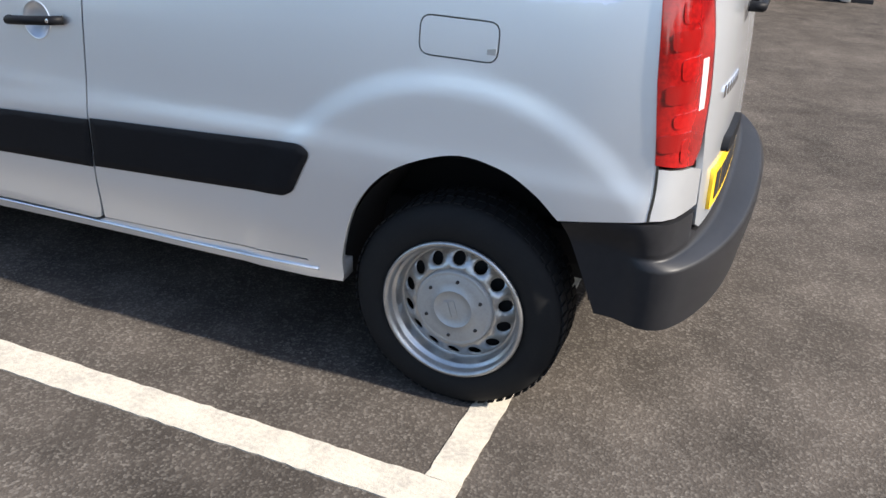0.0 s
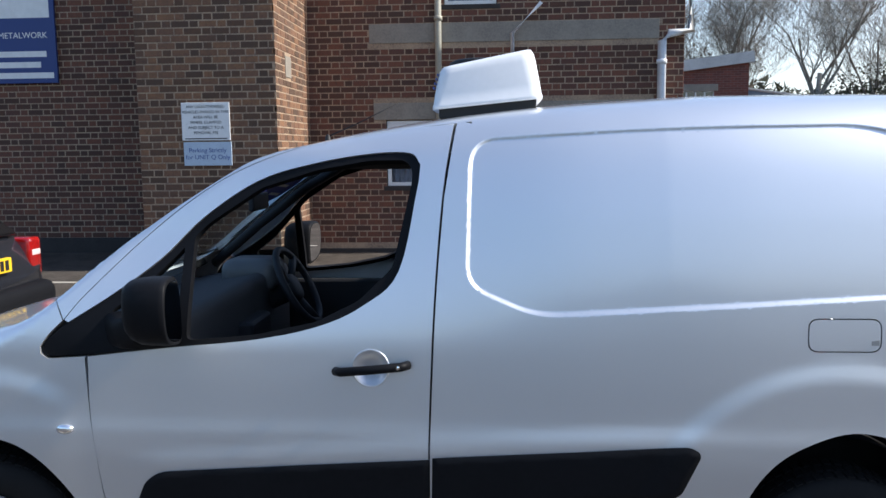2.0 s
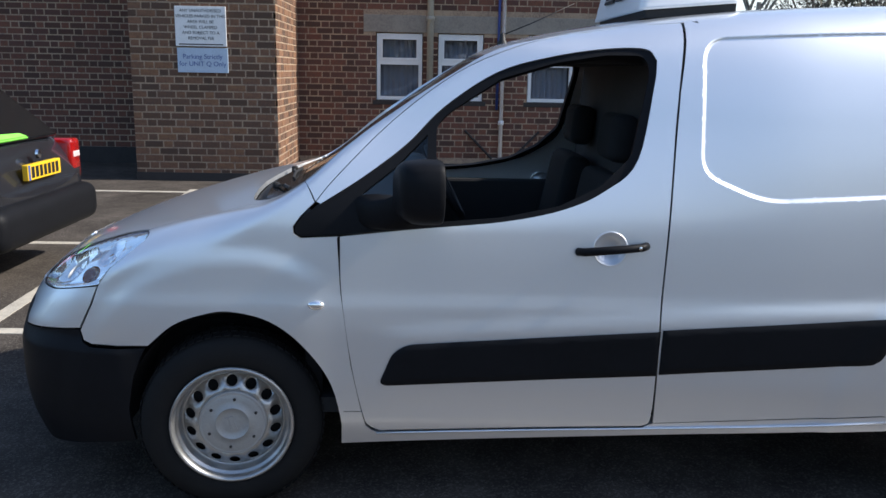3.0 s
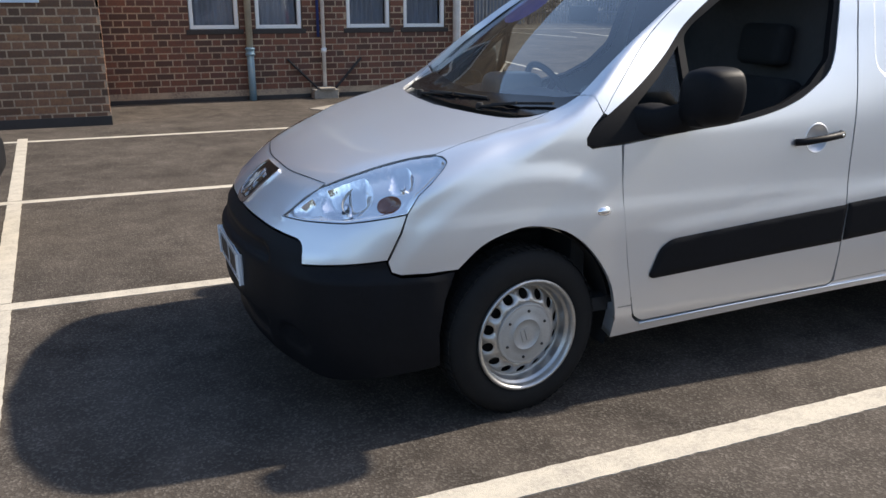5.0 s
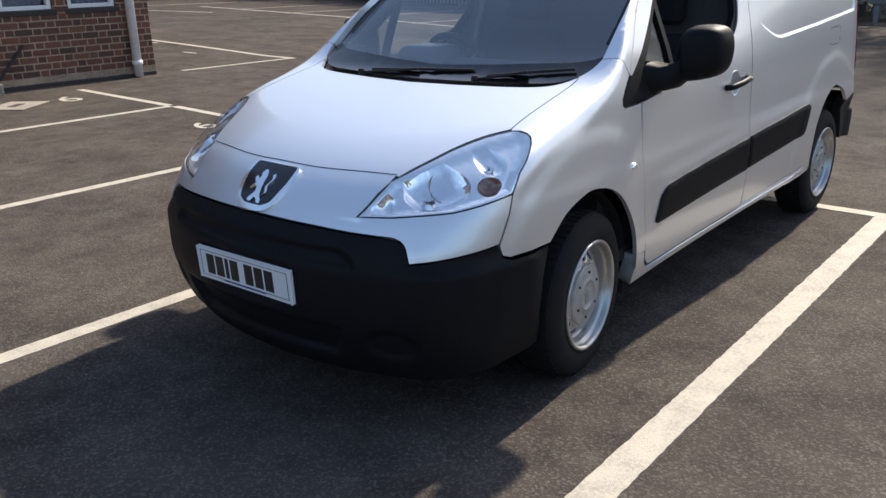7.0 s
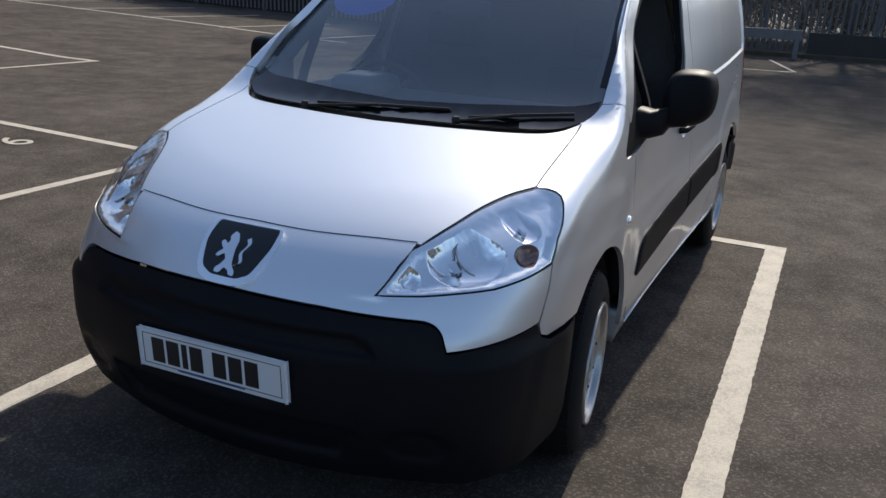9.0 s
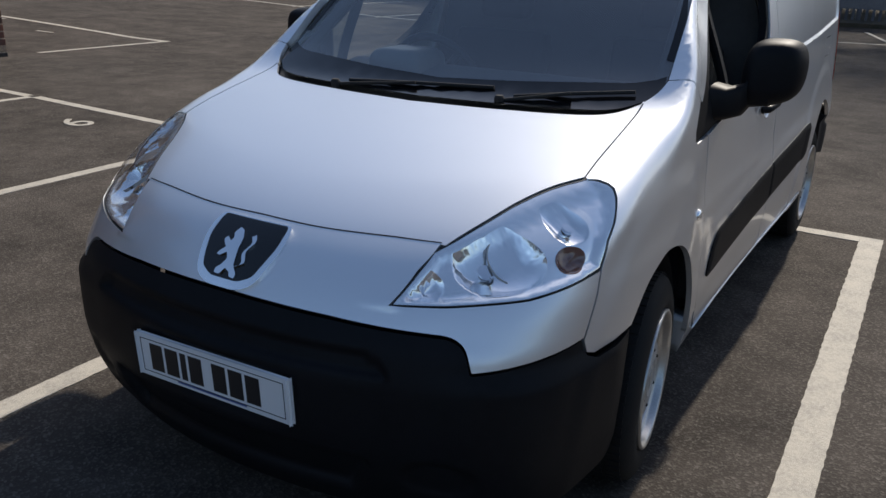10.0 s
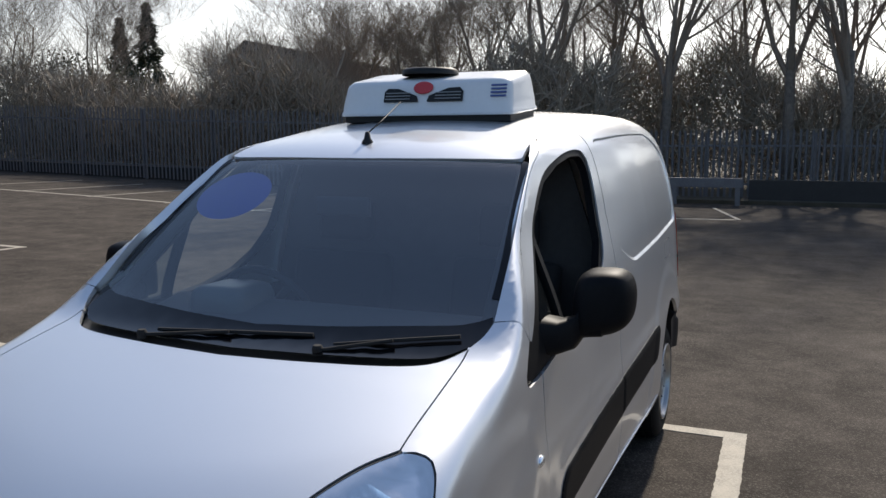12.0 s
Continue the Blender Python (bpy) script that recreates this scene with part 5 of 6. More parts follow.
def markings():
    marking("bay_line", (-1.85, -1.296), (2.905, -1.268), .12, "worn white bay line", 1)
    marking("bay_line", (2.853, -1.208), (2.853, 1.03), .10, "white bay end line under the rear wheel", 2)
    marking("bay_line", (-3.4, 1.085), (2.85, 1.085), .10, "white bay line", 3)
    marking("bay_line", (-4.0, 3.53), (2.72, 3.52), .10, "white bay line", 4)
    marking("bay_line", (-4.6, 6.56), (2.82, 6.48), .10, "white bay line", 5)
    marking("bay_line", (spine(-3.0), -3.0), (spine(1.0), 1.03), .10, "white line at the head of the bays", 6, .0045)
    marking("bay_line", (spine(1.15), 1.14), (spine(3.45), 3.475), .10, "white line at the head of the bays", 7, .0045)
    marking("bay_line", (spine(3.6), 3.585), (spine(6.75), 6.75), .10, "white line at the head of the bays", 8, .0045)
    marking("bay_line", (2.70, 3.58), (2.85, 6.42), .10, "white bay end line", 9)
    marking("bay_line", (2.85, 6.54), (2.90, 8.8), .10, "white bay end line", 10)
    marking("bay_line", (2.72, 1.14), (2.71, 3.46), .10, "white bay end line", 11)
    # further bays past the building
    for k, (a, b) in enumerate((((4.95, 9.47), (7.08, 9.40)), ((4.9, 13.30), (6.85, 13.24)), ((4.9, 16.95), (6.83, 16.88)))):
        marking("bay_line", a, b, .10, "distant white bay line", 20 + k)
    marking("bay_line", (7.13, 9.34), (6.88, 16.95), .11, "distant white line at the head of the bays", 30, .0045)
    for k in range(5):
        marking("bay_line", (13.8, 10.0 + 2.5 * k), (18.0, 9.6 + 2.5 * k), .10, "distant white bay line by the fence", 40 + k)
    marking("bay_line", (14.0, 9.0), (13.9, 22.0), .10, "distant white bay line by the fence", 47, .0045)
    marking("bay_line", (16.0, .9), (16.2, -.5), .10, "distant white bay line", 50)
    marking("bay_line", (16.25, -.55), (19.2, .2), .08, "distant white bay line", 51, .0045)
    marking("bay_line", (9.8, 24.6), (16.2, 23.2), .10, "distant white line by the shed", 52)
    marking("bay_line", (10.3, 25.6), (12.5, 19.4), .10, "distant white line by the shed", 53, .0045)
    # painted bay figure
    c = bpy.data.curves.new("bay_number", "FONT")
    c.body, c.extrude, c.align_x, c.align_y = "6", .003, "CENTER", "CENTER"
    c.materials.append(LINE_PAINT)
    for at, turn in (((2.30, 5.02, .0035), 0), ((2.38, 8.06, .0035), 0), ((6.35, 11.4, .0035), 180), ((6.18, 14.6, .0035), 180)):
        ob = new("bay_number", c if at[1] < 6 else c.copy())
        ob.data.size = .50 if at[1] < 6 else .60
        ob.data.body = "6" if at[1] < 9 else "1" if at[1] < 12 else "2"
        ob.matrix_basis = Matrix.Translation((at[0], at[1], lie(at[1]) + .003)) @ Matrix.Rotation(.016, 4, "X") @ Matrix.Rotation(radians(turn), 4, "Z")
        tagged(ob, "white figure painted on the asphalt", "bay number", "bay numbers", "structure")
    bm = bmesh.new()
    m = Matrix.Translation((1.74, 8.10, lie(8.10))) @ Matrix.Rotation(radians(38), 4, "Z")
    box(bm, -.33, .33, -.25, .25, 0, .008, .003, 1, m)
    cover = tagged(part("manhole_cover", bm, STONE), "pale concrete drain cover set in the asphalt", "drain cover")
    part("cover_plate", box(bmesh.new(), -.12, .12, -.05, .05, .008, .012, m=m), DARK_BASE, cover)


ground()
markings()


# ---- the brick building ----
COURSE, LONG, SHORT, JOINT = .0935, .232, .110, .017


def wall_bricks(origin, along, out, length, z0, z1, openings, near, wall, single, joined, seed):
    """Flemish bond on a wall's face: bricks near the camera as objects, the rest joined."""
    rng = random.Random(seed)
    along, out = Vector(along), Vector(out)
    proud, deep = .005, .03
    shapes = {}
    verts, faces, made = [], [], 0
    rows = int((z1 - z0) / COURSE)

    def corner(u0, u1, zlow, zhigh, grow):
        o = Vector(origin)
        b = .004
        pts = []
        for d, inset in ((-deep, 0), (grow - b, 0), (grow, b)):
            for u, z in ((u0 + inset, zlow + inset), (u1 - inset, zlow + inset), (u1 - inset, zhigh - inset), (u0 + inset, zhigh - inset)):
                pts.append(o + along * u + out * d + Vector((0, 0, z)))
        return pts
    quads = [(8, 9, 10, 11), (0, 1, 5, 4), (1, 2, 6, 5), (2, 3, 7, 6), (3, 0, 4, 7), (4, 5, 9, 8), (5, 6, 10, 9), (6, 7, 11, 10), (7, 4, 8, 11)]
    for r in range(rows):
        z = z0 + r * COURSE
        u = -.06 + (.5 * (LONG - SHORT) - LONG - SHORT - 2 * JOINT if r % 2 else 0) + rng.uniform(-.012, .012)
        k = r % 2
        while u < length:
            w = LONG if k % 2 == 0 else SHORT
            a, b = max(u, 0), min(u + w, length)
            k += 1
            u += w + JOINT
            if b - a < .03:
                continue
            if any(a < o[1] and b > o[0] and z < o[3] and z + COURSE - JOINT > o[2] for o in openings):
                left = [o for o in openings if a < o[1] and b > o[0] and z < o[3] and z + COURSE - JOINT > o[2]]
                for o in left:
                    if a < o[0] < b:
                        b = o[0]
                    elif a < o[1] < b:
                        a = o[1]
                    else:
                        b = a
                if b - a < .03:
                    continue
            grow = proud + rng.uniform(-.003, .003)
            if near and near[0] < a < near[1] and near[2] < z < near[3] and made < 295:
                key = round(b - a, 3)
                p0 = Vector(origin) + along * a + Vector((0, 0, z))
                if key not in shapes:
                    me = bpy.data.meshes.new("brick")
                    pts = [q - p0 for q in corner(a, b, z, z + COURSE - JOINT, proud)]
                    me.from_pydata([tuple(q) for q in pts], [], quads)
                    me.materials.append(single)
                    me.update()
                    shapes[key] = me
                ob = new("brick", shapes[key])
                ob.location = p0 + out * (grow - proud)
                ob.parent = wall
                made += 1
            else:
                i = len(verts)
                verts += corner(a, b, z, z + COURSE - JOINT, grow)
                faces += [tuple(i + j for j in q) for q in quads]
    tagged(raw("brickwork", verts, faces, joined, wall, "courses of brick in Flemish bond"), kind="stuff")


def casement(name, x0, x1, y, z0, z1, label, bar=None):
    w = thing(name, ((x0 + x1) / 2, y, z0), label, "window", "ground-floor windows", "structure")
    w.location = (0, 0, 0)
    t = .055
    for nm, b in (("frame_side", (x0, x0 + t, y - .03, y + .05, z0, z1)), ("frame_side", (x1 - t, x1, y - .03, y + .05, z0, z1)), ("frame_rail", (x0 + t, x1 - t, y - .03, y + .05, z0, z0 + t)), ("frame_rail", (x0 + t, x1 - t, y - .03, y + .05, z1 - t, z1))):
        part(nm, boxes(b, bevel=.006), UPVC, w)
    parts_ = [(z0 + t, z1 - t)]
    if bar:
        part("transom", boxes((x0 + t, x1 - t, y - .034, y + .05, bar - .035, bar + .035), bevel=.006), UPVC, w)
        parts_ = [(z0 + t, bar - .035), (bar + .035, z1 - t)]
        a, b = parts_[1]
        for q in ((x0 + t, x0 + t + .035, a, b), (x1 - t - .035, x1 - t, a, b), (x0 + t + .035, x1 - t - .035, a, a + .035), (x0 + t + .035, x1 - t - .035, b - .035, b)):
            part("vent_frame", boxes((q[0], q[1], y - .042, y + .01, q[2], q[3]), bevel=.005), UPVC, w)
    for a, b in parts_:
        part("pane", boxes((x0 + t, x1 - t, y + .012, y + .018, a, b)), WINDOW_GLASS, w, "clear pane")
    rng = random.Random(int(x0 * 100))
    bm = bmesh.new()
    n = 28
    low = [bm.verts.new((x0 + t + (x1 - x0 - 2 * t) * i / n, y + .10 + .028 * math.sin(i * 1.57 + rng.random()), z0 + t)) for i in range(n + 1)]
    up = [bm.verts.new((v.co.x, v.co.y, z1 - t)) for v in low]
    for i in range(n):
        bm.faces.new((low[i], low[i + 1], up[i + 1], up[i]))
    part("curtain", bm, NET, w, "grey net curtain behind the glass", True)
    part("window_sill", boxes((x0 - .06, x1 + .06, y - .075, y + .05, z0 - .075, z0 - .004), bevel=.008), DARK_BASE, w, "dark sill")
    return w


def drainpipe(name, pts, r, mat, label, collars=(), kind=""):
    bm = bmesh.new()
    tube(bm, pts, r, 12)
    p = tagged(part(name, bm, mat, smooth=True), label, "drainpipe")
    for c in collars:
        part("collar", lathe([(r + .001, -.035), (r + .014, -.03), (r + .014, .03), (r + .001, .035)], 16, Matrix.Translation(c)), mat, p, "", True)
    return p


def building():
    yw, top = 9.42, 6.2
    # main wall, facing the bays
    x0, x1 = -1.26, 4.45
    wins = [(-.062, .662), (.888, 1.60), (2.288, 3.012), (3.225, 3.947)]
    zs, ze = 1.062, 2.09
    up = [(.85, 1.66, 3.80, 4.8)]
    holes = [(a - x0, b - x0, zs, ze) for a, b in wins] + [(a - x0, b - x0, c, d) for a, b, c, d in up]
    wall = tagged(new("wall_south"), "brown brick wall with white windows and concrete lintels", "wall", kind="structure")
    xs = sorted({x0, x1, *[v for w in wins for v in w], *[v for w in up for v in w[:2]]})
    bm = bmesh.new()
    cuts = [(*w, zs, ze) for w in wins] + up
    for a, b in zip(xs, xs[1:]):
        z = 0
        for c in sorted((c for c in cuts if c[0] <= a + 1e-6 and c[1] >= b - 1e-6), key=lambda c: c[2]):
            box(bm, a, b, yw, yw + .28, z, c[2])
            z = c[3]
        box(bm, a, b, yw, yw + .28, z, top)
    part("mortar_bed", bm, MORTAR, wall, "pale mortar behind the bricks")
    lint = [(-.25 - x0, 4.02 - x0, 2.094, 2.35), (-.30 - x0, 4.08 - x0, 3.25, 3.54)]
    skip = holes + [(a, b, c, d) for a, b, c, d in lint] + [(0, 9, 0, .096)]
    for a, b, c, d in lint:
        part("lintel", boxes((a + x0, b + x0, yw - .012, yw + .1, c, d), bevel=.006), STONE, wall, "long pale concrete lintel")
    part("plinth", boxes((x0, x1, yw - .02, yw + .1, 0, .094), bevel=.01), DARK_BASE, wall, "dark dirty plinth")
    for i, (a, b) in enumerate(wins):
        casement("window_%d" % (i + 1), a + .012, b - .012, yw + .06, zs + .012, ze - .012, "white plastic window with a top vent", 1.645)
    for a, b, c, d in up:
        casement("window_5", a + .012, b - .012, yw + .06, c + .012, d - .012, "white plastic upper window")
    # no rooms are built: dark sheets give the shade seen through the panes
    part("unlit_room_sheet", boxes((x0, x1, yw + .6, yw + .62, 0, top), (x0, x1, yw + .28, yw + .62, top - .02, top)), DARK_BASE, wall, "dark sheets in place of the unlit rooms behind the windows")
    # east end of the building
    end = tagged(new("wall_east"), "brown brick gable end of the building", "wall", kind="structure")
    part("end_core", boxes((x1 - .28, x1 - .03, yw + .28, 17.0, 0, top), (x1 - .28, x1 - .03, yw + .0, yw + .28, top - .01, top)), BACK_BRICK, end)
    # projecting pier
    px0, px1, py = -3.155, -1.26, 7.524
    pier = tagged(new("wall_pier"), "projecting tan brick pier with a sunlit side", "wall", kind="structure")
    part("mortar_bed", boxes((px0, px1, py, yw + .28, 0, top)), MORTAR, pier)
    part("pad_stone", boxes((px1 - .05, px1 + .012, 8.02, 8.32, 2.65, 2.94), bevel=.006), STONE, pier, "pale pad stone in the pier's side")
    part("pier_foot", boxes((px0 - .012, px1 + .012, py - .012, yw, 0, .13), bevel=.004), DARK_BASE, pier)
    # wall west of the pier
    wx0 = -9.5
    west = tagged(new("wall_west"), "shaded brick wall with a dark plinth", "wall", kind="structure")
    part("mortar_bed", boxes((wx0, px0, yw, yw + .28, 0, top)), MORTAR, west)
    part("plinth", boxes((wx0, px0, yw - .03, yw + .1, 0, .277), bevel=.01), DARK_BASE, west, "dark plinth")
    tagged(raw("roof", [(wx0, yw, top), (x1, yw, top), (x1, 17, top), (wx0, 17, top)], [(0, 1, 2, 3)], ROOF_TILE), "flat roof of the building", "roof", kind="structure")
    # pipes
    pipe = drainpipe("drainpipe", [(.772, 9.335, .74), (.765, 9.335, 6.0)], .050, PIPE_BEIGE, "iron drainpipe, beige above and blue below, between the windows", [(.77, 9.335, z) for z in (2.3, 3.6)])
    bm = bmesh.new()
    tube(bm, [(.775, 9.335, 0), (.772, 9.335, .74)], .054, 12)
    part("lower_pipe", bm, PIPE_BLUE, pipe, "blue lower length", True)
    part("socket", lathe([(.052, .0), (.072, .005), (.072, .035), (.062, .045), (.062, .085), (.072, .09), (.072, .115), (.051, .12)], 18, Matrix.Translation((.772, 9.335, .69))), PIPE_BLUE, pipe, "blue socket joint", True)
    p = drainpipe("drainpipe", [(1.89, 9.335, .1), (1.89, 9.335, 3.36), (2.32, 9.335, 3.80)], .030, PIPE_WHITE, "thin white waste pipe with a bent head", [(1.89, 9.335, z) for z in (.75, 1.9)])
    drainpipe("cable_duct", [(1.82, 9.37, .95), (1.82, 9.37, 3.0)], .022, BOARD_BLUE, "thin blue cable duct")
    drainpipe("drainpipe", [(4.11, 9.335, .05), (4.11, 9.335, 3.20), (4.22, 9.335, 3.31), (4.53, 9.335, 3.35), (4.50, 9.335, 4.0), (4.50, 9.335, 6.0)], .064, PIPE_WHITE, "white downpipe at the corner of the building", [(4.11, 9.335, z) for z in (.25, 1.6, 2.9)])
    part("gully", boxes((1.68, 2.06, 9.17, 9.40, 0, .17), (1.76, 2.0, 9.12, 9.40, .17, .20), bevel=.01), STONE, None)
    tagged(bpy.data.objects["gully"], "small concrete gully block under the waste pipe", "drain")
    for dx in (-.62, .62):
        bm = bmesh.new()
        tube(bm, [(1.92 + dx * .94, 9.395, .62), (1.92 + dx * .22, 9.34, .17)], .020, 6)
        tagged(part("iron_strap", bm, IRON), "dark iron stay leaning against the brick wall", "iron strap", "iron straps")
    # signs on the pier
    sg = tagged(part("parking_notice", boxes((-2.552, -1.895, py - .03, py - .012, 1.783, 2.285), bevel=.004), SIGN_WHITE), "white notice that warns of wheel clamping", "sign")
    lines = ["ANY UNAUTHORISED", "VEHICLES PARKED IN THIS", "AREA WILL BE", "WHEEL CLAMPED", "AND SUBJECT TO A", "REMOVAL FEE"]
    face = Matrix.Rotation(radians(90), 4, "X")
    for k, s in enumerate(lines):
        write_on("writing", s, .054, Matrix.Translation((-2.222, py - .0315, 2.228 - k * .069)) @ face, INK, sg)
    part("writing_bar", boxes((-2.51, -1.94, py - .032, py - .029, 1.80, 1.814)), INK, sg)
    sg = tagged(part("unit_notice", boxes((-2.540, -1.885, py - .03, py - .012, 1.448, 1.762), bevel=.004), SIGN_BLUE), "pale blue parking notice under the white one", "sign")
    for k, s in enumerate(("Parking Strictly", "for UNIT Q Only")):
        write_on("writing", s, .085, Matrix.Translation((-2.212, py - .0315, 1.65 - k * .092)) @ face, BLUE_INK, sg)
    # company board: the firm's name and numbers are bars
    bd = tagged(part("company_board", boxes((-8.2, -5.24, yw - .07, yw - .03, 2.735, 4.4), bevel=.006), BOARD_BLUE), "dark blue company board high on the wall", "sign")
    part("name_shape", boxes((-7.2, -5.32, yw - .074, yw - .0695, 3.74, 4.05)), SIGN_WHITE, bd, "plain pale bar")
    write_on("writing", "METALWORK", .13, Matrix.Translation((-5.77, yw - .072, 3.47)) @ face, SIGN_WHITE, bd)
    for k, (a, b) in enumerate(((-6.5, -5.40), (-6.3, -5.50), (-6.5, -5.30))):
        part("writing_bar", boxes((a, b, yw - .074, yw - .0695, 3.14 - k * .165, 3.23 - k * .165)), SIGN_WHITE, bd)
    # bricks, last
    wall_bricks((x0, yw, .0), (1, 0, 0), (0, -1, 0), x1 - x0, 0, 4.4, skip, (1.2, 5.3, .14, 1.0), wall, BRICK, BRICKS, 1)
    wall_bricks((px0, py, 0), (1, 0, 0), (0, -1, 0), px1 - px0, 0, 4.4, [], (0, 2.5, .06, 2.6), pier, BRICK_TAN, BRICKS_TAN, 2)
    wall_bricks((px1, py, 0), (0, 1, 0), (1, 0, 0), yw - py, 0, 4.4, [(8.02 - py, 8.32 - py, 2.65, 2.94)], (0, 1.9, .06, 1.9), pier, BRICK_TAN, BRICKS_TAN, 3)
    wall_bricks((wx0, yw, 0), (1, 0, 0), (0, -1, 0), px0 - wx0, 0, 4.4, [(0, 9, 0, .28)], None, west, BRICK, BRICKS, 4)
    wall_bricks((x1, yw, 0), (0, 1, 0), (1, 0, 0), 2.2, 0, 4.4, [(0, 9, 0, .10)], None, end, BRICK, BRICKS, 5)


# ---- the parked car ----
def parked_car():
    car = thing("parked_car", (0, 0, 0), "dark grey estate car parked nose to the wall side", "car")
    cy, xr = 2.46, -2.10
    bm = bmesh.new()
    # sections along the car, from the tail forwards: distance, half width, sill, waist, roof, glass lean
    rows = [(0.0, .70, .42, .66, .66), (.05, .80, .33, .74, .74), (.12, .82, .30, .80, .94), (.30, .85, .26, .93, 1.12), (.62, .86, .24, .96, 1.38), (1.0, .86, .22, .96, 1.43), (2.0, .86, .22, .95, 1.45), (2.7, .86, .22, .95, 1.36), (3.3, .85, .24, .95, 1.02), (3.9, .82, .26, .86, .90), (4.35, .70, .32, .68, .70), (4.45, .55, .40, .55, .56)]
    rings = []
    for d, w, lo, mid, hi in rows:
        tw = w if hi - mid < .1 else w * .76
        pts = [(-w * .9, lo), (-w, lo + .12), (-w * 1.01, (lo + mid) / 2), (-w * .97, mid), (-(tw + .02), mid + (hi - mid) * .75), (-tw * .85, hi - .015), (0, hi + .01)]
        pts = pts + [(-y, z) for y, z in pts[-2::-1]]
        rings.append([bm.verts.new((xr - d, cy + y, z)) for y, z in pts])
    for a, b in zip(rings, rings[1:]):
        for i in range(len(a) - 1):
            bm.faces.new((a[i], a[i + 1], b[i + 1], b[i]))
        bm.faces.new((a[-1], a[0], b[0], b[-1]))
    bm.faces.new(rings[0])
    bm.faces.new(rings[-1][::-1])
    bmesh.ops.recalc_face_normals(bm, faces=bm.faces)
    body = part("car_body", bm, CAR_PAINT, car, "", True)
    mod = body.modifiers.new("round", "SUBSURF")
    mod.levels = mod.render_levels = 2
    part("rear_bumper", box(bmesh.new(), xr - .25, xr + .09, cy - .80, cy + .80, .30, .60, .12, 6), TRIM, car, "dark rear bumper", True)
    part("rear_window", raw_box([(xr - .14, cy - .60, .98), (xr - .14, cy + .60, .98), (xr - .56, cy + .52, 1.36), (xr - .56, cy - .52, 1.36)], .03), GLOSS_BLACK, car, "dark rear window")
    part("jacket", raw_box([(xr - .125, cy - .50, .995), (xr - .125, cy + .10, .995), (xr - .165, cy + .02, 1.03), (xr - .18, cy - .44, 1.045)], .03), GREEN_JACKET, car, "bright green jacket showing in the rear window")
    for s in (-1, 1):
        lamp = part("tail_light", box(bmesh.new(), xr - .30, xr - .035, cy + s * .70 - .085, cy + s * .70 + .085, .62, .95, .04, 3), RED, car, "red tail light", True)
        part("pale_lens", box(bmesh.new(), xr - .10, xr - .031, cy + s * .70 - .06, cy + s * .70 + .06, .80, .85, .01, 2), RED_CLEAR, lamp)
    pl = part("number_plate", box(bmesh.new(), xr - .02, xr + .022, cy - .26, cy + .26, .725, .836, .004, 1), PLATE_YELLOW, car, "yellow rear number plate")
    for k in range(7):
        part("plate_bar", boxes((xr + .022, xr + .024, cy - .21 + k * .064, cy - .165 + k * .064, .742, .820)), INK, pl)
    part("plate_band", boxes((xr + .022, xr + .0235, cy - .255, cy - .225, .728, .833)), BLUE_INK, pl)
    part("maker_mark", lathe([(0, .02), (.03, .018), (.034, .0)], 20, Matrix.Translation((xr - .035, cy + .02, .89)) @ Matrix.Rotation(radians(90), 4, "Y")), CHROME, car)
    for d in (.85, 3.5):
        for s in (-1, 1):
            m = Matrix.Translation((xr - d, cy + s * .84, .31)) @ Matrix.Rotation(radians(90) * -s, 4, "X")
            w = part("wheel", lathe([(.2, -.18), (.28, -.18), (.305, -.16), (.31, -.1), (.305, -.03), (.28, 0), (.2, .005)], 40, m), RUBBER, car, "", True)
            part("rim", lathe([(.2, .0), (.19, -.02), (.08, .0), (0, .0)], 24, m), STEEL, w, "", True)


def raw_box(quad, thick):
    bm = bmesh.new()
    q = [Vector(v) for v in quad]
    n = (q[1] - q[0]).cross(q[2] - q[0]).normalized() * thick
    a, b = [bm.verts.new(v + n * .5) for v in q], [bm.verts.new(v - n * .5) for v in q]
    bm.faces.new(a)
    bm.faces.new(b[::-1])
    for i in range(4):
        bm.faces.new((b[i], b[(i + 1) % 4], a[(i + 1) % 4], a[i]))
    bmesh.ops.recalc_face_normals(bm, faces=bm.faces)
    bmesh.ops.bevel(bm, geom=list(bm.edges), offset=thick * .3, segments=2, affect="EDGES")
    return bm


parked_car()


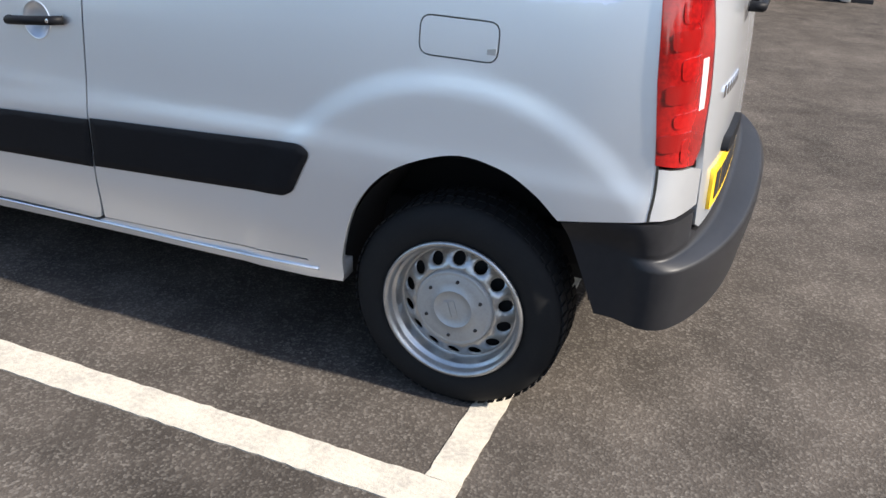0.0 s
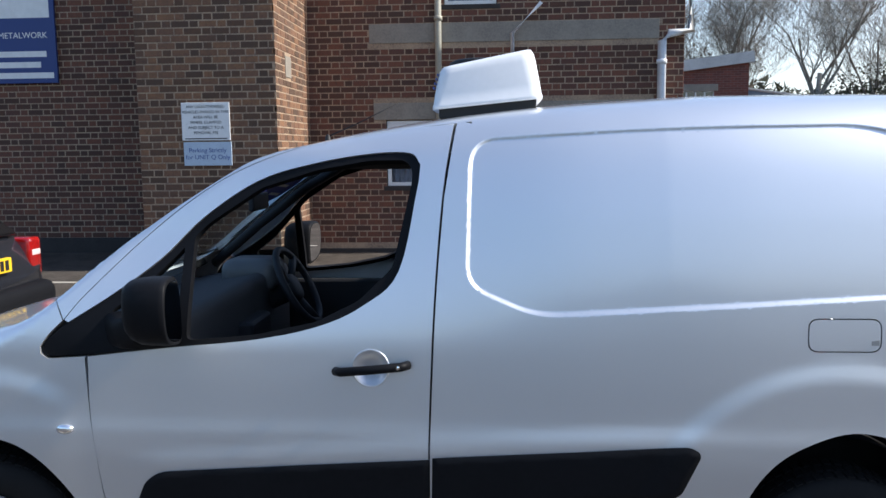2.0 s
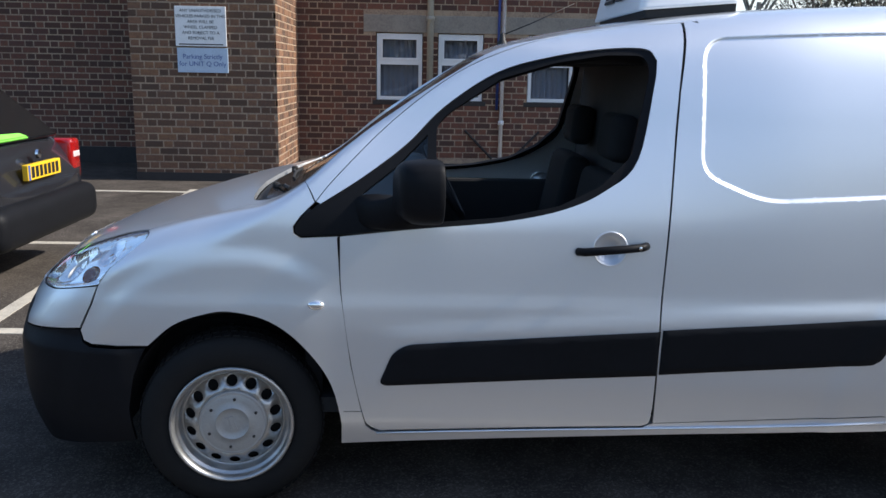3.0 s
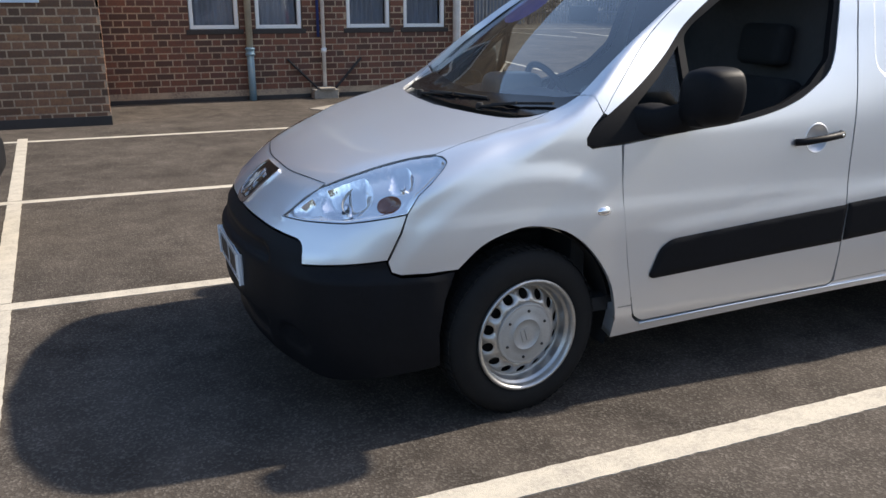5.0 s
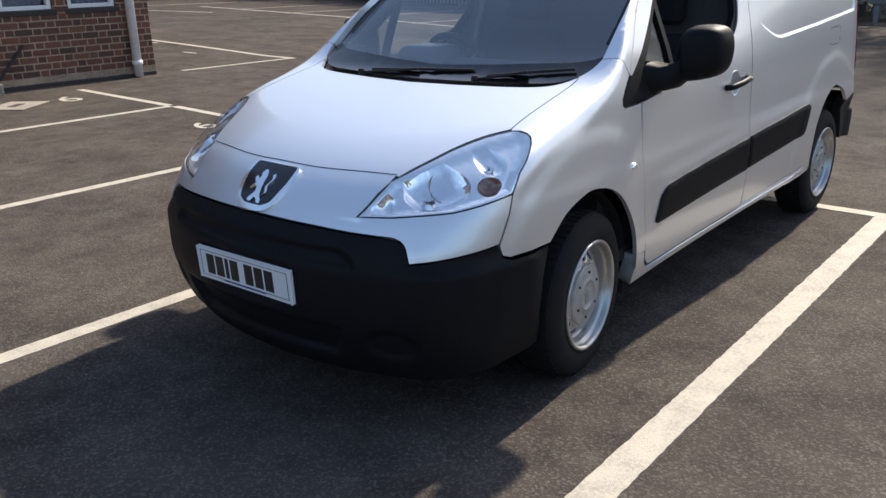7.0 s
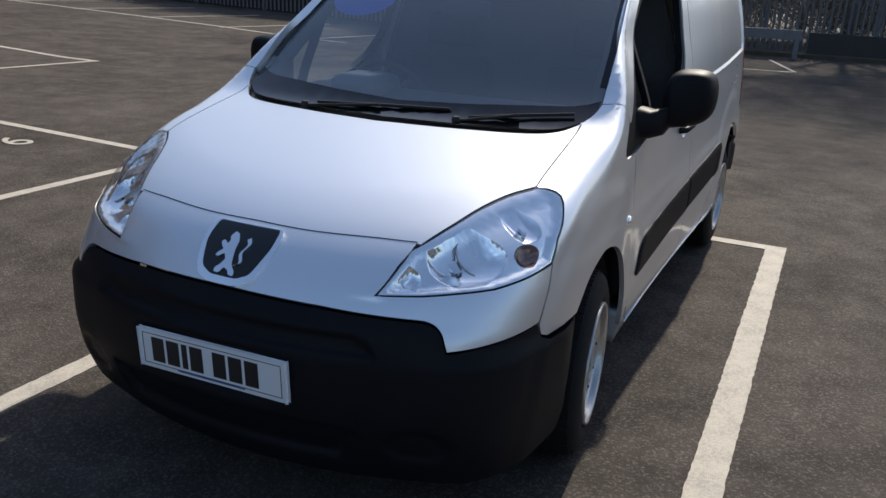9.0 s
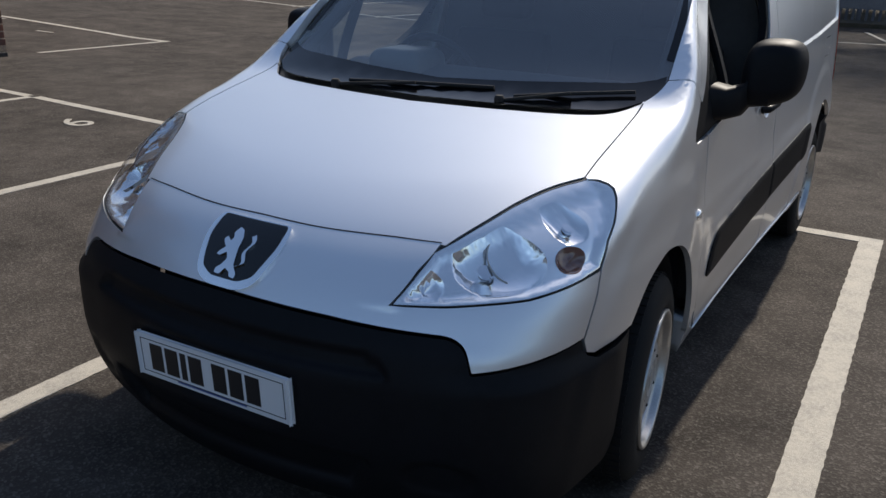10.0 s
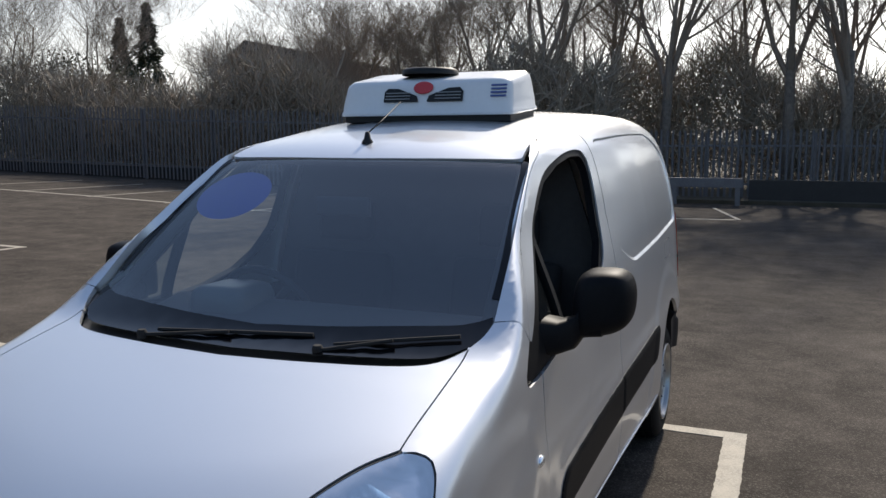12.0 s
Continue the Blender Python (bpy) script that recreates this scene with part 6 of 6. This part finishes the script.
# ---- fences, shed and the far side of the yard ----
def palisade(name, a, b, height, mat, label, pitch=.155):
    f = tagged(new(name), label, "fence", "palisade fences", "structure")
    a, b = Vector((*a, lie(a[1]))), Vector((*b, lie(b[1])))
    d = Vector((b.x - a.x, b.y - a.y, 0)).normalized()
    rise = (b.z - a.z) / (b - a).length
    turn = Matrix.Rotation(math.atan2(d.y, d.x), 4, "Z")
    h = height
    prof = [(-.034, .0), (-.020, .014), (-.008, .0), (.008, .0), (.020, .014), (.034, .0)]
    verts = [(x, y, .05) for x, y in prof] + [(x, y, h - .09) for x, y in prof] + [(-.026, 0, h - .03), (-.012, 0, h), (0, 0, h - .05), (0, 0, h - .05), (.012, 0, h), (.026, 0, h - .03)]
    faces = [(i + k, i + 1 + k, i + 7 + k, i + 6 + k) for k in (0, 6) for i in range(5)]
    me = bpy.data.meshes.new("pale")
    me.from_pydata(verts, [], faces)
    me.materials.append(mat)
    me.update()
    n = int((b - a).length / pitch)
    rng = random.Random(7)
    for i in range(min(n, 299)):
        ob = new("pale", me)
        ob.matrix_basis = Matrix.Translation((*(a + d * pitch * i).xy, lie((a + d * pitch * i).y) + rng.uniform(-.012, .012))) @ turn @ Matrix.Rotation(rng.uniform(-.012, .012), 4, "Y")
        ob.parent = f
    length = (b - a).length
    for z in (.45, height - .45):
        bm = bmesh.new()
        box(bm, 0, length, .012, .05, z - .025, z + .025, m=Matrix.Translation(a) @ turn @ Matrix.Rotation(-math.atan(rise), 4, "Y"))
        part("fence_rail", bm, mat, f)
    for i in range(int(length / 2.75) + 1):
        bm = bmesh.new()
        box(bm, i * 2.75 - .05, i * 2.75 + .05, .05, .12, rise * i * 2.75 - .1, height - .1 + rise * i * 2.75, m=Matrix.Translation(a) @ turn)
        part("fence_post", bm, mat, f)
    return f


def shed():
    y, x0, x1 = 24.0, 4.0, 9.68
    s = thing("brick_shed", (0, 0, 0), "red brick shed with a sloping grey fascia", "shed")
    z0, z1 = 3.62, 4.30
    wx = (7.15, 8.60)
    wz = (2.70, 3.42)
    bm = bmesh.new()
    box(bm, x0, wx[0], y, y + .25, 0, 3.6)
    box(bm, wx[1], x1, y, y + .25, 0, 3.6)
    box(bm, wx[0], wx[1], y, y + .25, 0, wz[0])
    box(bm, wx[0], wx[1], y, y + .25, wz[1], 3.6)
    box(bm, x1 - .25, x1, y + .25, y + 6, 0, 3.6)
    verts = [bm.verts.new(v) for v in ((x0, y, 3.6), (x1, y, 3.6), (x1, y, z1), (x0, y, z0 + .1), (x0, y + .25, 3.6), (x1, y + .25, 3.6), (x1, y + .25, z1), (x0, y + .25, z0 + .1))]
    for q in ((0, 1, 2, 3), (7, 6, 5, 4), (1, 5, 6, 2), (0, 3, 7, 4)):
        bm.faces.new([verts[i] for i in q])
    part("wall", bm, SHED_BRICK, s, "dark red brickwork")
    slope_ = math.atan2(z1 - z0, x1 - x0)
    bm = bmesh.new()
    box(bm, -.1, (x1 - x0) / math.cos(slope_) + .15, y - .12, y + 6.2, 0, .34, m=Matrix.Translation((x0, 0, z0)) @ Matrix.Rotation(-slope_, 4, "Y"))
    part("roof", bm, FASCIA, s, "pale grey fascia board")
    part("lintel", boxes((wx[0] - .12, wx[1] + .12, y - .02, y + .1, wz[1], wz[1] + .22), bevel=.01), STONE, s)
    w = part("window", boxes((wx[0], wx[1], y + .06, y + .09, wz[0], wz[1])), PANE, s, "small-paned window")
    for i in range(6):
        x = wx[0] + (wx[1] - wx[0]) * i / 5
        part("glazing_bar", boxes((x - .025, x + .025, y + .03, y + .07, wz[0], wz[1])), UPVC, w)
    for z in (wz[0], (wz[0] + wz[1]) / 2, wz[1]):
        part("glazing_bar", boxes((wx[0], wx[1], y + .03, y + .07, z - .025, z + .025)), UPVC, w)
    part("sill", boxes((wx[0] - .08, wx[1] + .08, y - .06, y + .06, wz[0] - .09, wz[0] - .026)), DARK_BASE, s)
    part("wall_lamp", lathe([(0, .06), (.10, .05), (.13, 0)], 16, Matrix.Translation((6.85, y - .01, 3.50)) @ Matrix.Rotation(radians(90), 4, "X")), UPVC, s, "small white bulkhead lamp", True)
    rng = random.Random(5)
    pile = thing("board_pile", (0, 0, 0), "untidy pile of pale boards against the shed", "boards")
    for i in range(11):
        bm = bmesh.new()
        ln = rng.uniform(2.2, 4.3)
        m = Matrix.Translation((7.7 + rng.uniform(-.5, .4), y - .55 + rng.uniform(-.3, .2), lie(23.4) + .03 + .045 * i)) @ Matrix.Rotation(rng.uniform(-.05, .05), 4, "Z") @ Matrix.Rotation(rng.uniform(-.02, .02), 4, "Y")
        box(bm, -ln / 2, ln / 2, -.09, .09, -.02, .02, m=m)
        part("board", bm, BOARD, pile)
    # sheet-clad wall beside the shed
    bm = bmesh.new()
    n = 23
    for i in range(n):
        xa, xb = 9.75 + i * .2, 9.75 + (i + 1) * .2
        box(bm, xa, xa + .12, 26.6, 26.64, 0, 3.70 - .030 * i)
        box(bm, xa + .12, xb, 26.63, 26.67, 0, 3.70 - .030 * i)
    lean = tagged(part("sheet_wall", bm, SHEET), "blue-grey profiled sheet wall beyond the fence", "wall", kind="structure")
    part("sheet_roof_edge", raw_box([(9.7, 26.55, 3.75), (14.4, 26.55, 3.06), (14.4, 29.5, 3.11), (9.7, 29.5, 3.80)], .08), FASCIA, lean)


def limb(bm, rng, p, d, length, r, depth, up=.25, kids=(2, 3), leaf=None):
    """A branch with its boughs, bending as it goes."""
    n = 3 if depth > 1 else 2
    pts, rs = [p.copy()], [r]
    q = p.copy()
    dd = d.copy()
    for i in range(n):
        dd = (dd + Vector((rng.uniform(-.22, .22), rng.uniform(-.22, .22), up * .25 + rng.uniform(-.08, .08)))).normalized()
        q = q + dd * length / n
        pts.append(q.copy())
        rs.append(r * (1 - .45 * (i + 1) / n))
    sides = 6 if depth > 3 else 4 if depth > 1 else 3
    rings = []
    for i, (c, rr) in enumerate(zip(pts, rs)):
        t = (pts[min(i + 1, n)] - pts[max(i - 1, 0)]).normalized()
        a = t.cross(Vector((0, 0, 1)) if abs(t.z) < .9 else Vector((1, 0, 0))).normalized()
        b = t.cross(a)
        rings.append([bm.verts.new(c + (a * math.cos(k) + b * math.sin(k)) * rr) for k in (2 * math.pi * j / sides for j in range(sides))])
    for a, b in zip(rings, rings[1:]):
        for j in range(sides):
            bm.faces.new((a[j], a[(j + 1) % sides], b[(j + 1) % sides], b[j]))
    if depth > 0:
        for i in range(1, n + 1):
            for _ in range(rng.randint(*kids) if i < n else kids[1]):
                turn = Vector((rng.uniform(-1, 1), rng.uniform(-1, 1), rng.uniform(-.2, .7))).normalized()
                nd = (dd * rng.uniform(.45, .8) + turn * .7).normalized()
                limb(bm, rng, pts[i], nd, length * rng.uniform(.52, .72), max(.0045, rs[i] * rng.uniform(.36, .56)), depth - 1, up, kids, leaf)


def bare_tree(at, height, seed, mat=None, label="bare tree with a dark forked trunk"):
    rng = random.Random(seed)
    t = thing("tree", at, label, "tree", "trees behind the fence")
    bm = bmesh.new()
    p = Vector((0, 0, -.05))
    r = height * (.013 if at[1] < 26 else .010)
    d = Vector((rng.uniform(-.06, .06), rng.uniform(-.06, .06), 1)).normalized()
    trunk_len = height * .34
    pts = [p, p + d * trunk_len * .5, p + d * trunk_len]
    tube(bm, pts, r * 1.15, 8, r * .8)
    part("trunk", bm, mat or BARK, t, "", True)
    bm = bmesh.new()
    for _ in range(5):
        nd = (d + Vector((rng.uniform(-.6, .6), rng.uniform(-.6, .6), rng.uniform(-.1, .4)))).normalized()
        limb(bm, rng, pts[2] - d * rng.uniform(0, .45) * trunk_len, nd, height * rng.uniform(.26, .36), r * .55, 5 if _ < 2 else 4, .35, (1, 2))
    part("crown", bm, mat or TWIGS, t, "leafless crown of fine branches")
    return t


def leaf_mass(name, centre, size, count, leaf, mat, label, seed):
    """Many small leaves spread through an uneven mass."""
    rng = np.random.default_rng(seed)
    c = rng.normal(size=(count, 3))
    c /= np.linalg.norm(c, axis=1, keepdims=True)
    c *= rng.uniform(.25, 1.0, (count, 1)) ** .5
    lump = 1 + .35 * np.sin(c[:, :1] * 5 + seed) * np.cos(c[:, 1:2] * 4) + .2 * np.sin(c[:, 2:] * 9)
    c = c * lump * size + centre
    c[:, 2] = np.maximum(c[:, 2], .05)
    a = rng.normal(size=(count, 3))
    a /= np.linalg.norm(a, axis=1, keepdims=True)
    b = np.cross(a, rng.normal(size=(count, 3)))
    b /= np.linalg.norm(b, axis=1, keepdims=True)
    s = leaf * rng.uniform(.5, 1.2, (count, 1))
    v = np.stack([c - a * s, c + b * s * .6, c + a * s, c - b * s * .6], 1).reshape(-1, 3)
    f = np.arange(count * 4).reshape(-1, 4)
    return tagged(raw(name, v.tolist(), f.tolist(), mat), label, "undergrowth", kind="stuff")


def thicket(box_, count, height, seed, label):
    """A dense tangle of thin upright stems and side twigs."""
    rng = np.random.default_rng(seed)
    x0, x1, y0, y1 = box_
    c = np.stack([rng.uniform(x0, x1, count), rng.uniform(y0, y1, count), np.zeros(count)], 1)
    crest = height * (.78 + .16 * np.sin(c[:, 1] * .55 + seed) + .10 * np.sin(c[:, 1] * 1.7 + seed * 2) + .05 * np.sin(c[:, 1] * 5.1))
    c[:, 2] = crest * rng.uniform(0, 1, count) ** .75
    d = rng.normal(size=(count, 3)) * [.45, .55, .45] + [0, 0, .75]
    d /= np.linalg.norm(d, axis=1, keepdims=True)
    w = np.cross(d, rng.normal(size=(count, 3)))
    w /= np.linalg.norm(w, axis=1, keepdims=True)
    ln = rng.uniform(.35, 1.3, (count, 1))
    th = rng.uniform(.006, .022, (count, 1))
    mid = c + d * ln * .5 + rng.normal(size=(count, 3)) * .06
    v = np.stack([c - w * th, c + w * th, mid + w * th * .8, mid - w * th * .8, c + d * ln + w * th * .3, c + d * ln - w * th * .3], 1).reshape(-1, 3)
    k = np.arange(count)[:, None] * 6
    f = np.concatenate([k + [0, 1, 2, 3], k + [3, 2, 4, 5]])
    return tagged(raw("thicket", v.tolist(), f.tolist(), BRUSH), label, "undergrowth", kind="stuff")


def conifer(at, height, seed):
    rng = np.random.default_rng(seed)
    t = thing("conifer", at, "dark pointed conifer behind the fence", "tree")
    bm = bmesh.new()
    tube(bm, [(0, 0, -.05), (0, 0, height * .6), (0, 0, height)], height * .012, 6, .01)
    part("trunk", bm, BARK, t)
    n = 9000
    k = rng.uniform(.08, 1, n) ** .8
    tier = .75 + .25 * np.sin(k * 46)
    rad = (1 - k) * height * .29 * tier * np.sqrt(rng.uniform(.1, 1, n))
    a = rng.uniform(0, 2 * np.pi, n)
    lob = 1 + .3 * np.sin(a * 5 + k * 30)
    c = np.stack([np.cos(a) * rad * lob, np.sin(a) * rad * lob, k * height - rad * .25], 1)
    d = np.stack([np.cos(a), np.sin(a), -.3 + 0 * a], 1) + rng.normal(size=(n, 3)) * .4
    w = np.cross(d, rng.normal(size=(n, 3)))
    w /= np.linalg.norm(w, axis=1, keepdims=True)
    s = rng.uniform(.06, .16, (n, 1)) * height / 8
    v = np.stack([c - w * s * .35, c + d * s * 1.4, c + w * s * .35], 1).reshape(-1, 3)
    raw("crown", v.tolist(), np.arange(n * 3).reshape(-1, 3).tolist(), NEEDLES, t, "dense dark needles")


palisade("fence_east", (19.6, 27.0), (20.5, 3.4), 2.42, DULL_STEEL, "dark palisade fence at the edge of the yard")
palisade("fence_south_east", (21.6, 3.4), (25.0, -30.0), 1.95, DULL_STEEL, "dark palisade fence behind a low wall")
palisade("fence_corner", (14.6, 26.4), (19.6, 27.0), 2.42, DULL_STEEL, "dark palisade fence across the corner of the yard")
palisade("fence_north", (9.75, 25.6), (14.5, 26.2), 2.42, GALV, "pale galvanised palisade fence beside the shed")
shed()
tagged(part("verge", boxes((20.6, 90, -60, 60, -.03, .10)), SOIL), "dark leafy verge behind the fence", "verge", kind="structure")
bm = boxes((20.0, 20.12, -.4, 3.2, .46, .70), (20.02, 20.1, -.35, -.23, 0, .46), (20.02, 20.1, 1.2, 1.32, 0, .46), (20.02, 20.1, 2.9, 3.02, 0, .46), bevel=.01)
tagged(part("barrier_rail", bm, DULL_STEEL), "low dark barrier rail in front of the fence", "barrier")
bm = box(bmesh.new(), 0, 23.4, -.30, -.12, -.05, .46, .01, 2, Matrix.Translation((20.5, 3.4, 0)) @ Matrix.Rotation(math.atan2(23.6, -.9), 4, "Z") @ Matrix.Rotation(-.021, 4, "Y"))
tagged(part("low_wall", bm, DARK_BASE), "low dark kerb wall in front of the fence", "wall", kind="structure")
tagged(part("low_wall", boxes((21.1, 21.3, -30, -.5, 0, .62), bevel=.01), DARK_BASE), "low dark wall at the foot of the fence", "wall", kind="structure")

building()

spots = [(25.0, 6.3, 13), (24.2, 2.2, 12.5), (25.2, -1.4, 13), (24.6, -2.9, 12.5), (27, 4.2, 11.5), (28.5, -5.5, 12.5), (26.5, 8.8, 9.5), (27.5, 10.8, 9.0), (29, 12.8, 9.5), (28, 15.2, 8.5), (31, 18, 9.0), (30, .2, 12), (31, -3.2, 12.5), (27.5, 28.5, 10.5), (25.5, 31.5, 10.5), (24, 35, 10.5), (33, 7.0, 11), (29, -9.5, 12), (27, -14, 12), (21, 33, 9.5), (18, 34, 10.5), (13, 36, 10), (32, 24.5, 8.0), (9.5, 37, 10), (33, 19.5, 8.5), (36, 22.0, 9.0), (38, 17.0, 9.5), (31, 21.5, 6.5), (37, 27.0, 9.0)]
for i, (x, y, h) in enumerate(spots):
    bare_tree((x, y, 0), h, 100 + i)
bare_tree((15.4, 34.0, .4), 13, 140, BARK_PALE, "tall pale-barked bare tree")
bare_tree((12.0, 36.5, .4), 12, 141, BARK_PALE, "tall pale-barked bare tree")
for i, (x, y, z, sx, sy, sz, n) in enumerate(((25, 30, 2.0, 3, 5.5, 2.9, 22000), (20, 34, 2.0, 6, 2.5, 3.0, 22000), (10, 38, 2.0, 8, 2.5, 3.5, 14000), (24.5, 24, 2.3, 1.2, 4, 1.6, 9000))):
    leaf_mass("undergrowth", (x, y, z), (sx, sy, sz), n, .085, IVY, "tangled dark ivy and shrubs behind the fence", 200 + i)
for i, (b_, n, h) in enumerate((((21.6, 25, 3.4, 14.5), 17000, 4.3), ((21.2, 25, 14.0, 28.0), 20000, 4.6), ((25.2, 29, -14, 4.0), 26000, 4.6), ((25.8, 30, -32, -13), 16000, 4.8), ((33, 38, -24, 28), 26000, 5.2))):
    thicket(b_, n, h, 300 + i, "dense tangle of bare brown brushwood behind the fence")
conifer((34, 31.2, .5), 8.6, 1)
conifer((34.5, 33.6, .5), 8.0, 2)
house = thing("far_house", (0, 0, 0), "dark brick house far behind the fence", "house")
part("wall", boxes((44, 52, 23.8, 33.6, 0, 6.4)), BACK_BRICK, house)
bm = bmesh.new()
q = [bm.verts.new(v) for v in ((43.5, 23.2, 6.4), (52.5, 23.2, 6.4), (52.5, 34.2, 6.4), (43.5, 34.2, 6.4), (43.5, 31.8, 8.2), (52.5, 31.8, 8.2))]
for f in ((0, 1, 5, 4), (3, 4, 5, 2), (0, 4, 3), (1, 2, 5), (0, 3, 2, 1)):
    bm.faces.new([q[i] for i in f])
part("roof", bm, ROOF_TILE, house, "dark pitched roof")
for y in (28.2, 30.4):
    w = part("window", boxes((43.9, 44.02, y, y + .8, 2.6, 3.5)), PANE, house, "small window")
    part("window_frame", boxes((43.86, 43.98, y - .08, y, 2.5, 3.6), (43.86, 43.98, y + .8, y + .88, 2.5, 3.6)), UPVC, w)

# distance all round, past the yard
rng = np.random.default_rng(9)
# the 10 m belts are unseen, added to block bright horizon mirrored in the nose
for i, (a0, a1, dist, h) in enumerate(((-180, -140, 38, 10.0), (-140, -95, 38, 6.0), (-95, -40, 45, 6.5), (140, 180, 40, 10.0), (15, 80, 75, 9.0))):
    n = 12000
    a = np.radians(rng.uniform(a0, a1, n))
    prof = h * (.6 + .25 * np.sin(a * 9 + i) + .15 * np.sin(a * 31))
    z = rng.uniform(0, 1, n) ** .8 * prof
    r = dist + rng.uniform(0, 6, n)
    c = np.stack([r * np.cos(a), r * np.sin(a), z], 1)
    p, q2 = rng.normal(size=(n, 3)), rng.normal(size=(n, 3))
    v = np.stack([c, c + p * .32, c + q2 * .32], 1).reshape(-1, 3)
    tagged(raw("far_hedge", v.tolist(), np.arange(n * 3).reshape(-1, 3).tolist(), IVY), "far belt of dark trees round the yard, its tall parts added unseen to darken reflections", "hedge", kind="stuff")
